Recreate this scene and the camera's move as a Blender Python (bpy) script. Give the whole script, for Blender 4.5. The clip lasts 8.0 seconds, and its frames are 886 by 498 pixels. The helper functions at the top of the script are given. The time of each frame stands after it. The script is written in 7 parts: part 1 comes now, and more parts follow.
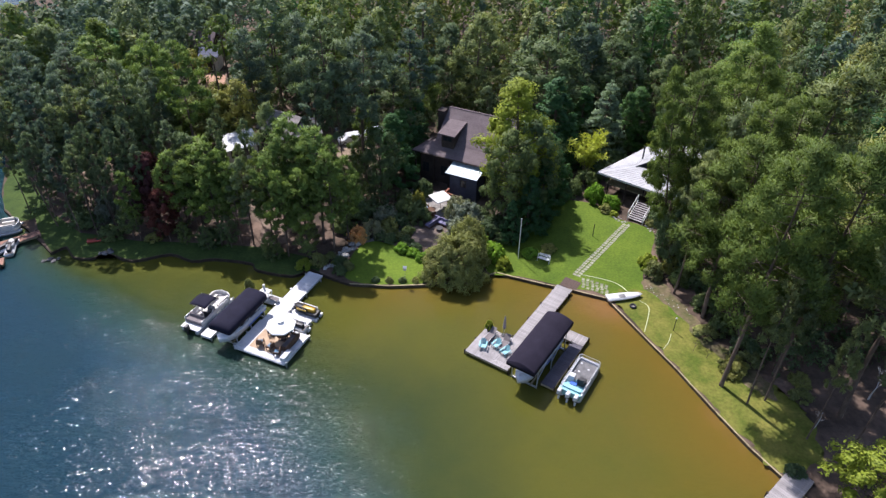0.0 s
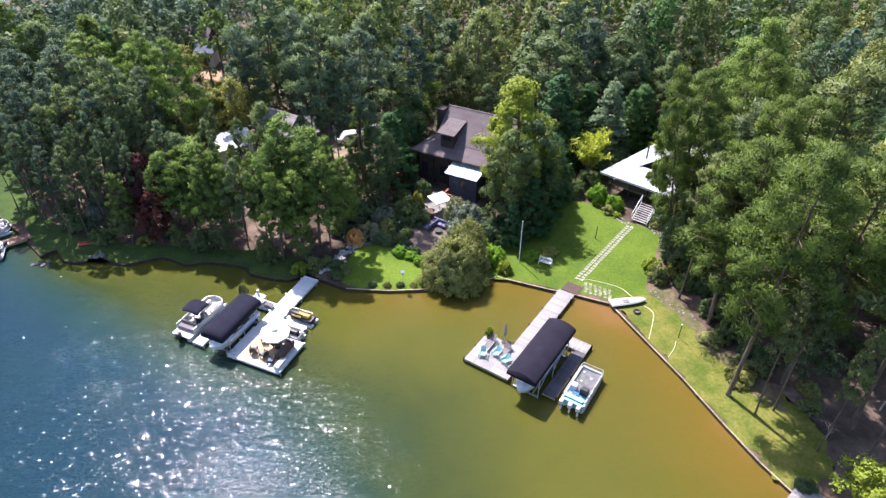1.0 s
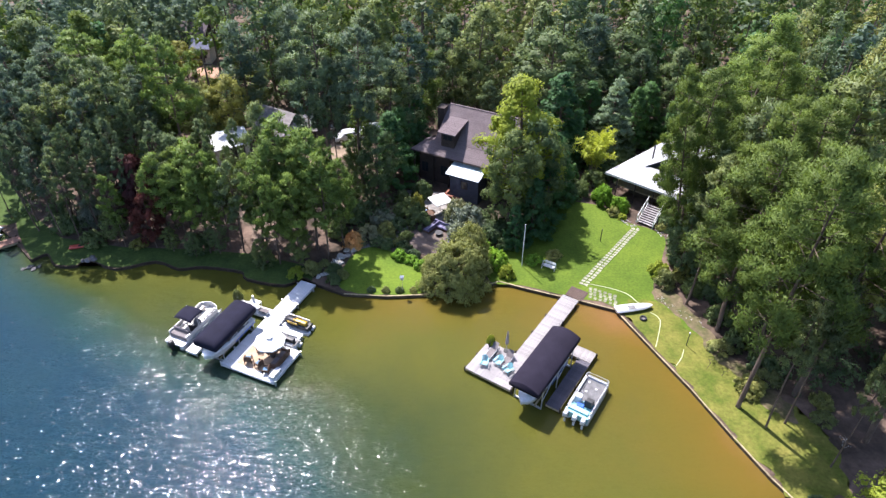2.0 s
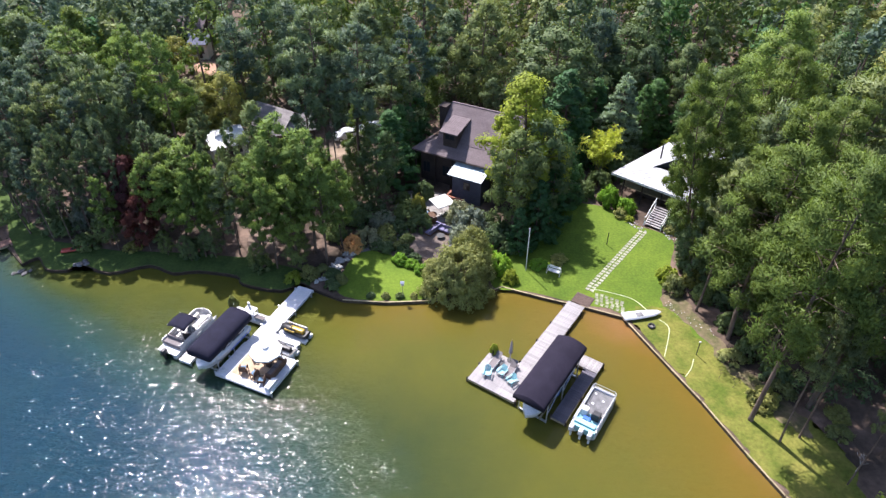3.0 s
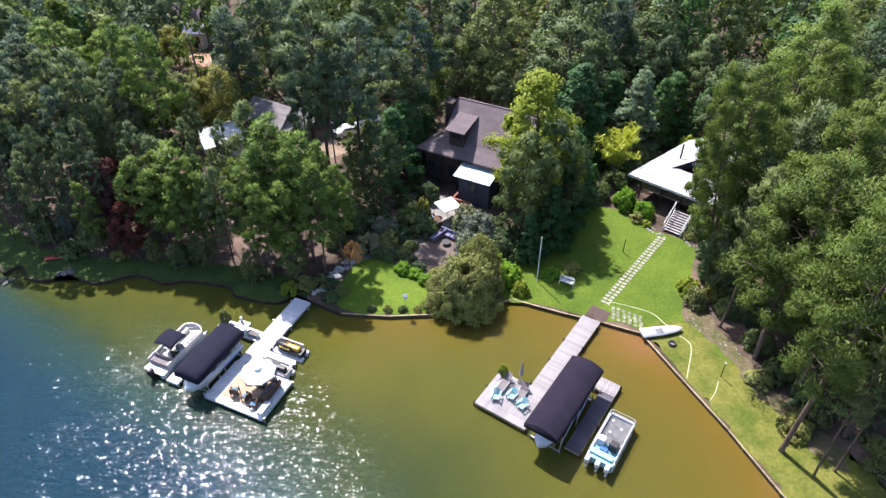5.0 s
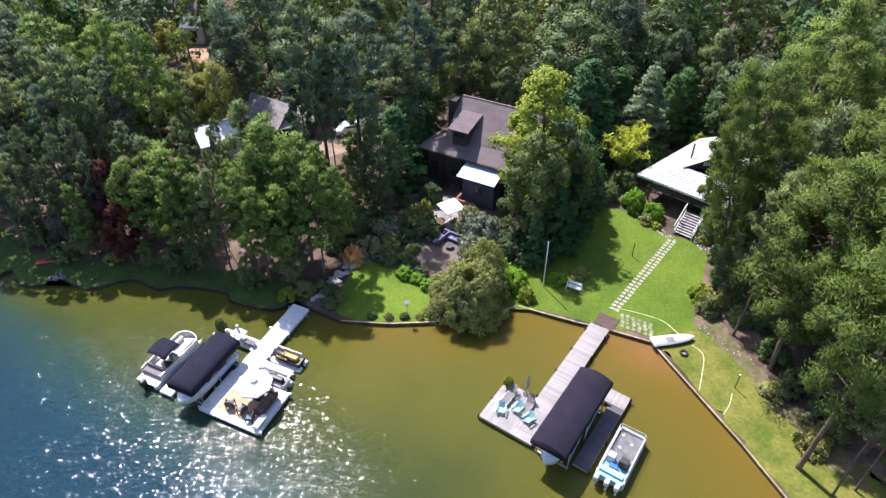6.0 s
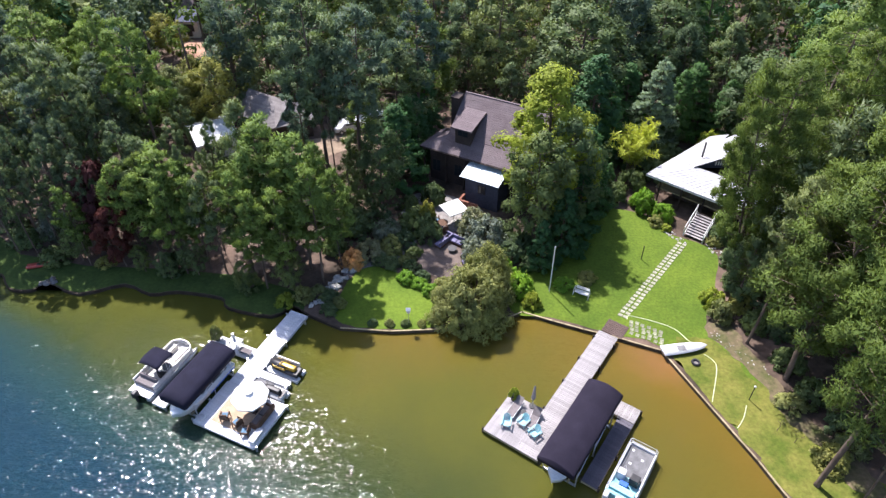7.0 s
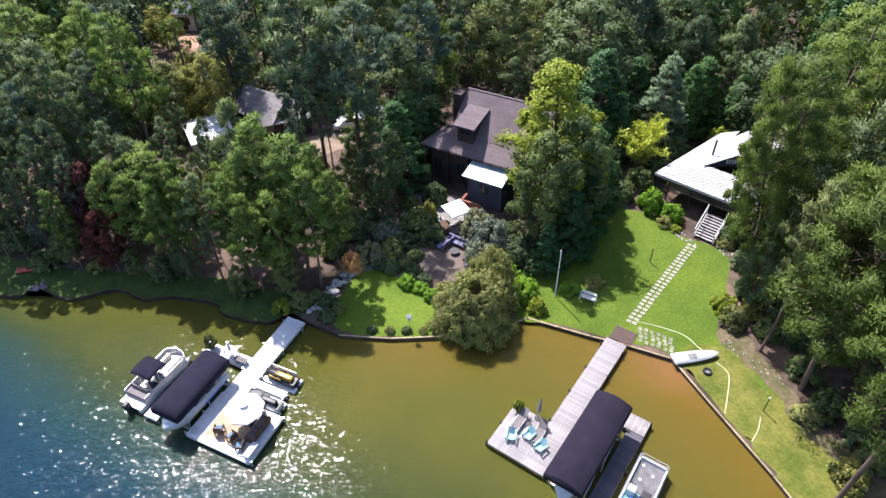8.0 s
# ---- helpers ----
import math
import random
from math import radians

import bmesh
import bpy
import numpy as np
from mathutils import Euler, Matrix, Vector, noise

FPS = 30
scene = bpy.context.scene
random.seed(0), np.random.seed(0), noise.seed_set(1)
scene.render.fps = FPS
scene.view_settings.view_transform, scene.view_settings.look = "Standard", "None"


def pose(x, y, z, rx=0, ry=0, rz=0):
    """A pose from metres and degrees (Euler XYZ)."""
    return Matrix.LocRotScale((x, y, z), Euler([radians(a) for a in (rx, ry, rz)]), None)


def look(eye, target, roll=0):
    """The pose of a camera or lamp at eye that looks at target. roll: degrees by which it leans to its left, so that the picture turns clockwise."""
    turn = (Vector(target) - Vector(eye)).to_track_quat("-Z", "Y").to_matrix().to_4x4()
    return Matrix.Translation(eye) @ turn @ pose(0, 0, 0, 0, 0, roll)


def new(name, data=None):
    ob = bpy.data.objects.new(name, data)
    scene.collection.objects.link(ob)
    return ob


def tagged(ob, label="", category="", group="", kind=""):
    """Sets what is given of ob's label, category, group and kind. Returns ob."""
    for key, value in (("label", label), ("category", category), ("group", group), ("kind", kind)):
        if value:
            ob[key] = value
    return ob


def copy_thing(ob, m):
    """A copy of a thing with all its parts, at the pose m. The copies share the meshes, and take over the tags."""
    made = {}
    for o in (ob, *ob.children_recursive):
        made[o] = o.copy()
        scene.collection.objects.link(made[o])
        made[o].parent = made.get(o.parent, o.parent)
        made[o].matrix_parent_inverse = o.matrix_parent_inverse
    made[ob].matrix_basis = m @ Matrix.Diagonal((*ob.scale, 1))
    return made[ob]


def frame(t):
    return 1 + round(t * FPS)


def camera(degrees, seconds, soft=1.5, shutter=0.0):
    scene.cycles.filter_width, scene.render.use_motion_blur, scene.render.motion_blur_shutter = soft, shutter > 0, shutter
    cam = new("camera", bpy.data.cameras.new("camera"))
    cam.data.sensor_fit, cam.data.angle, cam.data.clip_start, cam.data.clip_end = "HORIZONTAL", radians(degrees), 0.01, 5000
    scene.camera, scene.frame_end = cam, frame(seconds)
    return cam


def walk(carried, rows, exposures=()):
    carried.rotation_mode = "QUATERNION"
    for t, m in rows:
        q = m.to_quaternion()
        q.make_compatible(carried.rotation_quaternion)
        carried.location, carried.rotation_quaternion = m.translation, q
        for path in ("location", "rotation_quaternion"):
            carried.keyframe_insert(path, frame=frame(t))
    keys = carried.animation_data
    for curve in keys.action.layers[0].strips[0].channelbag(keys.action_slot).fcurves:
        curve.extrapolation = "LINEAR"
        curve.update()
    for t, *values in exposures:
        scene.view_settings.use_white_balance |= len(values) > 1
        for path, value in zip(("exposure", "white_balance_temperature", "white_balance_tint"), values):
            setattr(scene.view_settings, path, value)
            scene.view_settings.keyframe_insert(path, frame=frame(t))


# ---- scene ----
cam = camera(68.0, 8.0, soft=1.4)
PATH = [
    (0.0, (0.011, -0.018, 47.803), (0.007, 40.459, 18.449), 0.612),
    (0.5, (0.161, 1.090, 47.708), (0.116, 41.420, 18.153), 0.545),
    (1.0, (0.281, 2.239, 47.599), (0.179, 42.418, 17.839), 0.479),
    (1.5, (0.374, 3.424, 47.477), (0.200, 43.446, 17.507), 0.412),
    (3.0, (0.517, 7.150, 47.040), (0.062, 46.666, 16.409), 0.200),
    (3.5, (0.528, 8.432, 46.873), (-0.035, 47.767, 16.011), 0.123),
    (4.0, (0.524, 9.727, 46.697), (-0.151, 48.873, 15.598), 0.041),
    (4.5, (0.509, 11.029, 46.511), (-0.280, 49.979, 15.170), -0.046),
    (6.0, (0.421, 14.933, 45.911), (-0.700, 53.247, 13.806), -0.348),
    (6.5, (0.385, 16.218, 45.699), (-0.836, 54.303, 13.326), -0.465),
    (7.0, (0.351, 17.486, 45.481), (-0.962, 55.334, 12.834), -0.590),
    (7.5, (0.321, 18.733, 45.259), (-1.075, 56.334, 12.332), -0.726),
    (8.0, (0.297, 19.954, 45.034), (-1.169, 57.300, 11.820), -0.873),
]
EXPOSURES = [(0.0, 0.64, 6140, 19), (0.3, 0.98, 6140, 19), (0.6, 1.12, 6140, 19), (0.9, 1.26, 6140, 19), (1.5, 1.27, 6140, 19), (3.0, 1.18, 6140, 19), (8.0, 1.11, 6140, 19)]
walk(cam, [(t, look(eye, target, roll)) for t, eye, target, roll in PATH], EXPOSURES)

# ---- light ----
SUN_AZ, SUN_EL = -31.0, 56.5
world = bpy.data.worlds.new("sky")
scene.world = world
world.use_nodes = True
wn = world.node_tree
sky = wn.nodes.new("ShaderNodeTexSky")
sky.sky_type, sky.sun_disc = "NISHITA", False
sky.sun_elevation, sky.sun_rotation = radians(SUN_EL), radians(SUN_AZ)
sky.dust_density, sky.ozone_density = 1.5, 1.0
wn.links.new(sky.outputs[0], wn.nodes["Background"].inputs[0])
wn.nodes["Background"].inputs[1].default_value = 0.128
lamp = bpy.data.lights.new("sun", "SUN")
lamp.energy, lamp.angle, lamp.color = 5.0, radians(0.6), (1.0, 0.95, 0.87)
sun = new("sun", lamp)
az, el = radians(SUN_AZ), radians(SUN_EL)
sun.matrix_basis = look((math.sin(az) * 90 - 5, 60 + math.cos(az) * 90, 130), (math.sin(az) * 90 - 5 - math.sin(az) * math.cos(el), 60 + math.cos(az) * 90 - math.cos(az) * math.cos(el), 130 - math.sin(el)))


# ---- materials ----
def nodes_of(name):
    m = bpy.data.materials.new(name)
    m.use_nodes = True
    nt = m.node_tree
    return m, nt, nt.nodes["Principled BSDF"]


def noise_node(nt, scale, detail=4.0, rough=0.55, coords="Object", stretch=(1, 1, 1)):
    tc = nt.nodes.new("ShaderNodeTexCoord")
    mp = nt.nodes.new("ShaderNodeMapping")
    mp.inputs["Scale"].default_value = stretch
    n = nt.nodes.new("ShaderNodeTexNoise")
    n.inputs["Scale"].default_value, n.inputs["Detail"].default_value, n.inputs["Roughness"].default_value = scale, detail, rough
    nt.links.new(tc.outputs[coords], mp.inputs["Vector"])
    nt.links.new(mp.outputs[0], n.inputs["Vector"])
    return n


def ramp_node(nt, value, stops):
    r = nt.nodes.new("ShaderNodeValToRGB")
    e = r.color_ramp.elements
    while len(e) < len(stops):
        e.new(0.5)
    for k, (at, c) in zip(e, stops):
        k.position, k.color = at, (*c, 1) if len(c) == 3 else c
    nt.links.new(value, r.inputs[0])
    return r


def mix_node(nt, kind, fac, a, b):
    m = nt.nodes.new("ShaderNodeMix")
    m.data_type, m.blend_type = "RGBA", kind
    for slot, v in ((m.inputs[0], fac), (m.inputs[6], a), (m.inputs[7], b)):
        if isinstance(v, bpy.types.NodeSocket):
            nt.links.new(v, slot)
        else:
            slot.default_value = v if isinstance(v, (int, float)) else (*v, 1)
    return m.outputs[2]


def surf(name, dark, light, scale=2.0, fine=18.0, rough=0.7, bump=0.2, metal=0.0, spread=0.12, stretch=(1, 1, 1), coat=0.0, coords="Object"):
    """A two-scale mottled surface: large stains, fine grain with relief, and a small change of tone from object to object."""
    m, nt, b = nodes_of(name)
    big = noise_node(nt, scale, 5, 0.6, coords, stretch)
    small = noise_node(nt, fine, 3, 0.6, coords, stretch)
    r = ramp_node(nt, big.outputs[0], [(0.32, dark), (0.68, light)])
    g = ramp_node(nt, small.outputs[0], [(0.3, (0.72, 0.72, 0.72)), (0.7, (1.12, 1.12, 1.12))])
    c = mix_node(nt, "MULTIPLY", 1.0, r.outputs[0], g.outputs[0])
    info = nt.nodes.new("ShaderNodeObjectInfo")
    t = ramp_node(nt, info.outputs["Random"], [(0.0, (1 - spread,) * 3), (1.0, (1 + spread,) * 3)])
    c = mix_node(nt, "MULTIPLY", 1.0, c, t.outputs[0])
    nt.links.new(c, b.inputs["Base Color"])
    b.inputs["Roughness"].default_value, b.inputs["Metallic"].default_value = rough, metal
    b.inputs["Coat Weight"].default_value = coat
    b.inputs["Specular IOR Level"].default_value = 0.5 if rough < 0.7 else 0.2
    if bump:
        bp = nt.nodes.new("ShaderNodeBump")
        bp.inputs["Strength"].default_value, bp.inputs["Distance"].default_value = bump, 0.03
        nt.links.new(small.outputs[0], bp.inputs["Height"])
        nt.links.new(bp.outputs[0], b.inputs["Normal"])
    return m


def leaf(name, dark, light, sheen=0.15, through_light=0.32, hue=0.28, cast_share=1.0):
    """Foliage: each leaf has its own tone, each plant its own cast; part of the light comes through."""
    m, nt, b = nodes_of(name)
    geo = nt.nodes.new("ShaderNodeNewGeometry")
    info = nt.nodes.new("ShaderNodeObjectInfo")
    low, mid, high = (tuple(a + (b2 - a) * f for a, b2 in zip(dark, light)) for f in (0.28, 0.5, 0.76))
    r = ramp_node(nt, geo.outputs["Random Per Island"], [(0.0, low), (0.55, mid), (1.0, high)])
    big = noise_node(nt, 0.6, 3, 0.6)
    tone = ramp_node(nt, big.outputs[0], [(0.3, (1 - hue, 1 - hue, 1 - hue)), (0.7, (1 + hue, 1 + hue * 0.9, 1))])
    own = nt.nodes.new("ShaderNodeAttribute")
    own.attribute_name = "tone"
    mixed = nt.nodes.new("ShaderNodeMath")
    mixed.operation = "ADD"
    nt.links.new(info.outputs["Random"], mixed.inputs[0])
    nt.links.new(own.outputs["Fac"], mixed.inputs[1])
    part_of = nt.nodes.new("ShaderNodeMath")
    part_of.operation = "FRACT"
    nt.links.new(mixed.outputs[0], part_of.inputs[0])
    cast = ramp_node(nt, part_of.outputs[0], [(0.0, tuple(1 + (v - 1) * cast_share for v in (0.74, 0.80, 0.90))), (0.5, (1, 1, 1)), (1.0, tuple(1 + (v - 1) * cast_share for v in (1.30, 1.18, 0.90)))])
    c = mix_node(nt, "MULTIPLY", 1.0, r.outputs[0], tone.outputs[0])
    c = mix_node(nt, "MULTIPLY", 1.0, c, cast.outputs[0])
    nt.links.new(c, b.inputs["Base Color"])
    b.inputs["Roughness"].default_value, b.inputs["Specular IOR Level"].default_value = 0.55, sheen
    tr = nt.nodes.new("ShaderNodeBsdfTranslucent")
    c2 = mix_node(nt, "MULTIPLY", 1.0, c, (1.15, 1.15, 0.68))
    nt.links.new(c2, tr.inputs[0])
    mx = nt.nodes.new("ShaderNodeMixShader")
    mx.inputs[0].default_value = through_light
    nt.links.new(b.outputs[0], mx.inputs[1])
    nt.links.new(tr.outputs[0], mx.inputs[2])
    nt.links.new(mx.outputs[0], nt.nodes["Material Output"].inputs[0])
    return m


def water_material():
    """Murky lake water: amber over the clay shallows, olive further out, blue-green in the channel; wind ripples outside the cove."""
    m, nt, b = nodes_of("lake_water")
    at = nt.nodes.new("ShaderNodeAttribute")
    at.attribute_name = "depth"
    n = noise_node(nt, 0.09, 4, 0.6)
    wob = nt.nodes.new("ShaderNodeMath")
    wob.operation = "MULTIPLY_ADD"
    wob.inputs[1].default_value, wob.inputs[2].default_value = 0.22, -0.11
    nt.links.new(n.outputs[0], wob.inputs[0])
    add = nt.nodes.new("ShaderNodeMath")
    add.operation = "ADD"
    nt.links.new(at.outputs["Fac"], add.inputs[0])
    nt.links.new(wob.outputs[0], add.inputs[1])
    # colour also holds reflections: dark trees in the olive stops, sky in the blue
    r = ramp_node(nt, add.outputs[0], [(0.02, (0.165, 0.088, 0.030)), (0.12, (0.112, 0.078, 0.014)), (0.32, (0.071, 0.072, 0.013)), (0.52, (0.032, 0.045, 0.014)), (0.64, (0.019, 0.039, 0.027)), (0.78, (0.012, 0.036, 0.037)), (1.0, (0.008, 0.029, 0.046))])
    nt.links.new(r.outputs[0], b.inputs["Base Color"])
    b.inputs["Roughness"].default_value, b.inputs["IOR"].default_value = 0.055, 1.33
    b.inputs["Specular IOR Level"].default_value = 0.115
    b.inputs["Subsurface Weight"].default_value, b.inputs["Subsurface Scale"].default_value = 0.40, 1.1
    b.inputs["Subsurface Radius"].default_value = (1.0, 0.9, 0.6)
    wind = nt.nodes.new("ShaderNodeMapRange")
    wind.inputs[1].default_value, wind.inputs[2].default_value = 0.30, 0.60
    wind.inputs[3].default_value, wind.inputs[4].default_value = WIND_COVE, WIND_OPEN
    nt.links.new(add.outputs[0], wind.inputs[0])
    # wavelets: small facets, mostly level, a few tilted far
    tc = nt.nodes.new("ShaderNodeTexCoord")
    warp = noise_node(nt, 0.9, 2, 0.5)
    wv = nt.nodes.new("ShaderNodeVectorMath")
    wv.operation = "MULTIPLY_ADD"
    wv.inputs[1].default_value = (0.8, 0.8, 0)
    longer = nt.nodes.new("ShaderNodeVectorMath")
    longer.operation = "MULTIPLY"
    longer.inputs[1].default_value = (0.62, 1.0, 1.0)
    nt.links.new(warp.outputs[1], wv.inputs[0])
    nt.links.new(tc.outputs["Object"], longer.inputs[0])
    nt.links.new(longer.outputs[0], wv.inputs[2])
    tilts = []
    for scale in (9.0, 5.2):
        vo = nt.nodes.new("ShaderNodeTexVoronoi")
        vo.inputs["Scale"].default_value = scale
        nt.links.new(wv.outputs[0], vo.inputs["Vector"])
        c = nt.nodes.new("ShaderNodeVectorMath")
        c.operation = "MULTIPLY_ADD"
        c.inputs[1].default_value, c.inputs[2].default_value = (2, 2, 0), (-1, -1, 0)
        nt.links.new(vo.outputs["Color"], c.inputs[0])
        mag = nt.nodes.new("ShaderNodeVectorMath")
        mag.operation = "ABSOLUTE"
        nt.links.new(c.outputs[0], mag.inputs[0])
        sq = nt.nodes.new("ShaderNodeVectorMath")
        sq.operation = "MULTIPLY"
        nt.links.new(c.outputs[0], sq.inputs[0])
        nt.links.new(mag.outputs[0], sq.inputs[1])
        tilts.append(sq.outputs[0] if tilts else c.outputs[0])
    tot = nt.nodes.new("ShaderNodeVectorMath")
    tot.operation = "ADD"
    nt.links.new(tilts[0], tot.inputs[0])
    nt.links.new(tilts[1], tot.inputs[1])
    amp = nt.nodes.new("ShaderNodeVectorMath")
    amp.operation = "SCALE"
    nt.links.new(tot.outputs[0], amp.inputs[0])
    gust = noise_node(nt, 0.16, 3, 0.6, "Object", (1.0, 2.2, 1.0))
    gusty = nt.nodes.new("ShaderNodeMapRange")
    gusty.inputs[1].default_value, gusty.inputs[2].default_value = 0.35, 0.65
    gusty.inputs[3].default_value, gusty.inputs[4].default_value = 0.62, 1.12
    nt.links.new(gust.outputs[0], gusty.inputs[0])
    blow = nt.nodes.new("ShaderNodeMath")
    blow.operation = "MULTIPLY"
    nt.links.new(wind.outputs[0], blow.inputs[0])
    nt.links.new(gusty.outputs[0], blow.inputs[1])
    nt.links.new(blow.outputs[0], amp.inputs["Scale"])
    swell = noise_node(nt, 0.75, 4, 0.62, "Object", (0.55, 1.25, 1.0))
    bp = nt.nodes.new("ShaderNodeBump")
    bp.inputs["Distance"].default_value = 1.9
    nt.links.new(wind.outputs[0], bp.inputs["Strength"])
    nt.links.new(swell.outputs[0], bp.inputs["Height"])
    sm = nt.nodes.new("ShaderNodeVectorMath")
    sm.operation = "ADD"
    nt.links.new(bp.outputs[0], sm.inputs[0])
    nt.links.new(amp.outputs[0], sm.inputs[1])
    nz = nt.nodes.new("ShaderNodeVectorMath")
    nz.operation = "NORMALIZE"
    nt.links.new(sm.outputs[0], nz.inputs[0])
    nt.links.new(nz.outputs[0], b.inputs["Normal"])
    return m


WIND_COVE, WIND_OPEN = 0.022, 0.088
M_WATER = water_material()
M_FLOOR = surf("pine_straw_ground", (0.040, 0.031, 0.023), (0.158, 0.110, 0.084), 0.22, 2.2, 0.95, 0.6)
M_LAWN = surf("mown_lawn", (0.060, 0.106, 0.009), (0.104, 0.156, 0.014), 0.22, 3.5, 0.9, 0.5)
M_BANK = surf("rough_shaded_grass", (0.035, 0.065, 0.016), (0.065, 0.105, 0.022), 0.5, 3.0, 0.95, 0.6)
M_SCRUB = surf("dry_straw_and_thin_grass", (0.060, 0.072, 0.020), (0.165, 0.120, 0.082), 0.8, 2.6, 0.95, 0.6)
M_SAND = surf("packed_sand", (0.20, 0.15, 0.105), (0.32, 0.245, 0.175), 0.8, 9, 0.95, 0.3)
M_CLAY = surf("red_clay", (0.30, 0.175, 0.115), (0.40, 0.255, 0.175), 0.4, 4, 0.95, 0.4)
M_GRAVEL = surf("grey_gravel", (0.14, 0.13, 0.125), (0.28, 0.265, 0.25), 1.5, 12, 0.95, 0.5)
M_STONE = surf("pale_stone", (0.26, 0.255, 0.24), (0.46, 0.45, 0.42), 1.5, 8, 0.85, 0.5)
M_PAVER = surf("pale_concrete_paver", (0.24, 0.24, 0.18), (0.38, 0.37, 0.30), 2, 14, 0.9, 0.3)
M_TIMBER = surf("weathered_timber", (0.20, 0.165, 0.10), (0.37, 0.31, 0.19), 1.2, 10, 0.85, 0.4)
M_WALLWOOD = surf("dark_timber", (0.022, 0.017, 0.012), (0.060, 0.045, 0.032), 1.0, 8, 0.8, 0.4)
M_DECK = surf("sun_bleached_decking", (0.23, 0.215, 0.215), (0.36, 0.34, 0.34), 0.7, 9, 0.85, 0.35, spread=0.14)
M_DECKWHITE = surf("pale_composite_decking", (0.46, 0.47, 0.49), (0.58, 0.59, 0.61), 0.7, 9, 0.6, 0.1, spread=0.07)
M_DARKMAT = surf("charcoal_deck_mat", (0.085, 0.080, 0.098), (0.125, 0.118, 0.14), 1.0, 14, 0.85, 0.2)
M_REDDECK = surf("red_brown_decking", (0.22, 0.12, 0.09), (0.32, 0.19, 0.14), 0.8, 9, 0.85, 0.3)
M_CANOPY = surf("navy_canopy_fabric", (0.011, 0.009, 0.018), (0.017, 0.014, 0.026), 0.8, 30, 0.9, 0.1)
M_CANOPY2 = surf("black_navy_canopy_fabric", (0.008, 0.008, 0.018), (0.013, 0.013, 0.028), 0.8, 30, 0.9, 0.1)
M_ALU = surf("dull_aluminium", (0.45, 0.46, 0.48), (0.60, 0.61, 0.63), 2, 20, 0.4, 0.05, metal=0.7)
M_WHITE = surf("white_gelcoat", (0.50, 0.51, 0.53), (0.60, 0.61, 0.62), 1.0, 12, 0.35, 0.02, coat=0.2)
M_CREAM = surf("cream_vinyl", (0.55, 0.52, 0.47), (0.66, 0.63, 0.58), 2, 14, 0.5, 0.1)
M_GREYDECK = surf("grey_boat_carpet", (0.12, 0.12, 0.125), (0.19, 0.19, 0.195), 2, 30, 0.95, 0.2)
M_TEAL = surf("turquoise_plastic", (0.18, 0.40, 0.45), (0.26, 0.50, 0.55), 2, 14, 0.45, 0.05)
M_BLUE = surf("bright_blue_vinyl", (0.02, 0.09, 0.42), (0.03, 0.14, 0.52), 2, 14, 0.45, 0.05)
M_BLACK = surf("black_plastic", (0.010, 0.010, 0.012), (0.024, 0.024, 0.027), 3, 20, 0.5, 0.05)
M_YELLOW = surf("yellow_gelcoat", (0.46, 0.27, 0.02), (0.58, 0.36, 0.03), 2, 14, 0.3, 0.02, coat=0.3)
M_TAUPE = surf("taupe_mesh_fabric", (0.13, 0.115, 0.115), (0.19, 0.17, 0.17), 3, 30, 0.85, 0.1)
M_WICKER = surf("brown_wicker", (0.07, 0.04, 0.026), (0.15, 0.09, 0.06), 4, 30, 0.8, 0.4)
M_RUG = surf("tan_outdoor_rug", (0.34, 0.245, 0.165), (0.45, 0.34, 0.24), 2, 30, 0.95, 0.2)
M_CUSHBLUE = surf("blue_cushion", (0.09, 0.17, 0.26), (0.16, 0.26, 0.36), 3, 25, 0.9, 0.1)
M_SOFA = surf("slate_purple_cushion", (0.12, 0.11, 0.19), (0.19, 0.18, 0.27), 3, 25, 0.9, 0.1)
M_CANVAS = surf("white_canvas", (0.60, 0.60, 0.58), (0.68, 0.68, 0.66), 1, 25, 0.85, 0.05)
M_SHINGLE = surf("brown_asphalt_shingle", (0.125, 0.100, 0.104), (0.168, 0.138, 0.144), 0.5, 9, 0.95, 0.5, spread=0.05)
M_GREYSHING = surf("grey_brown_shingle", (0.21, 0.19, 0.185), (0.30, 0.275, 0.265), 0.5, 9, 0.95, 0.5)
M_METALROOF = surf("white_metal_roof", (0.34, 0.345, 0.36), (0.44, 0.445, 0.46), 0.5, 8, 0.5, 0.05)
M_PORCHROOF = surf("pale_corrugated_panel", (0.36, 0.45, 0.49), (0.48, 0.56, 0.60), 0.6, 8, 0.45, 0.05)
M_SIDING = surf("dark_brown_siding", (0.035, 0.027, 0.024), (0.065, 0.050, 0.045), 0.8, 9, 0.8, 0.3)
M_BLUESIDE = surf("slate_blue_siding", (0.05, 0.055, 0.08), (0.09, 0.095, 0.13), 0.8, 9, 0.8, 0.3)
M_TRIMWHITE = surf("white_trim_paint", (0.62, 0.62, 0.60), (0.74, 0.74, 0.72), 1.5, 12, 0.6, 0.05)
M_LIGHTSIDE = surf("pale_cream_siding", (0.45, 0.42, 0.37), (0.58, 0.55, 0.49), 0.8, 9, 0.8, 0.2)
M_BRICK = surf("red_brick_wall", (0.20, 0.085, 0.06), (0.30, 0.14, 0.10), 1.2, 14, 0.9, 0.4)
M_BARK = surf("pine_bark", (0.075, 0.055, 0.042), (0.19, 0.145, 0.115), 1.3, 9, 0.95, 0.8, stretch=(1, 1, 0.35))
M_DEAD = surf("bleached_dead_wood", (0.35, 0.33, 0.31), (0.52, 0.50, 0.48), 2, 10, 0.9, 0.4)
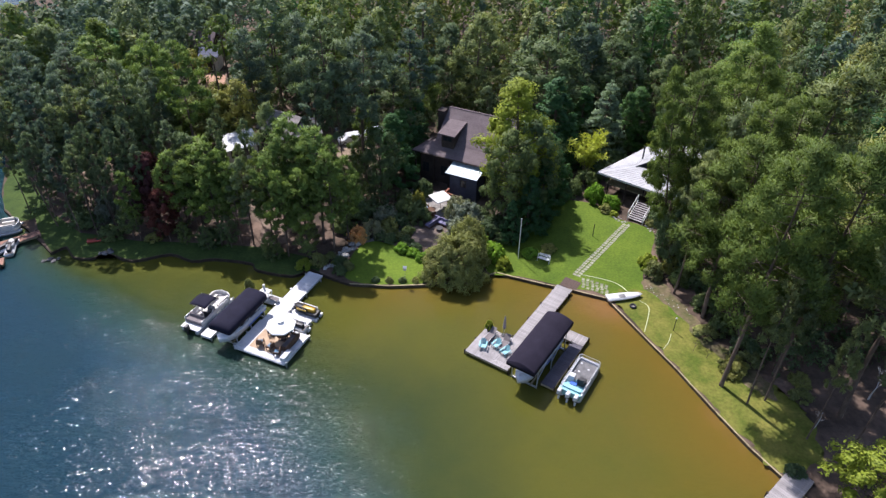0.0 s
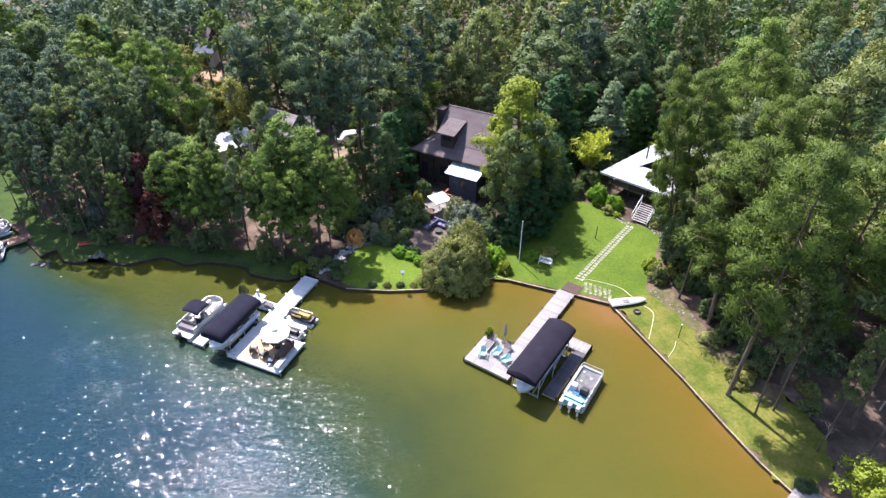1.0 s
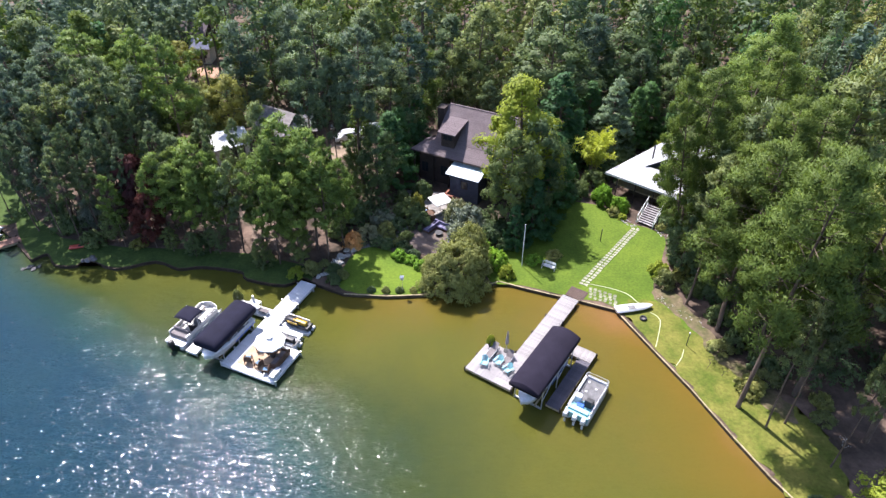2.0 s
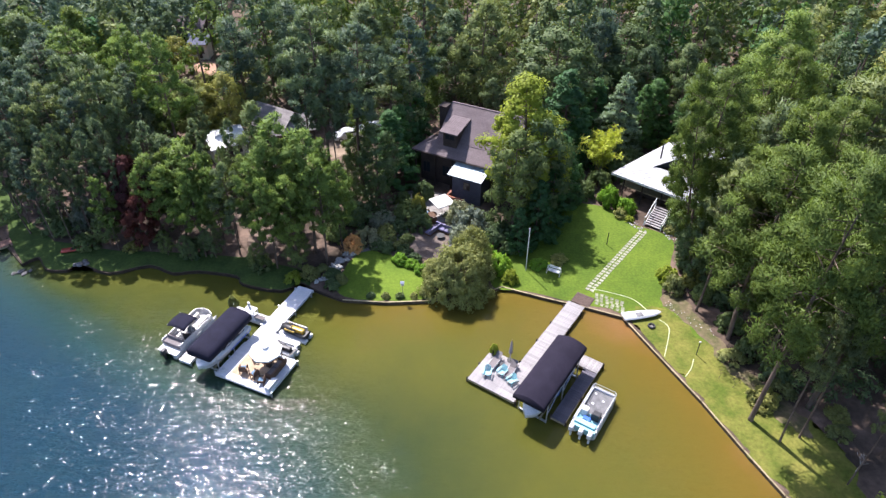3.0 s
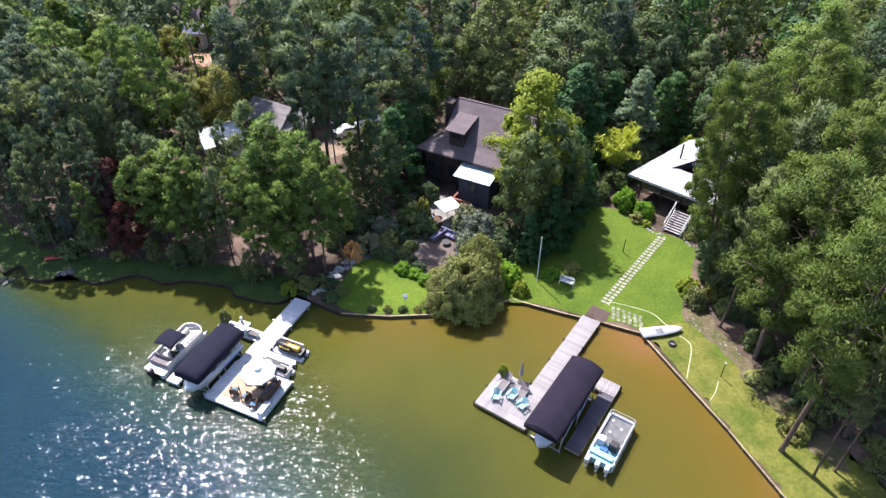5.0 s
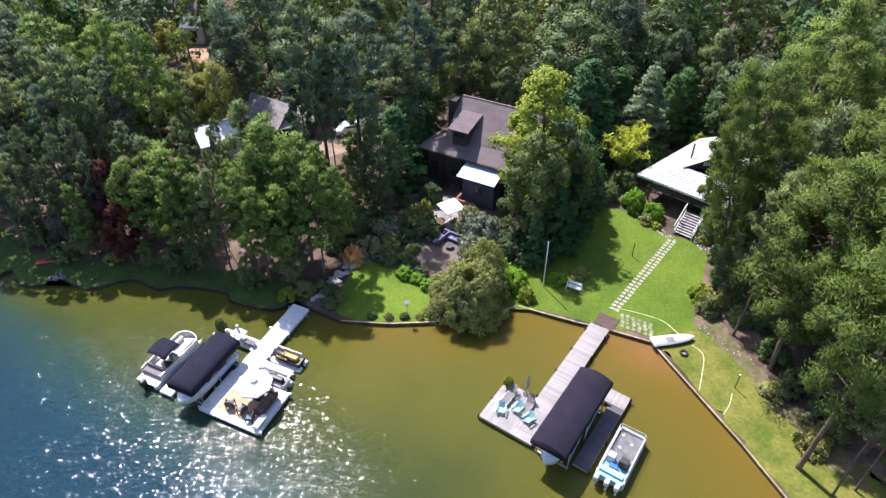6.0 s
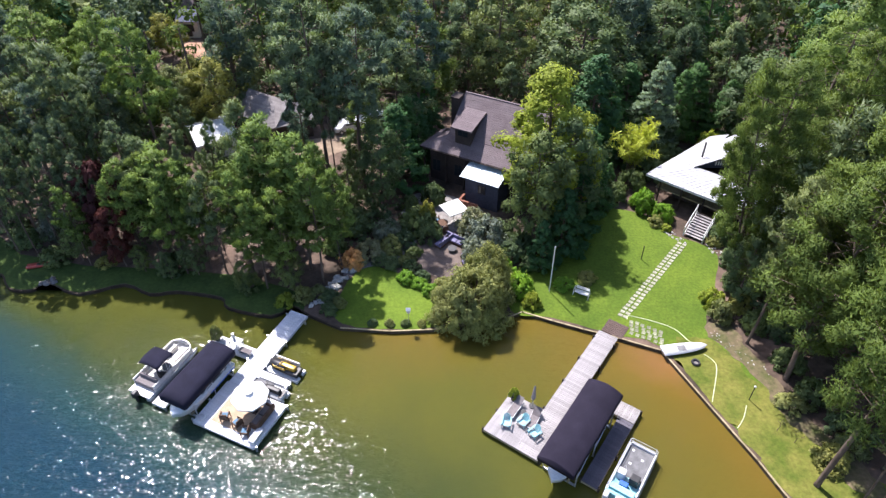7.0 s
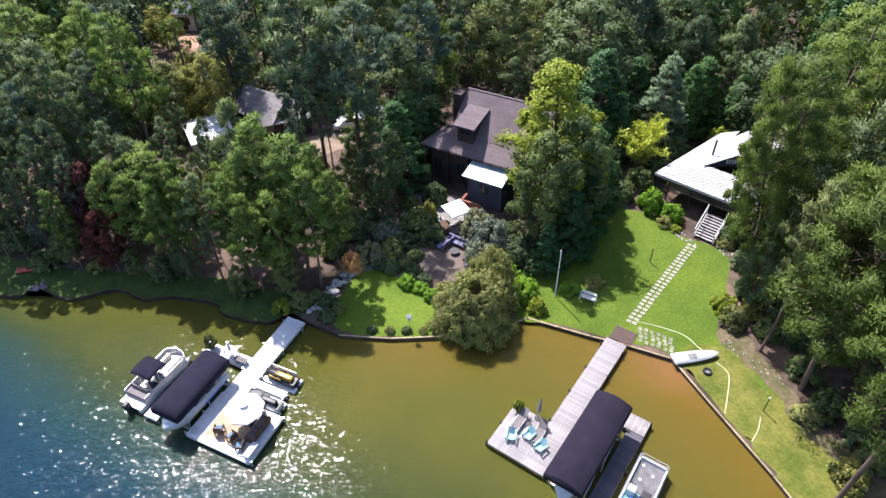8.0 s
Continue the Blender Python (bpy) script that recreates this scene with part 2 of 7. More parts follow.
M_HOSE = surf("pale_green_hose", (0.46, 0.50, 0.26), (0.56, 0.60, 0.36), 2, 14, 0.6, 0.05)
M_RED = surf("red_plastic", (0.30, 0.045, 0.03), (0.42, 0.07, 0.05), 2, 14, 0.5, 0.05)
M_GLASS, gt, gb = nodes_of("window_glass")
gb.inputs["Base Color"].default_value, gb.inputs["Roughness"].default_value, gb.inputs["IOR"].default_value = (0.02, 0.025, 0.03, 1), 0.05, 1.5
L_PINE = leaf("pine_needles", (0.086, 0.128, 0.062), (0.250, 0.298, 0.134))
# extra blue here imitates haze and bluish shade among the western pines
L_PINE2 = leaf("bluish_pine_needles", (0.072, 0.118, 0.068), (0.200, 0.260, 0.138))
L_OAK = leaf("oak_leaves", (0.056, 0.096, 0.045), (0.154, 0.208, 0.096))
L_LIME = leaf("yellow_green_leaves", (0.140, 0.200, 0.020), (0.315, 0.365, 0.050), hue=0.15, cast_share=0.15)
L_BAMBOO = leaf("golden_bamboo_leaves", (0.310, 0.360, 0.040), (0.560, 0.610, 0.115), hue=0.15, cast_share=0.1)
L_SPRUCE = leaf("blue_spruce_needles", (0.090, 0.158, 0.132), (0.255, 0.360, 0.310))
L_HOLLY = leaf("dark_holly_leaves", (0.029, 0.082, 0.034), (0.093, 0.198, 0.076))
L_BUSH = leaf("olive_shrub_leaves", (0.122, 0.146, 0.052), (0.330, 0.345, 0.128))
L_SILVER = leaf("silver_green_leaves", (0.134, 0.167, 0.128), (0.278, 0.304, 0.244))
L_RED = leaf("dark_red_maple_leaves", (0.050, 0.020, 0.022), (0.130, 0.042, 0.044))
L_GREEN = leaf("bright_green_leaves", (0.080, 0.189, 0.020), (0.189, 0.348, 0.041))
L_LIGHT = leaf("light_green_leaves", (0.113, 0.142, 0.050), (0.278, 0.304, 0.126))
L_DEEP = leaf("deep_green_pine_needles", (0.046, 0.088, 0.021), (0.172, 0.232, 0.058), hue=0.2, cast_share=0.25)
# haze over the far wood is put into this needle colour
L_HAZE = leaf("haze_blue_pine_needles", (0.060, 0.102, 0.078), (0.155, 0.220, 0.165))
# brighter copy of the pine green: full sun put into the needle colour
L_SUN = leaf("sunlit_green_needles", (0.076, 0.140, 0.034), (0.212, 0.298, 0.084), hue=0.18, cast_share=0.4)
L_OLIVE = leaf("olive_yellow_leaves", (0.150, 0.160, 0.030), (0.300, 0.300, 0.070), hue=0.15, cast_share=0.2)
L_RUST = leaf("rusty_orange_leaves", (0.340, 0.190, 0.100), (0.600, 0.390, 0.240))


# ---- building helpers ----
def thing(name, label, category, m=None, group="", kind=""):
    ob = new(name)
    ob.empty_display_size = 0.3
    ob.matrix_basis = m or Matrix()
    return tagged(ob, label, category, group, kind)


def to_mesh(bm, name, material, smooth=False):
    me = bpy.data.meshes.new(name)
    bm.normal_update()
    bm.to_mesh(me)
    bm.free()
    me.materials.append(material)
    if smooth:
        me.polygons.foreach_set("use_smooth", [True] * len(me.polygons))
    return me


def part(name, bm, material, parent=None, label="", smooth=False, m=None):
    me = bm if isinstance(bm, bpy.types.Mesh) else to_mesh(bm, name, material, smooth)
    ob = new(name, me)
    ob.parent = parent
    if m is not None:
        ob.matrix_basis = m
    if label:
        ob["label"] = label
    return ob


def boxes(*specs, bevel=0.0):
    """One bmesh of boxes given as (x0, x1, y0, y1, z0, z1)."""
    bm = bmesh.new()
    for x0, x1, y0, y1, z0, z1 in specs:
        m = Matrix.Translation(((x0 + x1) / 2, (y0 + y1) / 2, (z0 + z1) / 2)) @ Matrix.Diagonal((abs(x1 - x0), abs(y1 - y0), abs(z1 - z0), 1))
        bmesh.ops.create_cube(bm, size=1, matrix=m)
    if bevel:
        bmesh.ops.bevel(bm, geom=bm.edges[:], offset=bevel, segments=2, profile=0.6, affect="EDGES")
    return bm


def tube(bm, points, radii, sides=7):
    """A tapered tube through points, capped."""
    pts = [Vector(p) for p in points]
    if isinstance(radii, (int, float)):
        radii = [radii] * len(pts)
    rings = []
    for i, (p, r) in enumerate(zip(pts, radii)):
        d = (pts[min(i + 1, len(pts) - 1)] - pts[max(i - 1, 0)]).normalized()
        q = d.to_track_quat("Z", "Y")
        rings.append([bm.verts.new(p + q @ Vector((math.cos(a) * r, math.sin(a) * r, 0))) for a in [2 * math.pi * k / sides for k in range(sides)]])
    for a, b in zip(rings, rings[1:]):
        for k in range(sides):
            bm.faces.new((a[k], a[(k + 1) % sides], b[(k + 1) % sides], b[k]))
    bm.faces.new(rings[0][::-1])
    bm.faces.new(rings[-1])
    return bm


def pipe(*runs, r=0.03, sides=7):
    bm = bmesh.new()
    for run in runs:
        tube(bm, run, r, sides)
    return bm


def slab(points, thick, lift=0.0):
    """A plate from an outline of (x, y, z), thickened downwards."""
    bm = bmesh.new()
    top = [bm.verts.new((x, y, z + lift)) for x, y, z in points]
    low = [bm.verts.new((x, y, z + lift - thick)) for x, y, z in points]
    bm.faces.new(top)
    bm.faces.new(low[::-1])
    n = len(top)
    for i in range(n):
        bm.faces.new((top[i], low[i], low[(i + 1) % n], top[(i + 1) % n]))
    bmesh.ops.recalc_face_normals(bm, faces=bm.faces[:])
    return bm


def smooth_line(ctrl, per=6, closed=False):
    """Catmull-Rom through 2D points."""
    n, out = len(ctrl), []
    for i in range(n if closed else n - 1):
        p = [Vector(ctrl[(i + k) % n] if closed else ctrl[min(max(i + k, 0), n - 1)]) for k in (-1, 0, 1, 2)]
        for s in range(per):
            t = s / per
            out.append(0.5 * (2 * p[1] + (p[2] - p[0]) * t + (2 * p[0] - 5 * p[1] + 4 * p[2] - p[3]) * t * t + (3 * p[1] - p[0] - 3 * p[2] + p[3]) * t ** 3))
    if not closed:
        out.append(Vector(ctrl[-1]))
    return out


def place(x, y, z=0.0, deg=0.0, s=1.0):
    return Matrix.Translation((x, y, z)) @ Matrix.Rotation(radians(deg), 4, "Z") @ Matrix.Scale(s, 4)


# ---- ground, lake and shore ----
SHORE_FAR = [(-300, 1500), (-170, 400), (-118, 205), (-103, 178), (-109, 158), (-97, 128), (-86, 112), (-74, 102), (-68.5, 92), (-64.0, 84.0), (-61.0, 77.5), (-58.2, 73.2), (-51.5, 67.7)]
SHORE_LEFT = [(-47.5, 63.9), (-46.2, 65.1), (-44.4, 63.1), (-42, 62.9), (-41, 64), (-37.1, 62.5), (-33.1, 63.9), (-30, 62.6), (-27.4, 63), (-22.8, 62.2), (-21.8, 60.9), (-17.4, 59.9), (-15.7, 61.2), (-13.7, 60)]
SHORE_RIGHT = [(-10.6, 58.5), (-6, 58.2), (-2, 58.5), (4.5, 59.9), (6.3, 60.9), (9.1, 59.8), (11.8, 58.8), (14.6, 57.9), (18.4, 56.4), (21.1, 50.4), (23.3, 45.6), (25.3, 40.5), (27.1, 36.3), (29.7, 31.6), (35, 22), (48, 2)]
SHORE_BEHIND = [(80, -40), (150, -200), (400, -1500)]
LEFT_LINE = [tuple(p) for p in smooth_line(SHORE_LEFT + SHORE_RIGHT[:1], 3)][:-1]
SHORE = SHORE_FAR + LEFT_LINE + SHORE_RIGHT + SHORE_BEHIND
GROUND_Z = 0.30


def sheet(name, outline, z, material, label, kind="structure", thick=0.0, rag=0.0, per=5, smooth=True):
    """A flat piece of ground with a soft, slightly ragged edge."""
    pts = smooth_line(outline, per, True) if smooth else [Vector(p) for p in outline]
    if rag:
        pts = [p + Vector((noise.noise((p.x * 0.9, p.y * 0.9, 3)), noise.noise((p.x * 0.9, p.y * 0.9, 9)))) * rag for p in pts]
    bm = bmesh.new()
    vs = [bm.verts.new((p.x, p.y, z)) for p in pts]
    f = bm.faces.new(vs)
    if f.normal.z < 0 or sum((a.x * b.y - b.x * a.y) for a, b in zip(pts, pts[1:] + pts[:1])) < 0:
        f.normal_flip()
    if thick:
        low = [bm.verts.new((p.x, p.y, z - thick)) for p in pts]
        for i in range(len(vs)):
            bm.faces.new((vs[i], low[i], low[(i + 1) % len(vs)], vs[(i + 1) % len(vs)]))
    bmesh.ops.triangulate(bm, faces=[f])
    bmesh.ops.recalc_face_normals(bm, faces=bm.faces[:])
    ob = part(name, bm, material)
    return tagged(ob, label, name.replace("_", " "), kind=kind)


sheet("ground", SHORE + [(1500, -1500), (1500, 1500)], GROUND_Z, M_FLOOR, "brown pine-straw forest floor round the lake", thick=2.0, smooth=False)
sheet("lawn", [(5.2, 61.0), (9.1, 60.1), (14.6, 58.2), (18.5, 56.8), (21.3, 50.8), (23.5, 46.0), (25.5, 41.0), (26.4, 39.0), (27.6, 39.4), (28.4, 42.0), (28.2, 44.5), (27.9, 46.8), (27.0, 49.5), (26.2, 53.1), (24.5, 56.2), (23.2, 58.0), (23.5, 60.6), (25.2, 64.2), (27.0, 69.4), (25.4, 71.4), (22.9, 72.9), (20.7, 76.2), (16, 77.5), (11.5, 77.0), (9.5, 70.5), (5.6, 66.0)], GROUND_Z + 0.02, M_LAWN, "bright green mown lawn sloping to the seawall", rag=0.25)
sheet("side_lawn", [(-9.8, 66.7), (-6.4, 66.3), (-1.6, 63.6), (-1.4, 60.5), (-2.0, 58.8), (-6.2, 58.5), (-9.8, 58.8), (-11.6, 60.8)], GROUND_Z + 0.02, M_LAWN, "small bright green lawn beside the shrubs", rag=0.25)
sheet("bank", [(-51.0, 67.9)] + [(x, y + 0.10) for x, y in LEFT_LINE[:-3]] + [(-14.6, 62.4), (-16.5, 63.6), (-22, 65.4), (-30, 66.2), (-38, 66.5), (-46, 68.2), (-52, 73), (-55.5, 75)], GROUND_Z + 0.02, M_BANK, "shaded rough grass bank above the water", smooth=False)
sheet("point_grass", [(-60.8, 77.6), (-58.1, 73.5), (-54.4, 70.6), (-52.6, 73.6), (-55.0, 77.0), (-59.0, 81.0), (-61.6, 85.5), (-67.0, 92.5), (-68.0, 91.8), (-63.4, 83.8)], GROUND_Z + 0.03, M_BANK, "sunlit grass on the far point", rag=0.4)
sheet("scrub_strip", [(22.9, 58.8), (23.9, 56.8), (25.8, 53.2), (26.7, 49.8), (28.5, 46.6), (29.9, 42.8), (31.5, 42), (31.2, 45), (28.6, 49.5), (27.0, 54), (25.8, 58.5), (25.0, 60.8), (24.0, 60.4)], GROUND_Z + 0.035, M_SCRUB, "pale straw and stones at the wood's edge", rag=0.55, per=9)
sheet("thin_grass", [(22.7, 47.3), (25.15, 41.3), (27.05, 36.9), (28.5, 34.1), (32.4, 35.0), (33.6, 39.0), (32.8, 42.2), (29.4, 46.6), (27.4, 50.0), (25.4, 53.4), (24.0, 56.4), (21.8, 58.2), (19.0, 56.8), (20.5, 52.8)], GROUND_Z + 0.03, surf("yellowing_grass", (0.070, 0.100, 0.012), (0.172, 0.164, 0.036), 0.5, 3.2, 0.95, 0.5), "thin yellowing grass by the seawall", rag=0.9, per=14)
sheet("patio", [(-4.3, 70.0), (-1.6, 72.4), (0.9, 72.0), (1.4, 68.5), (0.6, 66.2), (-1.2, 65.5), (-3.2, 66.3)], GROUND_Z + 0.04, surf("brown_patio_sand", (0.095, 0.074, 0.062), (0.165, 0.130, 0.112), 0.8, 9, 0.95, 0.3), "tan sand patio with a seating group", rag=0.15)
sheet("terrace", [(-6.2, 73.6), (-5.2, 79.4), (-1.5, 79.5), (2.5, 77.2), (2.8, 73.8), (-2.0, 72.6)], GROUND_Z + 0.035, M_GRAVEL, "grey stone terrace before the house", rag=0.15)
sheet("garden_path", [(-6.0, 73.8), (-5.4, 70.5), (-7.5, 68.4), (-10.4, 67.0), (-11.4, 65.8), (-10.8, 65.4), (-9.6, 66.6), (-6.6, 67.8), (-4.4, 70.4), (-4.8, 73.6)], GROUND_Z + 0.045, M_GRAVEL, "grey gravel garden path", rag=0.1)
sheet("clay_patch", [(-46.0, 121.5), (-42.6, 122), (-41.0, 116), (-43.8, 115.5)], GROUND_Z + 0.03, M_CLAY, "bare red clay yard", rag=0.6)
sheet("drive", [(-24, 86.5), (-17.5, 86.8), (-11, 92), (-9.5, 97.5), (-15.5, 97.5), (-17.5, 92), (-24, 90.5)], GROUND_Z + 0.03, M_SAND, "pale sandy drive between the houses", rag=0.5)
sheet("clearing", [(-22.6, 66.4), (-20.0, 66.0), (-19.2, 70.5), (-20.4, 74.5), (-25.5, 75.2), (-29.0, 73.4), (-28.4, 71.4), (-24.4, 71.4)], GROUND_Z + 0.03, surf("brown_sand", (0.095, 0.070, 0.055), (0.19, 0.142, 0.108), 0.7, 6, 0.95, 0.4), "bare sandy clearing under the pines", rag=0.8)
sheet("sand_strip", [(-58.5, 84.0), (-54.0, 83.2), (-48.5, 83.8), (-44.0, 85.2), (-44.5, 86.6), (-49.0, 86.2), (-54.0, 86.4), (-58.5, 87.0)], GROUND_Z + 0.03, M_SAND, "pale sandy track beyond the pines", rag=0.6)
sheet("glade", [(-50.0, 86.8), (-45.0, 87.0), (-43.6, 90.0), (-47.0, 91.4), (-51.0, 90.0)], GROUND_Z + 0.035, M_LAWN, "sunlit grass seen between the trunks", rag=0.5)
sheet("back_lawn", [(-49, 110), (-44.5, 109), (-44.0, 103.5), (-48, 104)], GROUND_Z + 0.03, M_LAWN, "sunlit patch of grass among the trees", rag=0.8)


def lake():
    xs = np.concatenate(([-1500, -700, -350, -200], np.arange(-140, 61, 1.5), [80, 150, 300, 700, 1500]))
    ys = np.concatenate(([-1500, -700, -300, -120, -50, -20], np.arange(-5, 121, 1.5), [140, 180, 230, 320, 700, 1500]))
    X, Y = np.meshgrid(xs, ys)
    p = np.stack((X.ravel(), Y.ravel()), 1)
    s = np.array(SHORE)
    a, b = s[:-1], s[1:]
    dist = np.full(len(p), 1e9)
    for q, r in zip(a, b):
        e = r - q
        t = np.clip(((p - q) @ e) / (e @ e), 0, 1)
        dist = np.minimum(dist, np.linalg.norm(p - (q + t[:, None] * e), axis=1))

    def step(lo, hi, v):
        t = np.clip((v - lo) / (hi - lo), 0, 1)
        return t * t * (3 - 2 * t)
    channel = (p - np.array((-43, 60))) @ np.array((-0.638, -0.770))
    corner = np.exp(-((p[:, 0] - 17.6) ** 2 + (p[:, 1] - 56.0) ** 2) / 22)
    # the -6 to -20 term is bank shade and tree reflections put into colour
    depth = 0.115 - 0.09 * corner + 0.215 * (1 - np.exp(-dist / 8)) + 0.05 * step(16, -4, p[:, 0]) + 0.17 * step(-6, -20, p[:, 0]) + 0.26 * step(56, 36, p[:, 1]) * step(14, -12, p[:, 0]) + 0.55 * np.maximum(step(-6, 9, channel), step(-53, -60, p[:, 0]))
    n, m = len(xs), len(ys)
    faces = [(j * n + i, j * n + i + 1, (j + 1) * n + i + 1, (j + 1) * n + i) for j in range(m - 1) for i in range(n - 1)]
    me = bpy.data.meshes.new("water")
    me.from_pydata([(x, y, 0.0) for x, y in p], [], faces)
    at = me.attributes.new("depth", "FLOAT", "POINT")
    at.data.foreach_set("value", np.clip(depth, 0, 1).astype(np.float32))
    me.materials.append(M_WATER)
    tagged(new("water", me), "rippled lake water, amber in the cove and blue-green outside", "water", kind="structure")


lake()


def seawall(name, line, label, cap, cap_mat, panel_mat):
    """Timber panels along the shore with a cap board on top, one panel and board per run."""
    wall = thing(name, label, "seawall", kind="structure")
    for (x0, y0), (x1, y1) in zip(line, line[1:]):
        d = math.hypot(x1 - x0, y1 - y0)
        m = Matrix.Translation((x0, y0, 0)) @ Matrix.Rotation(math.atan2(y1 - y0, x1 - x0), 4, "Z")
        part("panel", boxes((-0.04, d + 0.04, -0.10, 0.06, -1.2, GROUND_Z + 0.01)), panel_mat, wall, m=m)
        if cap:
            part("cap_board", boxes((-0.05, d + 0.05, -0.10, 0.04, GROUND_Z + 0.013, GROUND_Z + 0.07)), cap_mat, wall, m=m)


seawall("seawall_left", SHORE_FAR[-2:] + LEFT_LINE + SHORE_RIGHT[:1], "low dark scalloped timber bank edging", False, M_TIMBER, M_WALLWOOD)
seawall("seawall_right", SHORE_RIGHT, "low timber seawall with a weathered cap board", True, M_TIMBER, surf("brown_wall_timber", (0.042, 0.032, 0.021), (0.105, 0.080, 0.052), 1.0, 8, 0.8, 0.4))


# ---- trees and shrubs ----
def unit(v):
    return v / (np.linalg.norm(v, axis=1)[:, None] + 1e-9)


def leaf_mesh(name, centres, ups, length, width, material, rng, needle=False, soft=None, stray=0.30, size=1.0, tone=None):
    """Many small pointed leaves, each its own island, about centres; ups bias the way they face, soft is the way their foliage mass faces."""
    n = len(centres)
    nrm = unit(ups + rng.normal(0, stray, (n, 3)))
    d = rng.normal(0, 1, (n, 3))
    d = unit(d - (d * nrm).sum(1)[:, None] * nrm)
    if needle:
        face = nrm
        d = unit(ups * 0.8 + rng.normal(0, 0.75, (n, 3)))
        nrm = unit(np.cross(np.cross(d, face + rng.normal(0, 0.5, (n, 3))), d))
    s = np.cross(nrm, d)
    sc = rng.uniform(0.65, 1.35, (n, 1)) * size
    ln, wd = length * sc, width * sc
    v = np.stack((centres - d * ln * 0.5 + s * wd * 0.5, centres - d * ln * 0.5 - s * wd * 0.5, centres + d * ln * 0.5 - nrm * wd * 0.2), 1)
    flip = (np.cross(v[:, 1] - v[:, 0], v[:, 2] - v[:, 0]) * nrm).sum(1) < 0
    v[flip] = v[flip][:, ::-1]
    me = bpy.data.meshes.new(name)
    me.vertices.add(n * 3)
    me.vertices.foreach_set("co", v.ravel().astype(np.float32))
    me.loops.add(n * 3)
    me.loops.foreach_set("vertex_index", np.arange(n * 3, dtype=np.int32))
    me.polygons.add(n)
    me.polygons.foreach_set("loop_start", np.arange(0, n * 3, 3, dtype=np.int32))
    me.update(calc_edges=True)
    me.polygons.foreach_set("use_smooth", np.ones(n, dtype=bool))
    if soft is not None:
        shade = unit(nrm * 0.55 + unit(soft))
        at = me.attributes.new("custom_normal", "FLOAT_VECTOR", "POINT")
        at.data.foreach_set("vector", np.repeat(shade, 3, 0).ravel().astype(np.float32))
    if tone is not None:
        me.attributes.new("tone", "FLOAT", "POINT").data.foreach_set("value", np.repeat(tone, 3).astype(np.float32))
    me.materials.append(material)
    return me


def clumps(tips, per, rad, flat, rng, axis_of=None):
    """Leaves on the outer skin of uneven lumps about the limb tips, with a few large ones inside: centres, the way each faces, its lump's side, its size."""
    tips = np.asarray(tips)
    n = len(tips) * per
    c = np.repeat(tips, per, 0)
    r = np.repeat(rad * rng.uniform(0.6, 1.4, len(tips)), per)
    d = unit(rng.normal(0, 1, (n, 3)))
    if axis_of is not None:
        outs = tips - np.array([axis_of(p) for p in tips])
        d = unit(d + np.repeat(unit(outs + (0, 0, 0.4)), per, 0) * 0.55)
    inside = rng.uniform(size=n) < 0.12
    off = d * (r * np.where(inside, rng.uniform(0.1, 0.6, n), rng.uniform(0.50, 1.12, n)))[:, None]
    off[:, 2] *= flat
    return c + off, d * 0.9 + np.array((0, 0, 0.55)), d, np.where(inside, 2.2, 1.0)[:, None]


def mass_normals(c, d, height, base):
    """The way a crown's foliage faces: from the trunk outwards, from each clump outwards, and upwards."""
    out = c * (1, 1, 0)
    out = out / (np.linalg.norm(out, axis=1).max() * 0.5 + 1e-6)
    mid = height * (base + 1) / 2
    out[:, 2] = (c[:, 2] - mid) / (height * (1 - base) / 2) * 0.55
    return out * 0.65 + d * 0.85 + np.array((0, 0, 0.25))


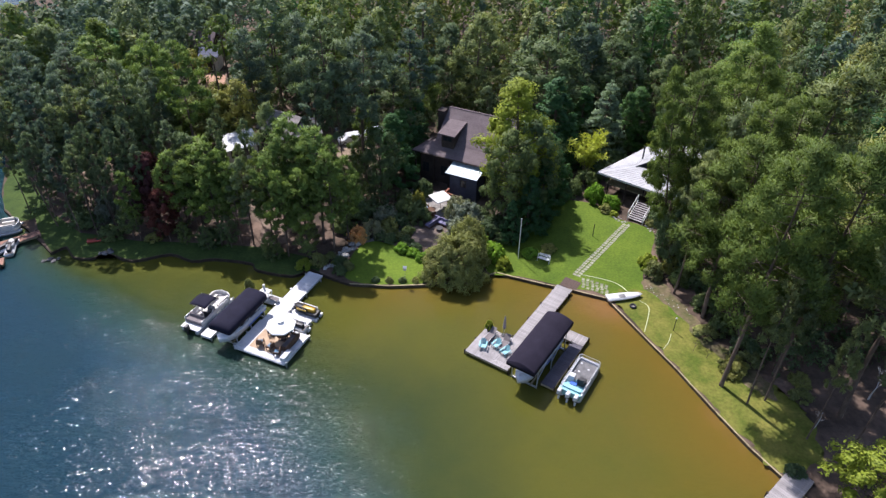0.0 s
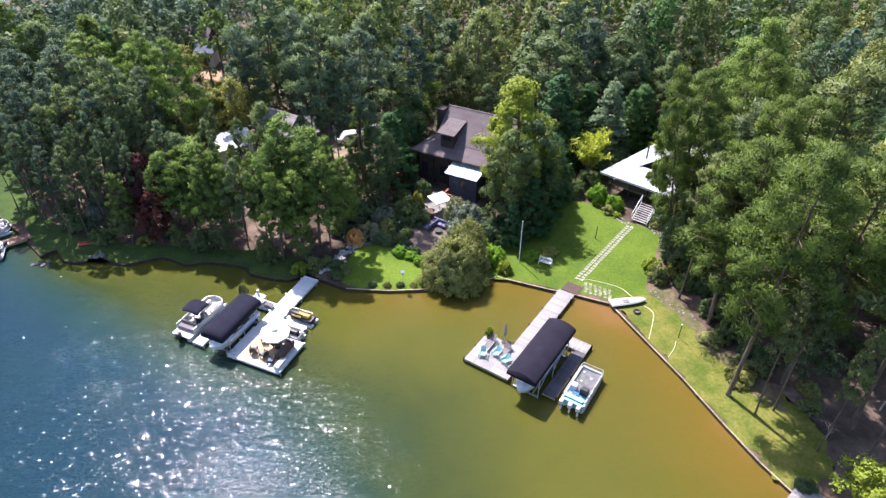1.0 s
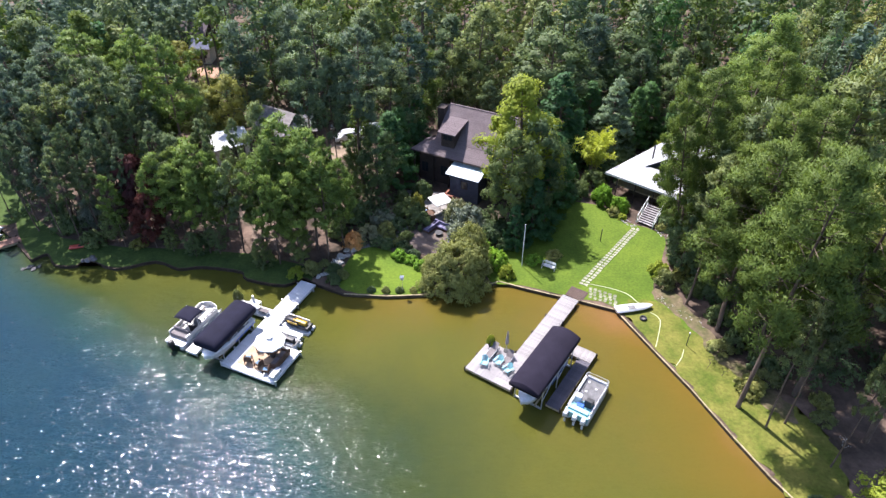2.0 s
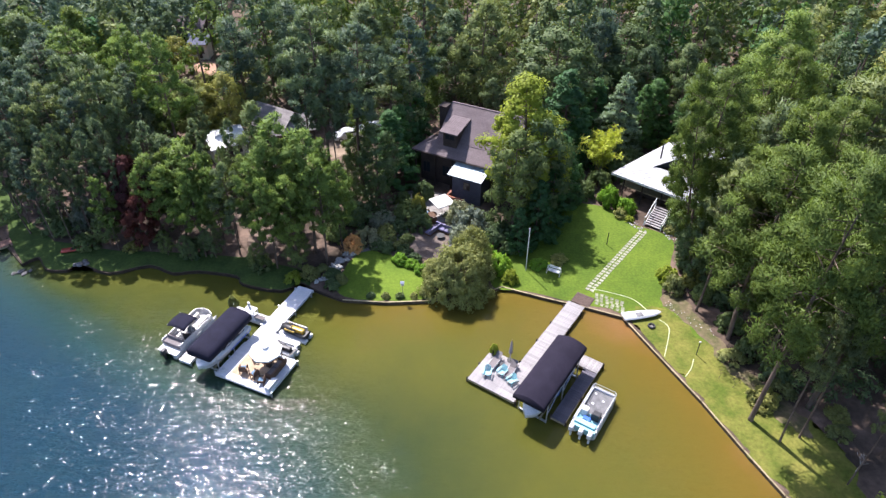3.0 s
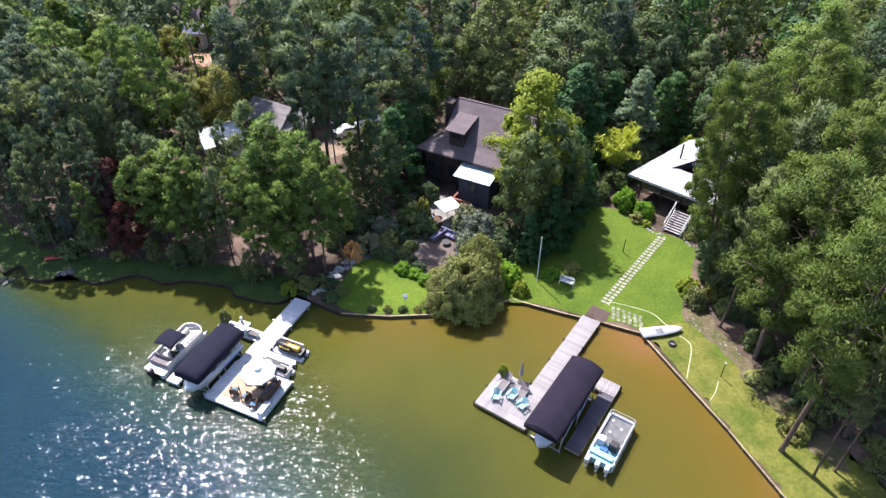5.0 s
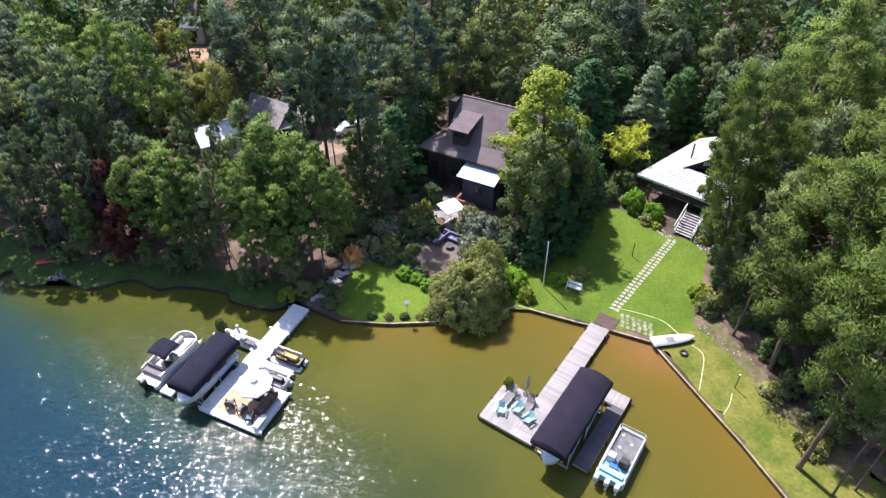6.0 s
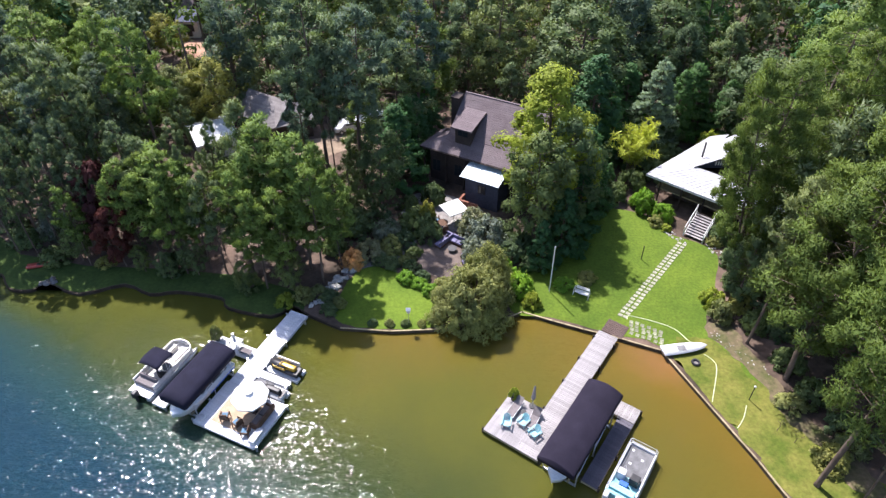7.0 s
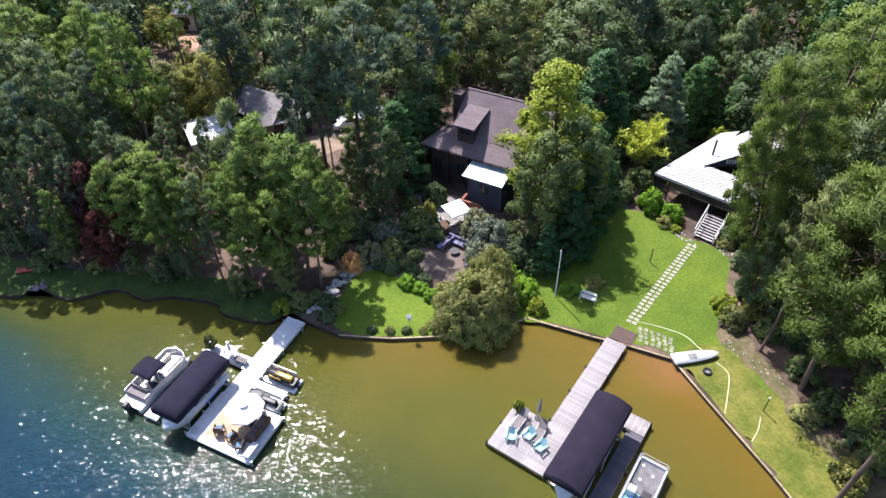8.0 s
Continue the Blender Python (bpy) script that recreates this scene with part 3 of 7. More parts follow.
def tree_meshes(seed, height, spread, base, limbs, per, rad, flat, leaf_size, leaf_mat, trunk_r, profile, rise, bark=None, inner=0.35, needle=False, ragged=(0.62, 1.12), tiers=0):
    """Trunk-with-limbs and crown meshes. base: the share of the height below the crown; profile(s): the crown's half width at s in 0..1; ragged: the spread of limb lengths; tiers: whorls of limbs, if any."""
    rng = np.random.default_rng(seed)
    lean = rng.normal(0, 0.02 * height, 2)
    bend = rng.normal(0, 0.012 * height, 2)

    def axis(s):
        return Vector((lean[0] * s + bend[0] * math.sin(s * 5), lean[1] * s + bend[1] * math.sin(s * 4), s * height))
    bm = bmesh.new()
    tube(bm, [axis(0) + Vector((0, 0, -0.15))] + [axis(s) for s in (0.02, 0.15, 0.35, 0.6, 0.82, 0.97)], [trunk_r * 1.35, trunk_r * 1.1, trunk_r, trunk_r * 0.86, trunk_r * 0.62, trunk_r * 0.34, 0.03], 8)
    tips = []
    turn = rng.uniform(0, 6.28)
    for i in range(limbs):
        s = (i + rng.uniform(0, 1)) / limbs
        if tiers:
            s = (int(s * tiers) + 0.4 * rng.uniform(0, 1)) / tiers
        h = base + (1 - base) * s
        turn += 2.4 + rng.normal(0, 0.35)
        reach = spread * profile(s) * rng.uniform(*ragged)
        p0 = axis(h * 0.98)
        out = Vector((math.cos(turn), math.sin(turn), 0))
        up = rise * reach * rng.uniform(0.6, 1.3)
        p1, p2 = p0 + out * reach * 0.55 + Vector((0, 0, up * 0.4)), p0 + out * reach + Vector((0, 0, up))
        if reach > 0.8:
            tube(bm, [p0, p1, p2], [max(0.03, trunk_r * 0.30 * (1 - s * 0.6)), trunk_r * 0.17, 0.02], 4)
        side = Vector((-out.y, out.x, 0))
        k = max(1, int(round(reach / (rad * 1.6))))
        for j in range(k):
            f = inner + (1 - inner) * (j + 1) / k
            q = p0.lerp(p2, f) + side * rng.normal(0, rad * 0.5) + Vector((0, 0, rng.normal(0, rad * 0.3)))
            tips.append(q)
    tips.append(axis(0.985))
    c, u, d, size = clumps(tips, per, rad, flat, rng, lambda p: axis(min(0.9, p[2] / height - 0.04)))
    return to_mesh(bm, "trunk", bark or M_BARK, True), leaf_mesh("crown", c, u, leaf_size[0], leaf_size[1], leaf_mat, rng, needle, mass_normals(c, d, height, base), size=size)


def pine_profile(s):
    return 0.50 + 0.55 * s / 0.34 if s < 0.34 else 0.08 + 0.97 * (1 - (s - 0.34) / 0.66) ** 0.72


def round_profile(s):
    return math.sqrt(max(0.02, 1 - (2 * s - 0.85) ** 2 * 0.9)) * (1.05 if s < 0.6 else 1.0 - (s - 0.6) * 0.75)


def cone_profile(s):
    return 1.05 - s * 0.97


def spire_profile(s):
    return 0.85 + 0.2 * s if s < 0.3 else 0.91 - (s - 0.3) * 1.15


def bamboo_meshes(seed, height, culms):
    """Arching culms from one root, each feathered with drooping leaves over its upper half."""
    rng = np.random.default_rng(seed)
    bm, cen, ups = bmesh.new(), [], []
    for k in range(culms):
        a, reach, h = rng.uniform(0, 6.28), rng.uniform(0.4, 3.0), height * rng.uniform(0.62, 1.0)
        root = np.array((math.cos(a) * 0.5, math.sin(a) * 0.5, 0)) * rng.uniform(0.1, 1)
        out = np.array((math.cos(a), math.sin(a), 0))
        line = [root + out * reach * s * s + np.array((0, 0, h * (s - 0.22 * s ** 3))) for s in (0, 0.3, 0.55, 0.75, 0.9, 1.0)]
        tube(bm, [Vector(p) for p in line], [0.035, 0.03, 0.026, 0.02, 0.014, 0.008], 5)
        for s in np.sort(rng.uniform(0.30, 1.04, 52)):
            c = root + out * reach * s * s + np.array((0, 0, h * (s - 0.22 * s ** 3)))
            cen.append(c + rng.normal(0, 0.10, 3))
            ups.append(out * 0.9 + rng.normal(0, 0.45, 3) + np.array((0, 0, 0.35 - 0.6 * s)))
    return to_mesh(bm, "trunk", M_TIMBER), leaf_mesh("crown", np.array(cen), np.array(ups), 0.85, 0.13, L_BAMBOO, rng, needle=True)


STOCK = {
    # blue needle copies put the western wood's haze and bluish shade into colour
    "tall_pine": [tree_meshes(10 + k, 22, 3.8, 0.48, 38, 95, 0.76, 0.66, (0.46, 0.13), mat, 0.20, pine_profile, 0.22, inner=0.55, needle=True, ragged=(0.45, 1.12)) for k, mat in enumerate((L_PINE, L_HAZE, L_PINE2, L_HAZE, L_PINE2, L_SUN))],
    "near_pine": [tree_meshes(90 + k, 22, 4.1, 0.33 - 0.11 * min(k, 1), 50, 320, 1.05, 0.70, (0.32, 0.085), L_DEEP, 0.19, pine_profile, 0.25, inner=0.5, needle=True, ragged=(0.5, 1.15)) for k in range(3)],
    "full_pine": [tree_meshes(30 + k, 18, 3.6, 0.16, 44, 140, 1.10, 0.78, (0.48, 0.15), mat, 0.18, pine_profile, 0.25, inner=0.55, needle=True, ragged=(0.5, 1.12)) for k, mat in enumerate((L_PINE, L_PINE2, L_HAZE, L_DEEP))],
    "bank_pine": [tree_meshes(110 + k, 14, 3.3, 0.34, 46, 95, 0.58, 0.60, (0.38, 0.095), mat, 0.13, pine_profile, 0.25, inner=0.5, needle=True, ragged=(0.4, 1.15)) for k, mat in enumerate((L_SUN, L_PINE2, L_SUN, L_DEEP))],
    "oak_tree": [tree_meshes(50 + k, 13, 4.0, 0.16, 44, 90, 1.05, 0.80, (0.32, 0.21), L_OAK, 0.22, round_profile, 0.35) for k in range(3)],
    "sunlit_pine": [tree_meshes(40 + k, 18, 3.6, 0.14, 46, 300, 1.00, 0.74, (0.28, 0.085), L_SUN, 0.18, pine_profile, 0.25, inner=0.55, needle=True, ragged=(0.5, 1.12)) for k in range(3)],
    "light_tree": [tree_meshes(55 + k, 13, 4.0, 0.12, 46, 100, 1.05, 0.85, (0.32, 0.21), mat, 0.22, round_profile, 0.35) for k, mat in enumerate((L_LIGHT, L_OLIVE, L_LIME))],
    "tulip_tree": [tree_meshes(60, 15, 3.9, 0.15, 58, 150, 0.80, 0.8, (0.26, 0.18), L_LIME, 0.20, spire_profile, 0.45)],
    "spruce_tree": [tree_meshes(70, 11, 3.1, 0.04, 132, 64, 0.34, 0.26, (0.30, 0.075), L_SPRUCE, 0.15, cone_profile, -0.10, needle=True, ragged=(0.8, 1.08), tiers=11)],
    "holly_tree": [tree_meshes(75 + k, 10.5, 3.0, 0.05, 70, 76, 0.58, 0.7, (0.25, 0.17), L_HOLLY, 0.16, cone_profile, 0.05) for k in range(2)],
    "bamboo_clump": [bamboo_meshes(80, 6.6, 34)],
    "red_maple": [tree_meshes(85, 6.0, 2.3, 0.15, 34, 80, 0.60, 0.6, (0.26, 0.18), L_RED, 0.10, round_profile, 0.35)],
}
LABELS = {
    "tall_pine": ("tall loblolly pine with a bare lower trunk", "pine tree"),
    "near_pine": ("tall pine at the edge of the near wood", "pine tree"),
    "full_pine": ("full green pine branched low down", "pine tree"),
    "bank_pine": ("slender bright green pine on a bare trunk", "pine tree"),
    "oak_tree": ("broad dark green leafy tree", "tree"),
    "sunlit_pine": ("bright green pine standing in full sun", "pine tree"),
    "light_tree": ("rounded light green leafy tree", "tree"),
    "tulip_tree": ("tall yellow-green leafy tree in full sun", "tree"),
    "spruce_tree": ("blue-grey conical spruce beyond the lawn", "spruce tree"),
    "holly_tree": ("dense dark green conical evergreen", "evergreen tree"),
    "bamboo_clump": ("golden yellow-green bamboo clump behind the lawn", "bamboo"),
    "red_maple": ("small dark red-leaved maple under the pines", "maple tree"),
}
HEIGHTS = {"near_pine": 22, "tall_pine": 22, "full_pine": 18, "sunlit_pine": 18, "light_tree": 13, "bank_pine": 14, "oak_tree": 13, "tulip_tree": 15, "spruce_tree": 11, "holly_tree": 10.5, "bamboo_clump": 6.6, "red_maple": 6.0}
tree_rng = random.Random(5)


def tree(kind, x, y, height, wide=1.0, pick=None, lean=(0, 0)):
    label, category = LABELS[kind]
    stock = STOCK[kind]
    trunk, crown = stock[tree_rng.randrange(len(stock)) if pick is None else pick % len(stock)]
    s = height / HEIGHTS[kind]
    turn = Matrix.Rotation(tree_rng.uniform(0, 6.28), 4, "Z")
    tilt = Matrix.Rotation(radians(lean[0]), 4, "X") @ Matrix.Rotation(radians(lean[1]), 4, "Y")
    ob = thing(kind, label, category, Matrix.Translation((x, y, GROUND_Z)) @ tilt @ turn @ Matrix.Diagonal((s * wide, s * wide, s, 1)), group="trees round the lake")
    part("trunk", trunk, None, ob)
    part("crown", crown, None, ob)
    return ob


# the wood east of the lawn
tree("near_pine", 26.6, 64.4, 23.4, 0.58, 1, lean=(0, -8))
for kind, x, y, h, w in [
    ("near_pine", 27.4, 65.8, 22.6, 0.92), ("near_pine", 28.2, 53.4, 21.0, 1.10), ("near_pine", 26.9, 43.6, 25.5, 0.85), ("near_pine", 30.6, 49.8, 22.5, 1.05), ("near_pine", 32.5, 45.0, 25.0, 1.0), ("near_pine", 31.5, 57.5, 23.5, 0.95),
    ("tall_pine", 26.2, 57.4, 18.0, 0.75), ("tall_pine", 28.6, 41.4, 16.0, 0.62), ("tall_pine", 30.4, 41.8, 16.5, 0.62), ("full_pine", 30.6, 63.5, 20.0, 0.9), ("near_pine", 35.2, 60.1, 22.5, 1.05), ("near_pine", 35.0, 71.4, 22.3, 1.05),
    ("sunlit_pine", 37.0, 79.0, 23.6, 1.15), ("full_pine", 32.0, 76.0, 18.0, 0.85), ("full_pine", 42.5, 53.0, 25.0, 1.15), ("tall_pine", 36.6, 40.0, 24.0, 1.0), ("tall_pine", 32.4, 37.4, 14.0, 0.5), ("tall_pine", 36.2, 36.7, 17.0, 0.6), ("full_pine", 41.0, 66.0, 23.0, 1.1),
    ("oak_tree", 26.8, 62.6, 7.6, 0.85), ("oak_tree", 28.6, 66.2, 6.0, 0.8), ("oak_tree", 28.4, 61.2, 5.5, 0.8), ("oak_tree", 29.8, 69.6, 6.0, 0.8), ("oak_tree", 30.6, 56.0, 6.0, 0.8)]:
    tree(kind, x, y, h, w, (0 if y < 48 else 1 + int(x) % 2) if kind == "near_pine" else 0)
tree("light_tree", 33.8, 30.0, 7.4, 1.35, 2)
# round the houses
for kind, x, y, h, w in [
    ("tulip_tree", 9.6, 76.2, 17.2, 1.12), ("oak_tree", 7.8, 70.8, 13.0, 0.75), ("oak_tree", 11.0, 73.0, 13.4, 0.75), ("holly_tree", 16.2, 88.8, 12.5, 1.25), ("holly_tree", 30.2, 95.6, 9.0, 1.3), ("holly_tree", 33.4, 92.6, 8.0, 1.2), ("full_pine", 29.6, 100.0, 12.0, 1.0), ("full_pine", 34.4, 97.5, 13.0, 1.0), ("holly_tree", -4.8, 87.0, 8.5, 1.0), ("holly_tree", -4.4, 93.0, 9.5, 1.0), ("holly_tree", 14.6, 80.5, 8.2, 1.2), ("holly_tree", 12.4, 82.0, 9.5, 1.1), ("holly_tree", 10.6, 69.4, 8.0, 1.0), ("holly_tree", 8.6, 67.0, 6.0, 1.0), ("holly_tree", 12.6, 72.6, 8.5, 1.0), ("holly_tree", 14.6, 76.4, 8.0, 1.0),
    ("spruce_tree", 23.8, 90.0, 12.2, 1.15), ("bamboo_clump", 20.8, 84.4, 8.3, 0.95), ("holly_tree", 17.4, 80.8, 3.6, 1.1), ("holly_tree", 21.0, 93.5, 9.5, 1.1), ("holly_tree", 27.6, 93.0, 9.0, 1.1), ("holly_tree", 18.6, 87.2, 7.0, 1.0),
    ("oak_tree", 36.0, 90.0, 12.0, 1.1), ("oak_tree", 15.8, 98.0, 14.8, 1.3), ("full_pine", 5.2, 101.5, 17.5, 1.15), ("full_pine", 6.7, 95.4, 8.8, 1.0), ("full_pine", 1.2, 105.0, 15.0, 1.1), ("oak_tree", 27.0, 104.5, 13.0, 1.25), ("full_pine", 22.5, 104.0, 15.5, 1.1)]:
    tree(kind, x, y, h, w)
# the western wood, from the shore inwards: tall pines on bare trunks
for x, y, h, w, pick in [
    (-46.8, 86.4, 19.2, 1.25, 5), (-48.9, 81.5, 18.5, 1.10, 3), (-39.5, 84.6, 19.7, 0.95, 5), (-39.8, 76.0, 19.4, 0.95, 2), (-33.8, 79.5, 20.9, 0.95, 5), (-52.8, 79.0, 17.5, 1.0, 1), (-44.2, 79.4, 18.0, 0.9, 4), (-50.4, 75.4, 16.0, 0.85, 3), (-45.4, 74.4, 16.6, 0.8, 4), (-55.6, 84.5, 17.5, 1.0, 1),
    (-42.6, 88.5, 17.0, 1.0, 5), (-53.0, 89.0, 18.5, 1.1, 3), (-58.5, 89.0, 17.5, 1.0, 1), (-57.0, 80.5, 14.0, 0.8, 3), (-63.4, 90.5, 14.5, 1.0, 4), (-61.0, 85.2, 13.0, 0.8, 3), (-65.5, 97.0, 15.0, 1.1, 1), (-36.6, 74.0, 15.5, 0.6, 4), (-48.0, 71.2, 14.0, 0.6, 1), (-42.0, 69.6, 14.5, 0.55, 4), (-26.2, 69.0, 13.0, 0.45, 2), (-24.2, 68.6, 12.5, 0.40, 0),
    (-16.9, 79.0, 18.5, 0.75, 1), (-14.7, 78.9, 23.8, 1.08, 2), (-10.6, 79.2, 22.3, 1.05, 1), (-13.6, 77.8, 19.0, 0.55, 3), (-5.6, 91.0, 19.0, 1.1, 3), (-53.5, 74.8, 15.0, 0.8, 3), (-47.5, 76.8, 17.5, 0.9, 1), (-42.4, 73.6, 16.5, 0.85, 3), (-38.2, 71.0, 14.5, 0.6, 1), (-44.6, 70.2, 14.0, 0.6, 3), (-50.8, 71.8, 14.5, 0.7, 1), (-36.2, 77.8, 16.0, 0.7, 3), (-55.8, 77.2, 15.0, 0.8, 4), (-40.6, 67.6, 11.5, 0.5, 1), (-30.4, 80.6, 13.5, 0.5, 2),
    (-49.4, 69.6, 13.0, 0.75, 4), (-45.8, 68.2, 12.0, 0.7, 3), (-43.2, 67.4, 12.5, 0.7, 4), (-39.6, 69.8, 13.5, 0.75, 4), (-36.4, 68.4, 12.0, 0.6, 3), (-33.6, 71.8, 13.5, 0.75, 4), (-46.8, 72.8, 15.0, 0.8, 4), (-41.0, 75.4, 16.0, 0.8, 4), (-37.8, 79.0, 17.0, 0.8, 3), (-28.8, 73.6, 13.0, 0.65, 4), (-24.6, 73.0, 13.5, 0.6, 4), (-54.2, 72.2, 12.0, 0.7, 4)]:
    tree("tall_pine", x, y, h, w, pick)
for kind, x, y, h, w in [
    ("full_pine", -58.0, 95.5, 17.0, 1.1), ("full_pine", -51.0, 96.0, 18.0, 1.1), ("full_pine", -44.0, 96.0, 14.5, 1.0), ("full_pine", -29.8, 97.8, 16.0, 1.0), ("full_pine", -20.6, 71.6, 15.9, 0.75), ("full_pine", -7.4, 88.0, 14.0, 1.25), ("full_pine", -4.6, 97.6, 15.3, 1.2), ("full_pine", -11.5, 101.0, 17.0, 1.1), ("full_pine", -22.5, 102.5, 17.0, 1.1),
    ("bank_pine", -30.4, 67.6, 10.5, 0.85), ("bank_pine", -25.0, 66.2, 11.0, 0.75), ("bank_pine", -17.2, 64.8, 11.0, 0.85), ("bank_pine", -13.2, 64.4, 13.5, 0.85), ("bank_pine", -27.2, 65.6, 11.0, 0.8), ("bank_pine", -18.6, 63.6, 11.5, 0.8), ("bank_pine", -16.0, 63.4, 12.0, 0.85), ("bank_pine", -37.6, 66.6, 9.5, 0.7), ("bank_pine", -11.6, 66.6, 12.0, 0.8),
    ("bank_pine", -33.0, 68.8, 11.0, 1.05), ("bank_pine", -28.3, 68.2, 13.0, 1.2), ("bank_pine", -18.3, 68.6, 15.8, 1.10), ("bank_pine", -14.8, 66.4, 15.4, 1.10), ("bank_pine", -21.6, 68.0, 11.5, 0.85), ("bank_pine", -31.0, 71.0, 12.5, 1.0),
    ("holly_tree", -6.8, 80.8, 10.5, 1.1), ("holly_tree", -6.4, 85.4, 9.5, 1.0), ("bank_pine", -23.4, 66.0, 12.0, 0.85), ("bank_pine", -20.2, 65.2, 12.5, 0.8), ("bank_pine", -17.0, 66.6, 14.0, 0.85), ("bank_pine", -26.4, 67.6, 12.0, 0.85), ("bank_pine", -30.6, 69.2, 11.5, 0.85), ("full_pine", -11.4, 83.4, 11.0, 0.8), ("full_pine", -18.6, 83.2, 8.5, 0.8)]:
    tree(kind, x, y, h, w)
tree("light_tree", -46.5, 117.2, 6.3, 1.25, 1)
tree("light_tree", -47.8, 110.0, 3.2, 1.2, 1)
tree("light_tree", -37.2, 101.5, 6.5, 1.0, 0)
tree("light_tree", -35.4, 92.0, 9.5, 0.9, 0)
tree("light_tree", -31.7, 92.6, 10.2, 0.95, 0)
# dark leafy trees under the pines and along the western bank
for x, y, h, w in [
    (-8.4, 77.0, 10.5, 0.75), (-11.8, 75.8, 7.0, 0.7), (-28.6, 64.8, 3.4, 0.9), (-26.0, 65.4, 4.5, 0.8), (-20.6, 63.4, 3.6, 0.9), (-16.2, 63.4, 4.5, 0.9), (-31.6, 65.8, 3.2, 0.9),
    (-47.6, 71.6, 3.6, 1.0), (-38.8, 67.4, 4.2, 1.1), (-53.0, 76.0, 4.0, 1.0), (-28.0, 80.5, 4.2, 1.0), (-25.4, 81.0, 4.4, 1.0), (-36.0, 80.5, 6.0, 0.9), (-16.4, 81.6, 5.0, 0.8), (-12.0, 82.6, 6.0, 0.8), (-17.4, 70.6, 5.0, 0.8)]:
    tree("oak_tree", x, y, h, w)
tree("red_maple", -35.8, 69.6, 10.2, 0.62)
tree("red_maple", -33.9, 66.6, 7.2, 0.62)


def far_wood():
    """The wood behind, as one body of small pines and leafy trees."""
    rng = np.random.default_rng(77)
    kinds = []
    for k, (mat, prof, spread, base) in enumerate(((L_PINE, pine_profile, 3.8, 0.12), (L_OAK, round_profile, 4.8, 0.06), (L_PINE2, pine_profile, 3.5, 0.2), (L_OAK, round_profile, 4.4, 0.06), (L_PINE, spire_profile, 3.7, 0.1), (L_PINE2, cone_profile, 3.8, 0.06))):
        r2 = np.random.default_rng(200 + k)
        tips = []
        for i in range(44):
            s = (i + r2.uniform()) / 44
            a, reach = i * 2.4 + r2.normal(0, 0.3), spread * prof(s) * r2.uniform(0.55, 1.05)
            tips.append((math.cos(a) * reach, math.sin(a) * reach, 17 * (base + (1 - base) * s)))
        c, u, d, size = clumps(tips, 46, 1.25, 0.75, r2, lambda p: (0, 0, p[2] - 0.5))
        kinds.append((c, u, mass_normals(c, d, 17, base), size, mat))
    spots = []
    for gy in np.arange(95, 158, 6.0):
        for gx in np.arange(-0.72 * gy - 25, 0.66 * gy + 22, 6.0):
            x, y = gx + rng.uniform(-2.2, 2.2), gy + rng.uniform(-2.2, 2.2)
            open_ground = (-50 < x < -39.5 and 104 < y < 133) or (-50 < x < -43.5 and 101 < y < 110) or (-18 < x < -8 and y < 99) or (-30 < x < -17 and y < 101)
            near_house = -8 < x < 20 and y < 108
            lakeward = x < -88 or (x < -74 and y > 128)
            sight = abs((x + 30) * 31 + (y - 90) * 14) / 34.0 < 1.0 and y < 104
            right = 20 < x < 42 and y < 106
            if not (sight or open_ground or near_house or lakeward or right):
                spots.append((x, y))
    spots = [(x, y) for x, y in spots if not (x < -46 and y > 112)]
    # shrunk trees in the haze colour stand in for a much farther hillside
    shrunk = [(gx + rng.uniform(-1.3, 1.3), gy + rng.uniform(-1.3, 1.3)) for gy in np.arange(112, 168, 3.7) for gx in np.arange(-92 + (gy > 130) * 8, -49, 3.7)]
    for gx, gy in zip(rng.uniform(42, 66, 46), rng.uniform(44, 95, 46)):
        spots.append((gx, gy))
    body, fine = {}, {}
    for x, y in spots + shrunk:
        k = rng.integers(len(kinds))
        c, u, soft, size, mat = kinds[k]
        mat = (mat, mat, L_DEEP, L_LIGHT, L_PINE2, L_HOLLY, L_DEEP, L_HAZE)[rng.integers(8)]
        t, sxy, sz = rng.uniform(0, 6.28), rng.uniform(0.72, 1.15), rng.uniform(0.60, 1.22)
        if (x, y) in shrunk or (x < -30 and y > 120):
            mat = L_HAZE
        if -45 < x < -33 and y < 104:
            sxy, sz = sxy * 0.7, sz * 0.4
        rot = np.array(((math.cos(t), -math.sin(t), 0), (math.sin(t), math.cos(t), 0), (0, 0, 1)))
        small = (x, y) in shrunk
        if small:
            sxy, sz = sxy * 0.62, sz * 0.55
        keep = rng.uniform(size=len(c)) < (0.20 if small else 0.60 if y < 112 else 0.32)
        near = x > 41 and y < 96
        if near:
            keep = np.ones(len(c), bool)
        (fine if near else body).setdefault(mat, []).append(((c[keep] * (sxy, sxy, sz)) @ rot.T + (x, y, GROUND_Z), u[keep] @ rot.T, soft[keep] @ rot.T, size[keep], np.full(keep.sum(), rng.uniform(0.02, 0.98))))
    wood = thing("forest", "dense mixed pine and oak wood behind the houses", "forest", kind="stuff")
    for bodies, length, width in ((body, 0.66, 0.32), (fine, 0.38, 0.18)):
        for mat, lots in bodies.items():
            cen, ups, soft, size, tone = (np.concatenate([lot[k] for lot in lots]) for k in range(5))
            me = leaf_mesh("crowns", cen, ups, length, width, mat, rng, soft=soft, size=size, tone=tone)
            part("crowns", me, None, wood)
    bm = bmesh.new()
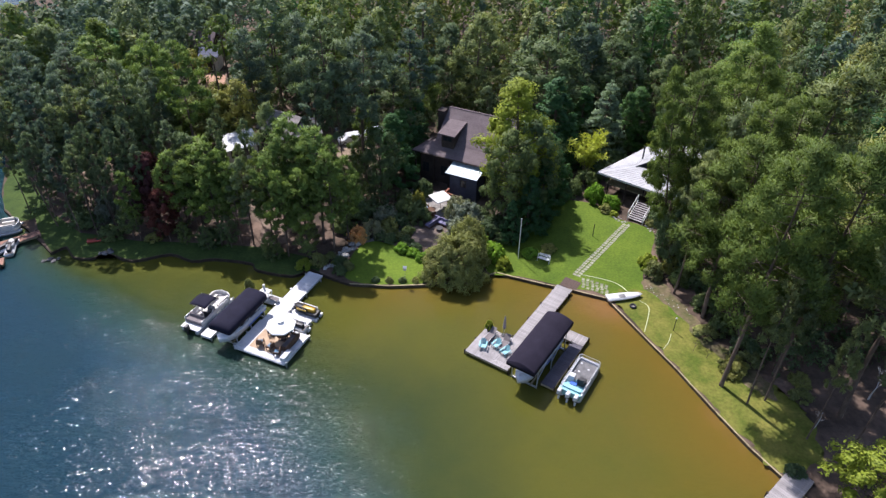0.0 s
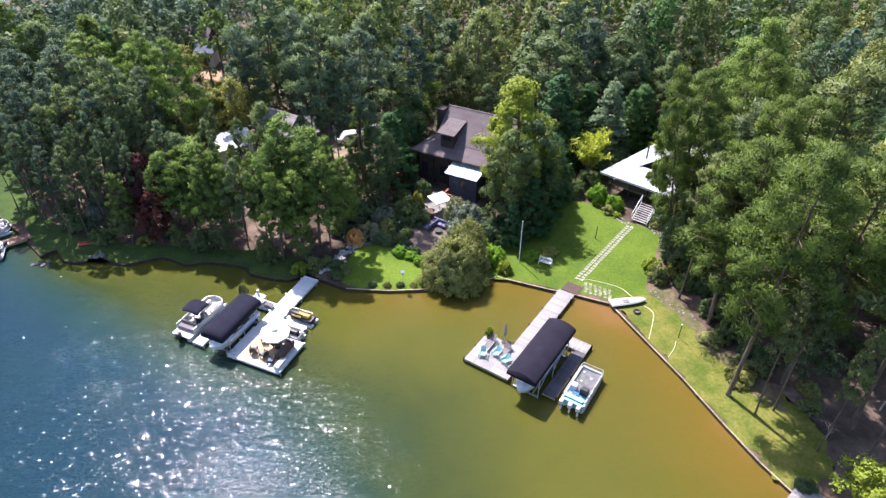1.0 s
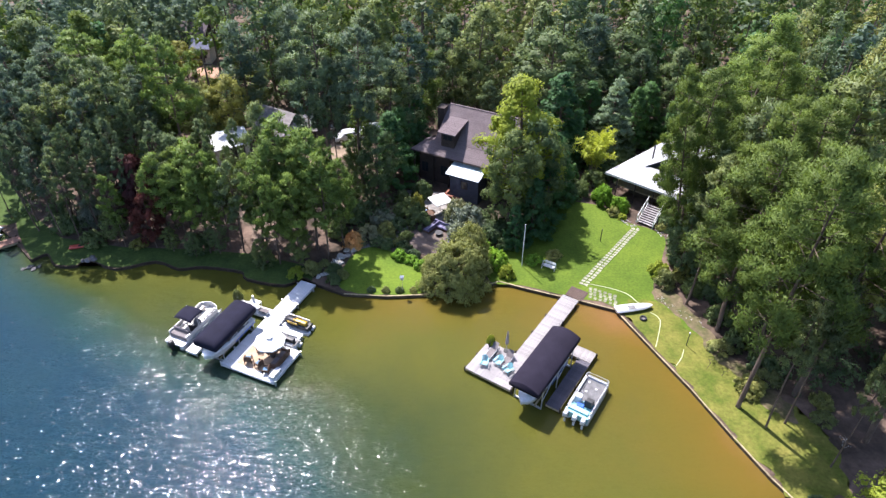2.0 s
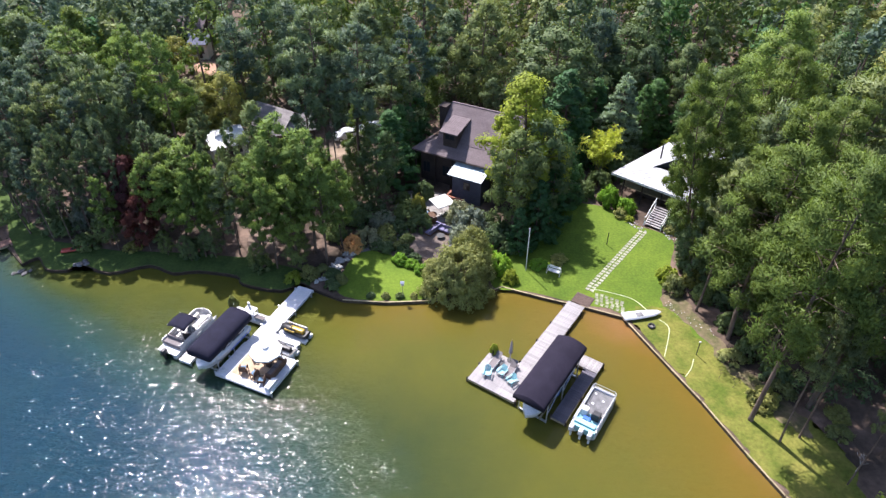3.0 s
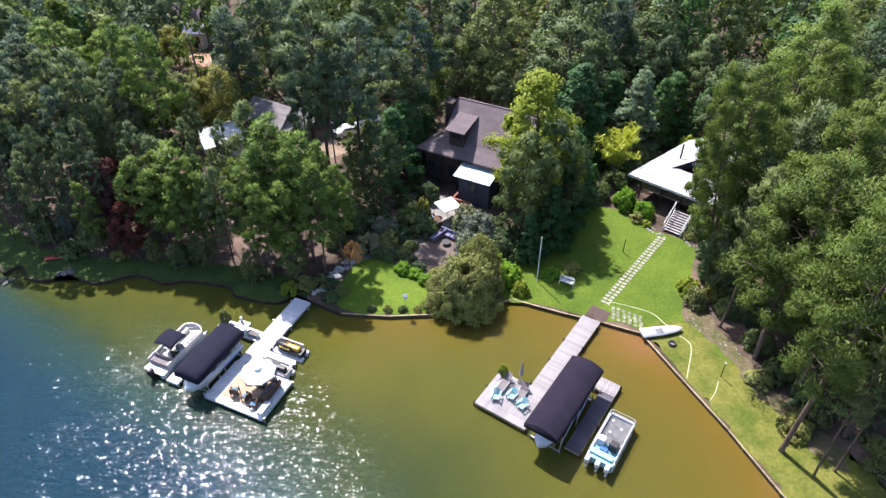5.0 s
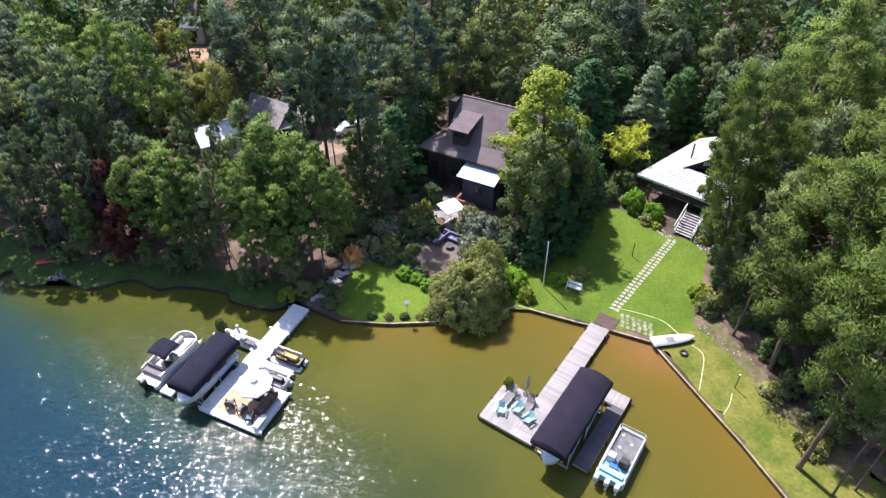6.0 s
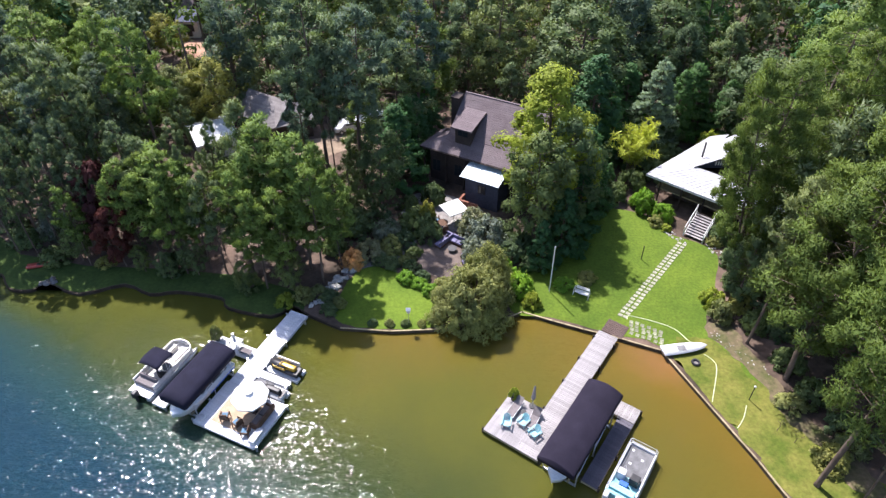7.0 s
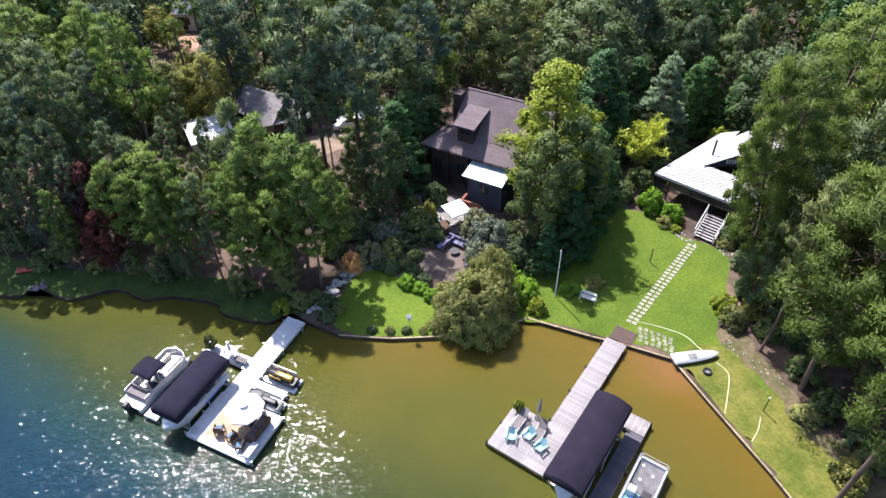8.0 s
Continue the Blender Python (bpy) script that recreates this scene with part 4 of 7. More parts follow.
    for x, y in spots:
        if y < 125:
            tube(bm, [(x, y, 0.3), (x + rng.normal(0, 0.3), y, 14)], [0.25, 0.1], 5)
    part("trunks", bm, M_BARK, wood)


far_wood()


def undergrowth():
    """Low saplings and brush that close the gaps between the trunks, as one body."""
    rng = np.random.default_rng(31)
    lots, ups, softs = [], [], []
    areas = ((-52, -24, 67.0, 92, 40), (-24, -8, 70, 88, 34), (30, 46, 46, 88, 80), (-55, 45, 94, 125, 420), (-60, -40, 84, 100, 40))
    for x0, x1, y0, y1, n in areas:
        for _ in range(n):
            x, y = rng.uniform(x0, x1), rng.uniform(y0, y1)
            if (-36 < x < -17 and 82 < y < 98) or (-18 < x < -9 and 84 < y < 98) or (-3 < x < 12 and y < 97) or (20 < x < 38 and 69 < y < 88) or (-48 < x < -38 and 110 < y < 126) or (-29 < x < -15 and y < 76):
                continue
            h = rng.uniform(0.8, 3.4)
            tips = rng.normal(0, 1, (9, 3)) * (1.0, 1.0, h * 0.3) + (x, y, GROUND_Z + h * 0.55)
            tips[:, 2] = np.maximum(tips[:, 2], GROUND_Z + 0.3)
            c, u, d, _ = clumps(tips, 20, 0.6, 0.8, rng)
            lots.append(c)
            ups.append(u)
            softs.append(d + (0, 0, 0.5))
    ob = thing("undergrowth", "tangled green brush under the trees", "undergrowth", kind="stuff")
    part("brush", leaf_mesh("brush", np.concatenate(lots), np.concatenate(ups), 0.34, 0.22, L_OAK, rng, soft=np.concatenate(softs)), None, ob)


undergrowth()


def shrub_meshes(seed, r, h, count, per, rad, leaf_size, mat):
    """A rounded, uneven bush with short stems."""
    rng = np.random.default_rng(seed)
    tips, bm = [], bmesh.new()
    for i in range(count):
        a, e = rng.uniform(0, 6.28), rng.uniform(0.05, 1.0)
        q = math.sqrt(1 - (e * 0.92) ** 2) * rng.uniform(0.6, 1.08)
        tips.append((math.cos(a) * r * q, math.sin(a) * r * q, h * e * rng.uniform(0.75, 1.02)))
        if i % 5 == 0:
            tube(bm, [(tips[-1][0] * 0.1, tips[-1][1] * 0.1, -0.05), tips[-1]], [0.05, 0.015], 4)
    c, u, d, size = clumps(tips, per, rad, 0.8, rng)
    c[:, 2] = np.abs(c[:, 2])
    return to_mesh(bm, "stem", M_BARK), leaf_mesh("foliage", c, u, leaf_size[0], leaf_size[1], mat, rng, soft=c * (0.5, 0.5, 0.4) / r + d * 0.8 + (0, 0, 0.3), size=size)


SHRUBS = {
    "big": (shrub_meshes(1, 1.0, 1.0, 260, 90, 0.16, (0.055, 0.032), L_BUSH), "large rounded olive-green shrub overhanging the water"),
    "silver": (shrub_meshes(2, 1.0, 1.0, 70, 60, 0.22, (0.12, 0.07), L_SILVER), "silvery grey-green shrub by the patio"),
    "green": (shrub_meshes(3, 1.0, 1.0, 60, 44, 0.24, (0.16, 0.10), L_GREEN), "bright green leafy shrub in the garden"),
    "dark": (shrub_meshes(4, 1.0, 1.0, 60, 44, 0.24, (0.16, 0.10), L_OAK), "dark green shrub in the shade"),
    "olive": (shrub_meshes(5, 1.0, 1.0, 60, 44, 0.24, (0.16, 0.10), L_BUSH), "olive-green rounded garden shrub"),
    "rust": (shrub_meshes(6, 1.0, 1.0, 50, 50, 0.24, (0.16, 0.10), L_RUST), "rusty orange-leaved shrub by the path"),
    "gold": (shrub_meshes(8, 1.0, 1.0, 60, 44, 0.24, (0.16, 0.10), L_OLIVE), "golden-tipped olive shrub by the terrace"),
    "lime": (shrub_meshes(7, 1.0, 1.0, 60, 44, 0.24, (0.16, 0.10), L_LIME), "yellow-green leafy shrub in the sun"),
}


def shrub(kind, x, y, r, h, z=GROUND_Z, squash=1.0, turn=None):
    (stems, foliage), label = SHRUBS[kind]
    ob = thing("shrub", label, "shrub", Matrix.Translation((x, y, z)) @ Matrix.Rotation(tree_rng.uniform(0, 6.28) if turn is None else radians(turn), 4, "Z") @ Matrix.Diagonal((r, r * squash, h, 1)), group="shrubs round the garden")
    part("stem", stems, None, ob)
    part("foliage", foliage, None, ob)


shrub("silver", -43.2, 71.4, 1.7, 3.6)
shrub("big", 1.5, 60.3, 3.7, 5.4, squash=0.9, turn=10, z=GROUND_Z - 0.3)
shrub("big", 3.0, 63.4, 2.5, 5.2, turn=60)
for kind, x, y, r, h in [
    ("silver", 3.0, 70.2, 2.3, 3.6), ("silver", 2.2, 67.6, 1.6, 3.0), ("green", 6.2, 63.6, 1.4, 2.0), ("lime", 7.3, 61.9, 0.9, 1.3), ("dark", -4.2, 72.8, 1.9, 2.6), ("gold", -3.4, 73.8, 1.2, 3.0), ("dark", -3.0, 71.6, 1.3, 1.9), ("green", -5.0, 65.0, 0.9, 1.0), ("green", -3.6, 64.3, 0.8, 0.8), ("green", -2.5, 63.3, 0.8, 0.9), ("olive", -1.6, 62.7, 0.9, 1.0),
    ("rust", -10.6, 67.2, 1.2, 1.7), ("silver", 1.7, 72.6, 1.7, 3.0), ("dark", 5.2, 68.4, 1.5, 1.8), ("dark", 6.8, 69.8, 1.4, 1.9), ("green", 4.6, 66.2, 1.3, 1.5), ("dark", 7.6, 67.4, 1.0, 1.1), ("dark", 4.6, 72.0, 1.4, 1.8), ("dark", -5.6, 70.4, 1.2, 1.6), ("dark", -6.6, 67.2, 0.9, 0.9), ("olive", -5.2, 67.6, 0.8, 0.9), ("dark", -4.6, 66.6, 0.9, 1.0), ("dark", -3.4, 65.4, 0.8, 0.8), ("dark", -7.8, 67.6, 0.9, 1.0), ("olive", -1.4, 64.2, 0.8, 1.0), ("dark", -4.4, 68.8, 0.8, 0.9), ("silver", -9.0, 68.6, 1.5, 1.8), ("olive", -6.8, 69.6, 1.3, 1.5), ("silver", -7.4, 71.6, 1.6, 2.2), ("olive", -13.4, 62.6, 0.9, 1.2), ("dark", -12.2, 62.2, 0.8, 1.0)]:
    shrub(kind, x, y, r, h)
for kind, x, y, r, h in [
    ("olive", -14.8, 62.2, 1.0, 1.4), ("lime", -16.4, 61.6, 0.9, 1.0), ("olive", -11.2, 61.4, 0.7, 0.9), ("dark", -12.0, 60.6, 0.8, 0.9), ("green", 20.8, 77.2, 1.4, 2.4), ("green", 22.6, 75.4, 1.2, 1.9), ("olive", 21.8, 74.6, 0.9, 0.9), ("lime", 22.6, 73.6, 0.6, 0.6), ("dark", 28.4, 72.0, 1.5, 2.0), ("olive", 27.2, 71.2, 0.8, 0.9),
    ("olive", 24.6, 60.6, 1.2, 1.9), ("lime", 24.4, 62.4, 1.1, 1.6), ("olive", 28.6, 45.6, 1.4, 1.4), ("olive", 30.6, 46.6, 1.2, 1.2), ("olive", 27.6, 50.6, 1.2, 1.0), ("dark", 29.8, 33.8, 0.8, 0.8)]:
    shrub(kind, x, y, r, h)
# first three dark shrubs are added to darken the wood's shaded floor
for kind, x, y, r, h in [
    ("dark", 29.4, 51.6, 1.3, 1.6), ("dark", 28.8, 54.8, 1.3, 1.7), ("dark", 30.8, 48.4, 1.3, 1.5), ("olive", 33.8, 42.0, 1.0, 1.0), ("olive", 34.6, 44.0, 1.0, 1.0), ("dark", -28.5, 66.2, 1.4, 1.8), ("dark", -20.4, 63.6, 1.1, 1.4), ("dark", -41.5, 67.0, 1.4, 1.6), ("dark", -46.0, 70.0, 1.6, 2.0), ("olive", -36.0, 66.6, 1.0, 1.0), ("dark", -12.8, 69.6, 1.4, 1.8), ("dark", -11.0, 73.0, 1.8, 2.4),
    ("dark", -5.2, 76.6, 1.0, 1.8), ("dark", -2.8, 78.2, 1.3, 2.2), ("dark", 12.5, 77.2, 1.6, 2.0), ("dark", 15.4, 77.6, 1.6, 2.4), ("lime", 31.5, 89.5, 1.6, 2.4), ("green", 10.6, 64.5, 1.0, 0.8), ("olive", 13.0, 65.4, 1.0, 0.7)]:
    shrub(kind, x, y, r, h)
for kind, x, y, r, h in [
    ("dark", 20.2, 81.4, 1.5, 2.2), ("dark", 22.8, 83.8, 1.7, 2.4), ("dark", 25.2, 86.8, 1.8, 2.6), ("dark", 18.0, 79.2, 1.4, 2.0), ("dark", 10.4, 78.4, 1.6, 2.4), ("dark", 13.6, 78.6, 1.7, 2.6), ("dark", 16.2, 78.4, 1.5, 2.2), ("dark", 26.6, 91.0, 1.8, 2.6), ("dark", 20.4, 86.6, 1.8, 2.6), ("dark", 27.6, 59.4, 1.3, 1.8), ("dark", 27.4, 64.4, 1.4, 2.0), ("dark", 28.2, 67.8, 1.4, 2.0), ("olive", 27.0, 61.8, 1.1, 1.4), ("dark", 29.4, 58.6, 1.4, 1.8)]:
    shrub(kind, x, y, r, h)
for k, x in enumerate((-7.7, -6.1, -4.6, -3.1)):
    shrub("olive" if k % 2 else "dark", x, 59.0, 0.45, 0.55)


# ---- docks ----
def local(ox, oy, deg, z=0.0):
    """Dock frame: x runs from the lake to the shore, y to the west of it."""
    return Matrix.Translation((ox, oy, z)) @ Matrix.Rotation(radians(deg), 4, "Z")


RIGHT = local(6.5, 45.0, 56.5)
LEFT = local(-21.08, 48.02, 67.0)


def planks(parent, x0, x1, y0, y1, top, width, material, along=False, thick=0.04, gap=0.014):
    """Deck boards over a rectangle, each one a piece; along: boards run along x."""
    a0, a1, b0, b1 = (y0, y1, x0, x1) if along else (x0, x1, y0, y1)
    gap = 0.006 if material is M_DECKWHITE else gap
    n = max(1, round((a1 - a0) / width))
    w = (a1 - a0) / n
    me = to_mesh(boxes((b0, b1, -w / 2 + gap / 2, w / 2 - gap / 2, -thick, 0) if along else (-w / 2 + gap / 2, w / 2 - gap / 2, b0, b1, -thick, 0)), "plank", material)
    for k in range(n):
        c = a0 + (k + 0.5) * w
        jz = tree_rng.uniform(-0.004, 0.004)
        part("plank", me, None, parent, m=Matrix.Translation((0, c, top + jz) if along else (c, 0, top + jz)))


def skirt(parent, x0, x1, y0, y1, top, material, piles=(), pile_mat=None):
    """Rim joists, cross joists and piles below a deck."""
    t = top - 0.045
    part("frame", boxes((x0, x1, y0, y0 + 0.06, t - 0.22, t), (x0, x1, y1 - 0.06, y1, t - 0.22, t), (x0, x0 + 0.06, y0 + 0.06, y1 - 0.06, t - 0.22, t), (x1 - 0.06, x1, y0 + 0.06, y1 - 0.06, t - 0.22, t)), material, parent)
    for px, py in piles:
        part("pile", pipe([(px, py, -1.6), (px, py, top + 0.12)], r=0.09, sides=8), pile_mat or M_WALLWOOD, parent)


def right_dock():
    d = thing("dock", "weathered grey plank dock with a square sitting platform", "dock", RIGHT, group="docks along the shore")
    planks(d, 0.0, 15.0, 0.10, 1.95, 0.50, 0.19, M_DECK)
    skirt(d, 0.0, 15.0, 0.10, 1.95, 0.50, M_TIMBER, [(x, y) for x in (4.6, 8, 11, 14) for y in (0.04, 2.02)])
    planks(d, 0.0, 4.35, 1.96, 5.0, 0.50, 0.16, M_DECK, along=True)
    skirt(d, 0.0, 4.35, 1.96, 5.0, 0.50, M_TIMBER, [(0.1, 5.06), (4.2, 5.06), (0.1, 0.0), (2.2, 5.06)])
    e = thing("finger_dock", "narrow plank dock with a charcoal mat beside the boat lift", "dock", RIGHT, group="docks along the shore")
    planks(e, 7.3, 8.8, -4.65, 0.06, 0.50, 0.16, M_DECK, along=True)
    skirt(e, 7.3, 8.8, -4.65, 0.06, 0.50, M_TIMBER, [(8.7, -4.7), (8.7, -2.4)])
    planks(e, 0.45, 7.28, -4.65, -3.35, 0.46, 0.30, M_DARKMAT)
    skirt(e, 0.45, 7.28, -4.65, -3.35, 0.46, M_TIMBER, [(0.6, -4.72), (3.8, -4.72), (0.6, -3.3)])
    part("cleat", boxes((7.0, 7.25, -3.5, -3.3, 0.47, 0.62), bevel=0.02), M_BLACK, e)


def left_dock():
    d = thing("dock", "pale composite plank dock with a square dining platform", "dock", LEFT, group="docks along the shore")
    planks(d, 4.42, 13.6, -2.0, -0.15, 0.50, 0.30, M_DECKWHITE)
    skirt(d, 4.42, 13.6, -2.0, -0.15, 0.50, M_DECKWHITE, [(x, y) for x in (7, 10, 13) for y in (-2.06, -0.09)], M_ALU)
    planks(d, 0.0, 4.4, -6.1, 0.0, 0.50, 0.30, M_DECKWHITE)
    skirt(d, 0.0, 4.4, -6.1, 0.0, 0.50, M_DECKWHITE, [(0.1, 0.08), (0.1, -6.18), (4.3, -6.18), (2.2, 0.08)], M_ALU)
    planks(d, 7.1, 8.3, -0.14, 4.2, 0.50, 0.30, M_DECKWHITE, along=True)
    skirt(d, 7.1, 8.3, -0.14, 4.2, 0.50, M_DECKWHITE, [(7.2, 4.28), (8.2, 4.28)], M_ALU)
    planks(d, 0.0, 7.08, 3.05, 4.3, 0.45, 0.30, M_DECKWHITE)
    skirt(d, 0.0, 7.08, 3.05, 4.3, 0.45, M_DECKWHITE, [(0.1, 3.0), (3.5, 3.0)], M_ALU)
    planks(d, 5.75, 6.6, -5.0, -2.02, 0.46, 0.28, M_DECKWHITE, along=True)
    skirt(d, 5.75, 6.6, -5.0, -2.02, 0.46, M_DECKWHITE, [(6.2, -5.08)], M_ALU)
    part("rug", boxes((0.65, 3.9, -4.4, -1.3, 0.508, 0.520)), M_RUG, d, "tan woven outdoor rug")
    part("bumper", boxes((-0.07, -0.005, -6.0, -0.1, 0.22, 0.44), bevel=0.02), M_WHITE, d)
    ring = bmesh.new()
    tube(ring, [(math.cos(a) * 0.30, math.sin(a) * 0.30, 0) for a in [k * math.pi / 8 for k in range(17)]], 0.07, 6)
    part("life_ring", ring, M_WHITE, d, "white ring buoy", m=Matrix.Translation((0.5, -0.45, 0.60)))


right_dock()
left_dock()


def plain_dock(name, m, length, width, material, label, top=0.5):
    d = thing(name, label, "dock", m, group="docks along the shore")
    planks(d, 0, length, 0, width, top, 0.22, material)
    skirt(d, 0, length, 0, width, top, M_TIMBER, [(x, y) for x in (0.3, length / 2, length - 0.3) for y in (-0.07, width + 0.07)])
    return d


plain_dock("dock", local(29.7, 34.4, 221), 8.0, 2.0, M_DECK, "grey plank dock at the near shore")
plain_dock("dock", local(-51.2, 68.4, 218), 10.0, 1.4, M_REDDECK, "red-brown plank dock on the far point")
plain_dock("dock", local(-52.4, 62.6, 205), 8.0, 1.6, M_REDDECK, "red-brown floating dock off the far point")


def canopy(name, m, x0, x1, y0, y1, eave, ridge, material, rounded, label):
    """A boat-lift canopy: arched or ridged fabric top with a skirt, on posts with a cradle."""
    c = thing(name, label, "boat lift", m)
    bm = bmesh.new()
    prof = [(0.0, -0.45), (0.0, 0.05), (0.06, 0.45), (0.18, 0.78), (0.5, 1.0), (0.82, 0.78), (0.94, 0.45), (1.0, 0.05), (1.0, -0.45)] if rounded else [(0.0, -0.40), (0.0, 0.0), (0.04, 0.20), (0.16, 0.52), (0.32, 0.84), (0.5, 1.0), (0.68, 0.84), (0.84, 0.52), (0.96, 0.20), (1.0, 0.0), (1.0, -0.40)]
    stations = [(0, 0.0), (0.02, 0.85), (0.10, 1.0), (0.9, 1.0), (0.98, 0.85), (1.0, 0.0)] if rounded else [(0, 0.86), (0.012, 0.97), (0.34, 1.0), (0.66, 1.0), (0.988, 0.97), (1.0, 0.86)]
    rings = []
    for s, lift in stations:
        inset = 0.05 * (1 - lift) if rounded else 0.0
        row = []
        for f, h in prof:
            z = eave + h * (ridge - eave) * (lift if h > 0.05 else 1) if h > 0 else eave + h
            row.append(bm.verts.new((x0 + (x1 - x0) * s, y0 + (y1 - y0) * (f * (1 - 2 * inset) + inset), z)))
        rings.append(row)
    for a, b in zip(rings, rings[1:]):
        for k in range(len(a) - 1):
            bm.faces.new((a[k], a[k + 1], b[k + 1], b[k]))
    for row in (rings[0], rings[-1]):
        bm.faces.new(row)
    bmesh.ops.recalc_face_normals(bm, faces=bm.faces[:])
    cover = part("canopy", bm, material, c, smooth=True)
    mod = cover.modifiers.new("thick", "SOLIDIFY")
    mod.thickness = 0.02
    dx = (x1 - x0)
    for fx in (0.14, 0.5, 0.86):
        for y in (y0 + 0.12, y1 - 0.12):
            part("post", pipe([(x0 + dx * fx, y, -1.4), (x0 + dx * fx, y, eave - 0.05)], r=0.055, sides=6), M_ALU, c)
    for fx in (0.14, 0.86):
        part("beam", boxes((x0 + dx * fx - 0.06, x0 + dx * fx + 0.06, y0 + 0.14, y1 - 0.14, 0.05, 0.22)), M_ALU, c)
    for y in (y0 + 0.7, y1 - 0.7):
        part("bunk", boxes((x0 + dx * 0.12, x0 + dx * 0.88, y - 0.08, y + 0.08, 0.23, 0.34), bevel=0.02), M_TIMBER, c)
    part("brace", pipe([(x0 + dx * 0.14, y0 + 0.12, 1.0), (x0 + dx * 0.5, y0 + 0.12, eave - 0.3)], [(x0 + dx * 0.5, y0 + 0.12, 1.0), (x0 + dx * 0.86, y0 + 0.12, eave - 0.3)], r=0.03, sides=5), M_ALU, c)
    return c


canopy("boat_lift", RIGHT, -1.2, 7.35, -3.25, -0.30, 3.05, 3.60, M_CANOPY, False, "boat lift with a dark navy arched canopy")
canopy("boat_lift", LEFT, -0.25, 6.15, -0.05, 2.65, 2.60, 3.12, M_CANOPY2, True, "boat lift with a black rounded canopy")


# ---- boats ----
def hull_bm(length, beam, depth, bow=0.45, flare=0.75, sheer=0.25, stations=14):
    """A hull lofted along x: transom at 0, bow at length; closed by a deck."""
    bm = bmesh.new()
    rows = []
    for i in range(stations + 1):
        s = i / stations
        half = beam / 2 * (1 if s < 1 - bow else math.sqrt(max(0.0004, 1 - ((s - 1 + bow) / bow) ** 2.2)))
        keel = 0 if s < 0.75 else depth * 0.75 * ((s - 0.75) / 0.25) ** 2
        top = depth + sheer * s * s
        pts = [(-half, top), (-half * (0.97), top - 0.08), (-half * flare, keel + (top - keel) * 0.28), (0, keel), (half * flare, keel + (top - keel) * 0.28), (half * 0.97, top - 0.08), (half, top)]
        rows.append([bm.verts.new((length * s, y, z)) for y, z in pts])
    for a, b in zip(rows, rows[1:]):
        for k in range(6):
            bm.faces.new((a[k], a[k + 1], b[k + 1], b[k]))
        bm.faces.new((a[0], b[0], b[6], a[6]))
    bm.faces.new(rows[0])
    bm.faces.new(rows[-1][::-1])
    bmesh.ops.recalc_face_normals(bm, faces=bm.faces[:])
    return bm


def seat_bm(x0, x1, y0, y1, z, back=None):
    """A cushion block with an optional backrest on one side: 'x0', 'x1', 'y0' or 'y1'."""
    spec = [(x0, x1, y0, y1, z, z + 0.42)]
    if back == "x0":
        spec.append((x0, x0 + 0.16, y0, y1, z + 0.425, z + 0.8))
    if back == "x1":
        spec.append((x1 - 0.16, x1, y0, y1, z + 0.425, z + 0.8))
    if back == "y0":
        spec.append((x0, x1, y0, y0 + 0.16, z + 0.425, z + 0.75))
    if back == "y1":
        spec.append((x0, x1, y1 - 0.16, y1, z + 0.425, z + 0.75))
    return boxes(*spec, bevel=0.04)


def outboard(parent, x, y, material, z=0.35):
    p = part("outboard_motor", boxes((x - 0.50, x + 0.05, y - 0.19, y + 0.19, z + 0.45, z + 0.98), bevel=0.09), material, parent, smooth=True)
    part("motor_leg", boxes((x - 0.36, x - 0.14, y - 0.08, y + 0.08, z - 0.75, z + 0.47), bevel=0.02), material, p)
    part("cowl_band", boxes((x - 0.505, x + 0.055, y - 0.195, y + 0.195, z + 0.44, z + 0.50), bevel=0.01), M_BLACK, p)


def lift_boat(m, label, length=6.6):
    """A runabout stored on the lift: hull, cockpit, windscreen and motor."""
    b = thing("runabout", label, "boat", m)
    part("hull", hull_bm(length, 2.3, 0.95, 0.5), M_WHITE, b, smooth=True)
    part("cockpit", boxes((0.7, length * 0.58, -0.85, 0.85, 0.955, 1.05), bevel=0.02), M_GREYDECK, b)
    part("seat", seat_bm(0.8, 1.4, -0.8, 0.8, 1.0, "x0"), M_CREAM, b)
    part("helm", boxes((length * 0.42, length * 0.5, 0.15, 0.8, 1.0, 1.75), bevel=0.05), M_WHITE, b)
    part("windscreen", boxes((length * 0.58, length * 0.6, -0.8, 0.8, 1.05, 1.5)), M_GLASS, b)
    part("rail", pipe([(length * 0.6, -0.9, 1.05), (length * 0.62, -0.88, 1.45), (length * 0.85, -0.6, 1.55), (length * 0.97, 0, 1.6), (length * 0.85, 0.6, 1.55), (length * 0.62, 0.88, 1.45), (length * 0.6, 0.9, 1.05)], r=0.02, sides=5), M_ALU, b)
    part("stripe", boxes((0.15, length * 0.5, -1.165, -1.150, 0.62, 0.74), (0.15, length * 0.5, 1.150, 1.165, 0.62, 0.74)), M_BLUE, b)
    outboard(b, -0.05, 0.0, M_BLACK, 0.5)


# the bow of the boat in the right lift points to the lake
lift_boat(RIGHT @ place(6.2, -1.78, 0.36, 180), "white runabout stored on the lift under the navy canopy", 7.6)
lift_boat(LEFT @ place(5.6, 1.02, 0.60, 180), "white runabout stored on the lift under the black canopy", 6.4)


def tubes_bm(length, ys, r=0.32, z=0.05):
    bm = bmesh.new()
    for y in ys:
        tube(bm, [(0, y, z), (0.15, y, z), (length * 0.82, y, z), (length * 0.94, y, z + 0.12), (length, y, z + 0.28)], [r * 0.6, r, r, r * 0.7, 0.05], 12)
    return bm


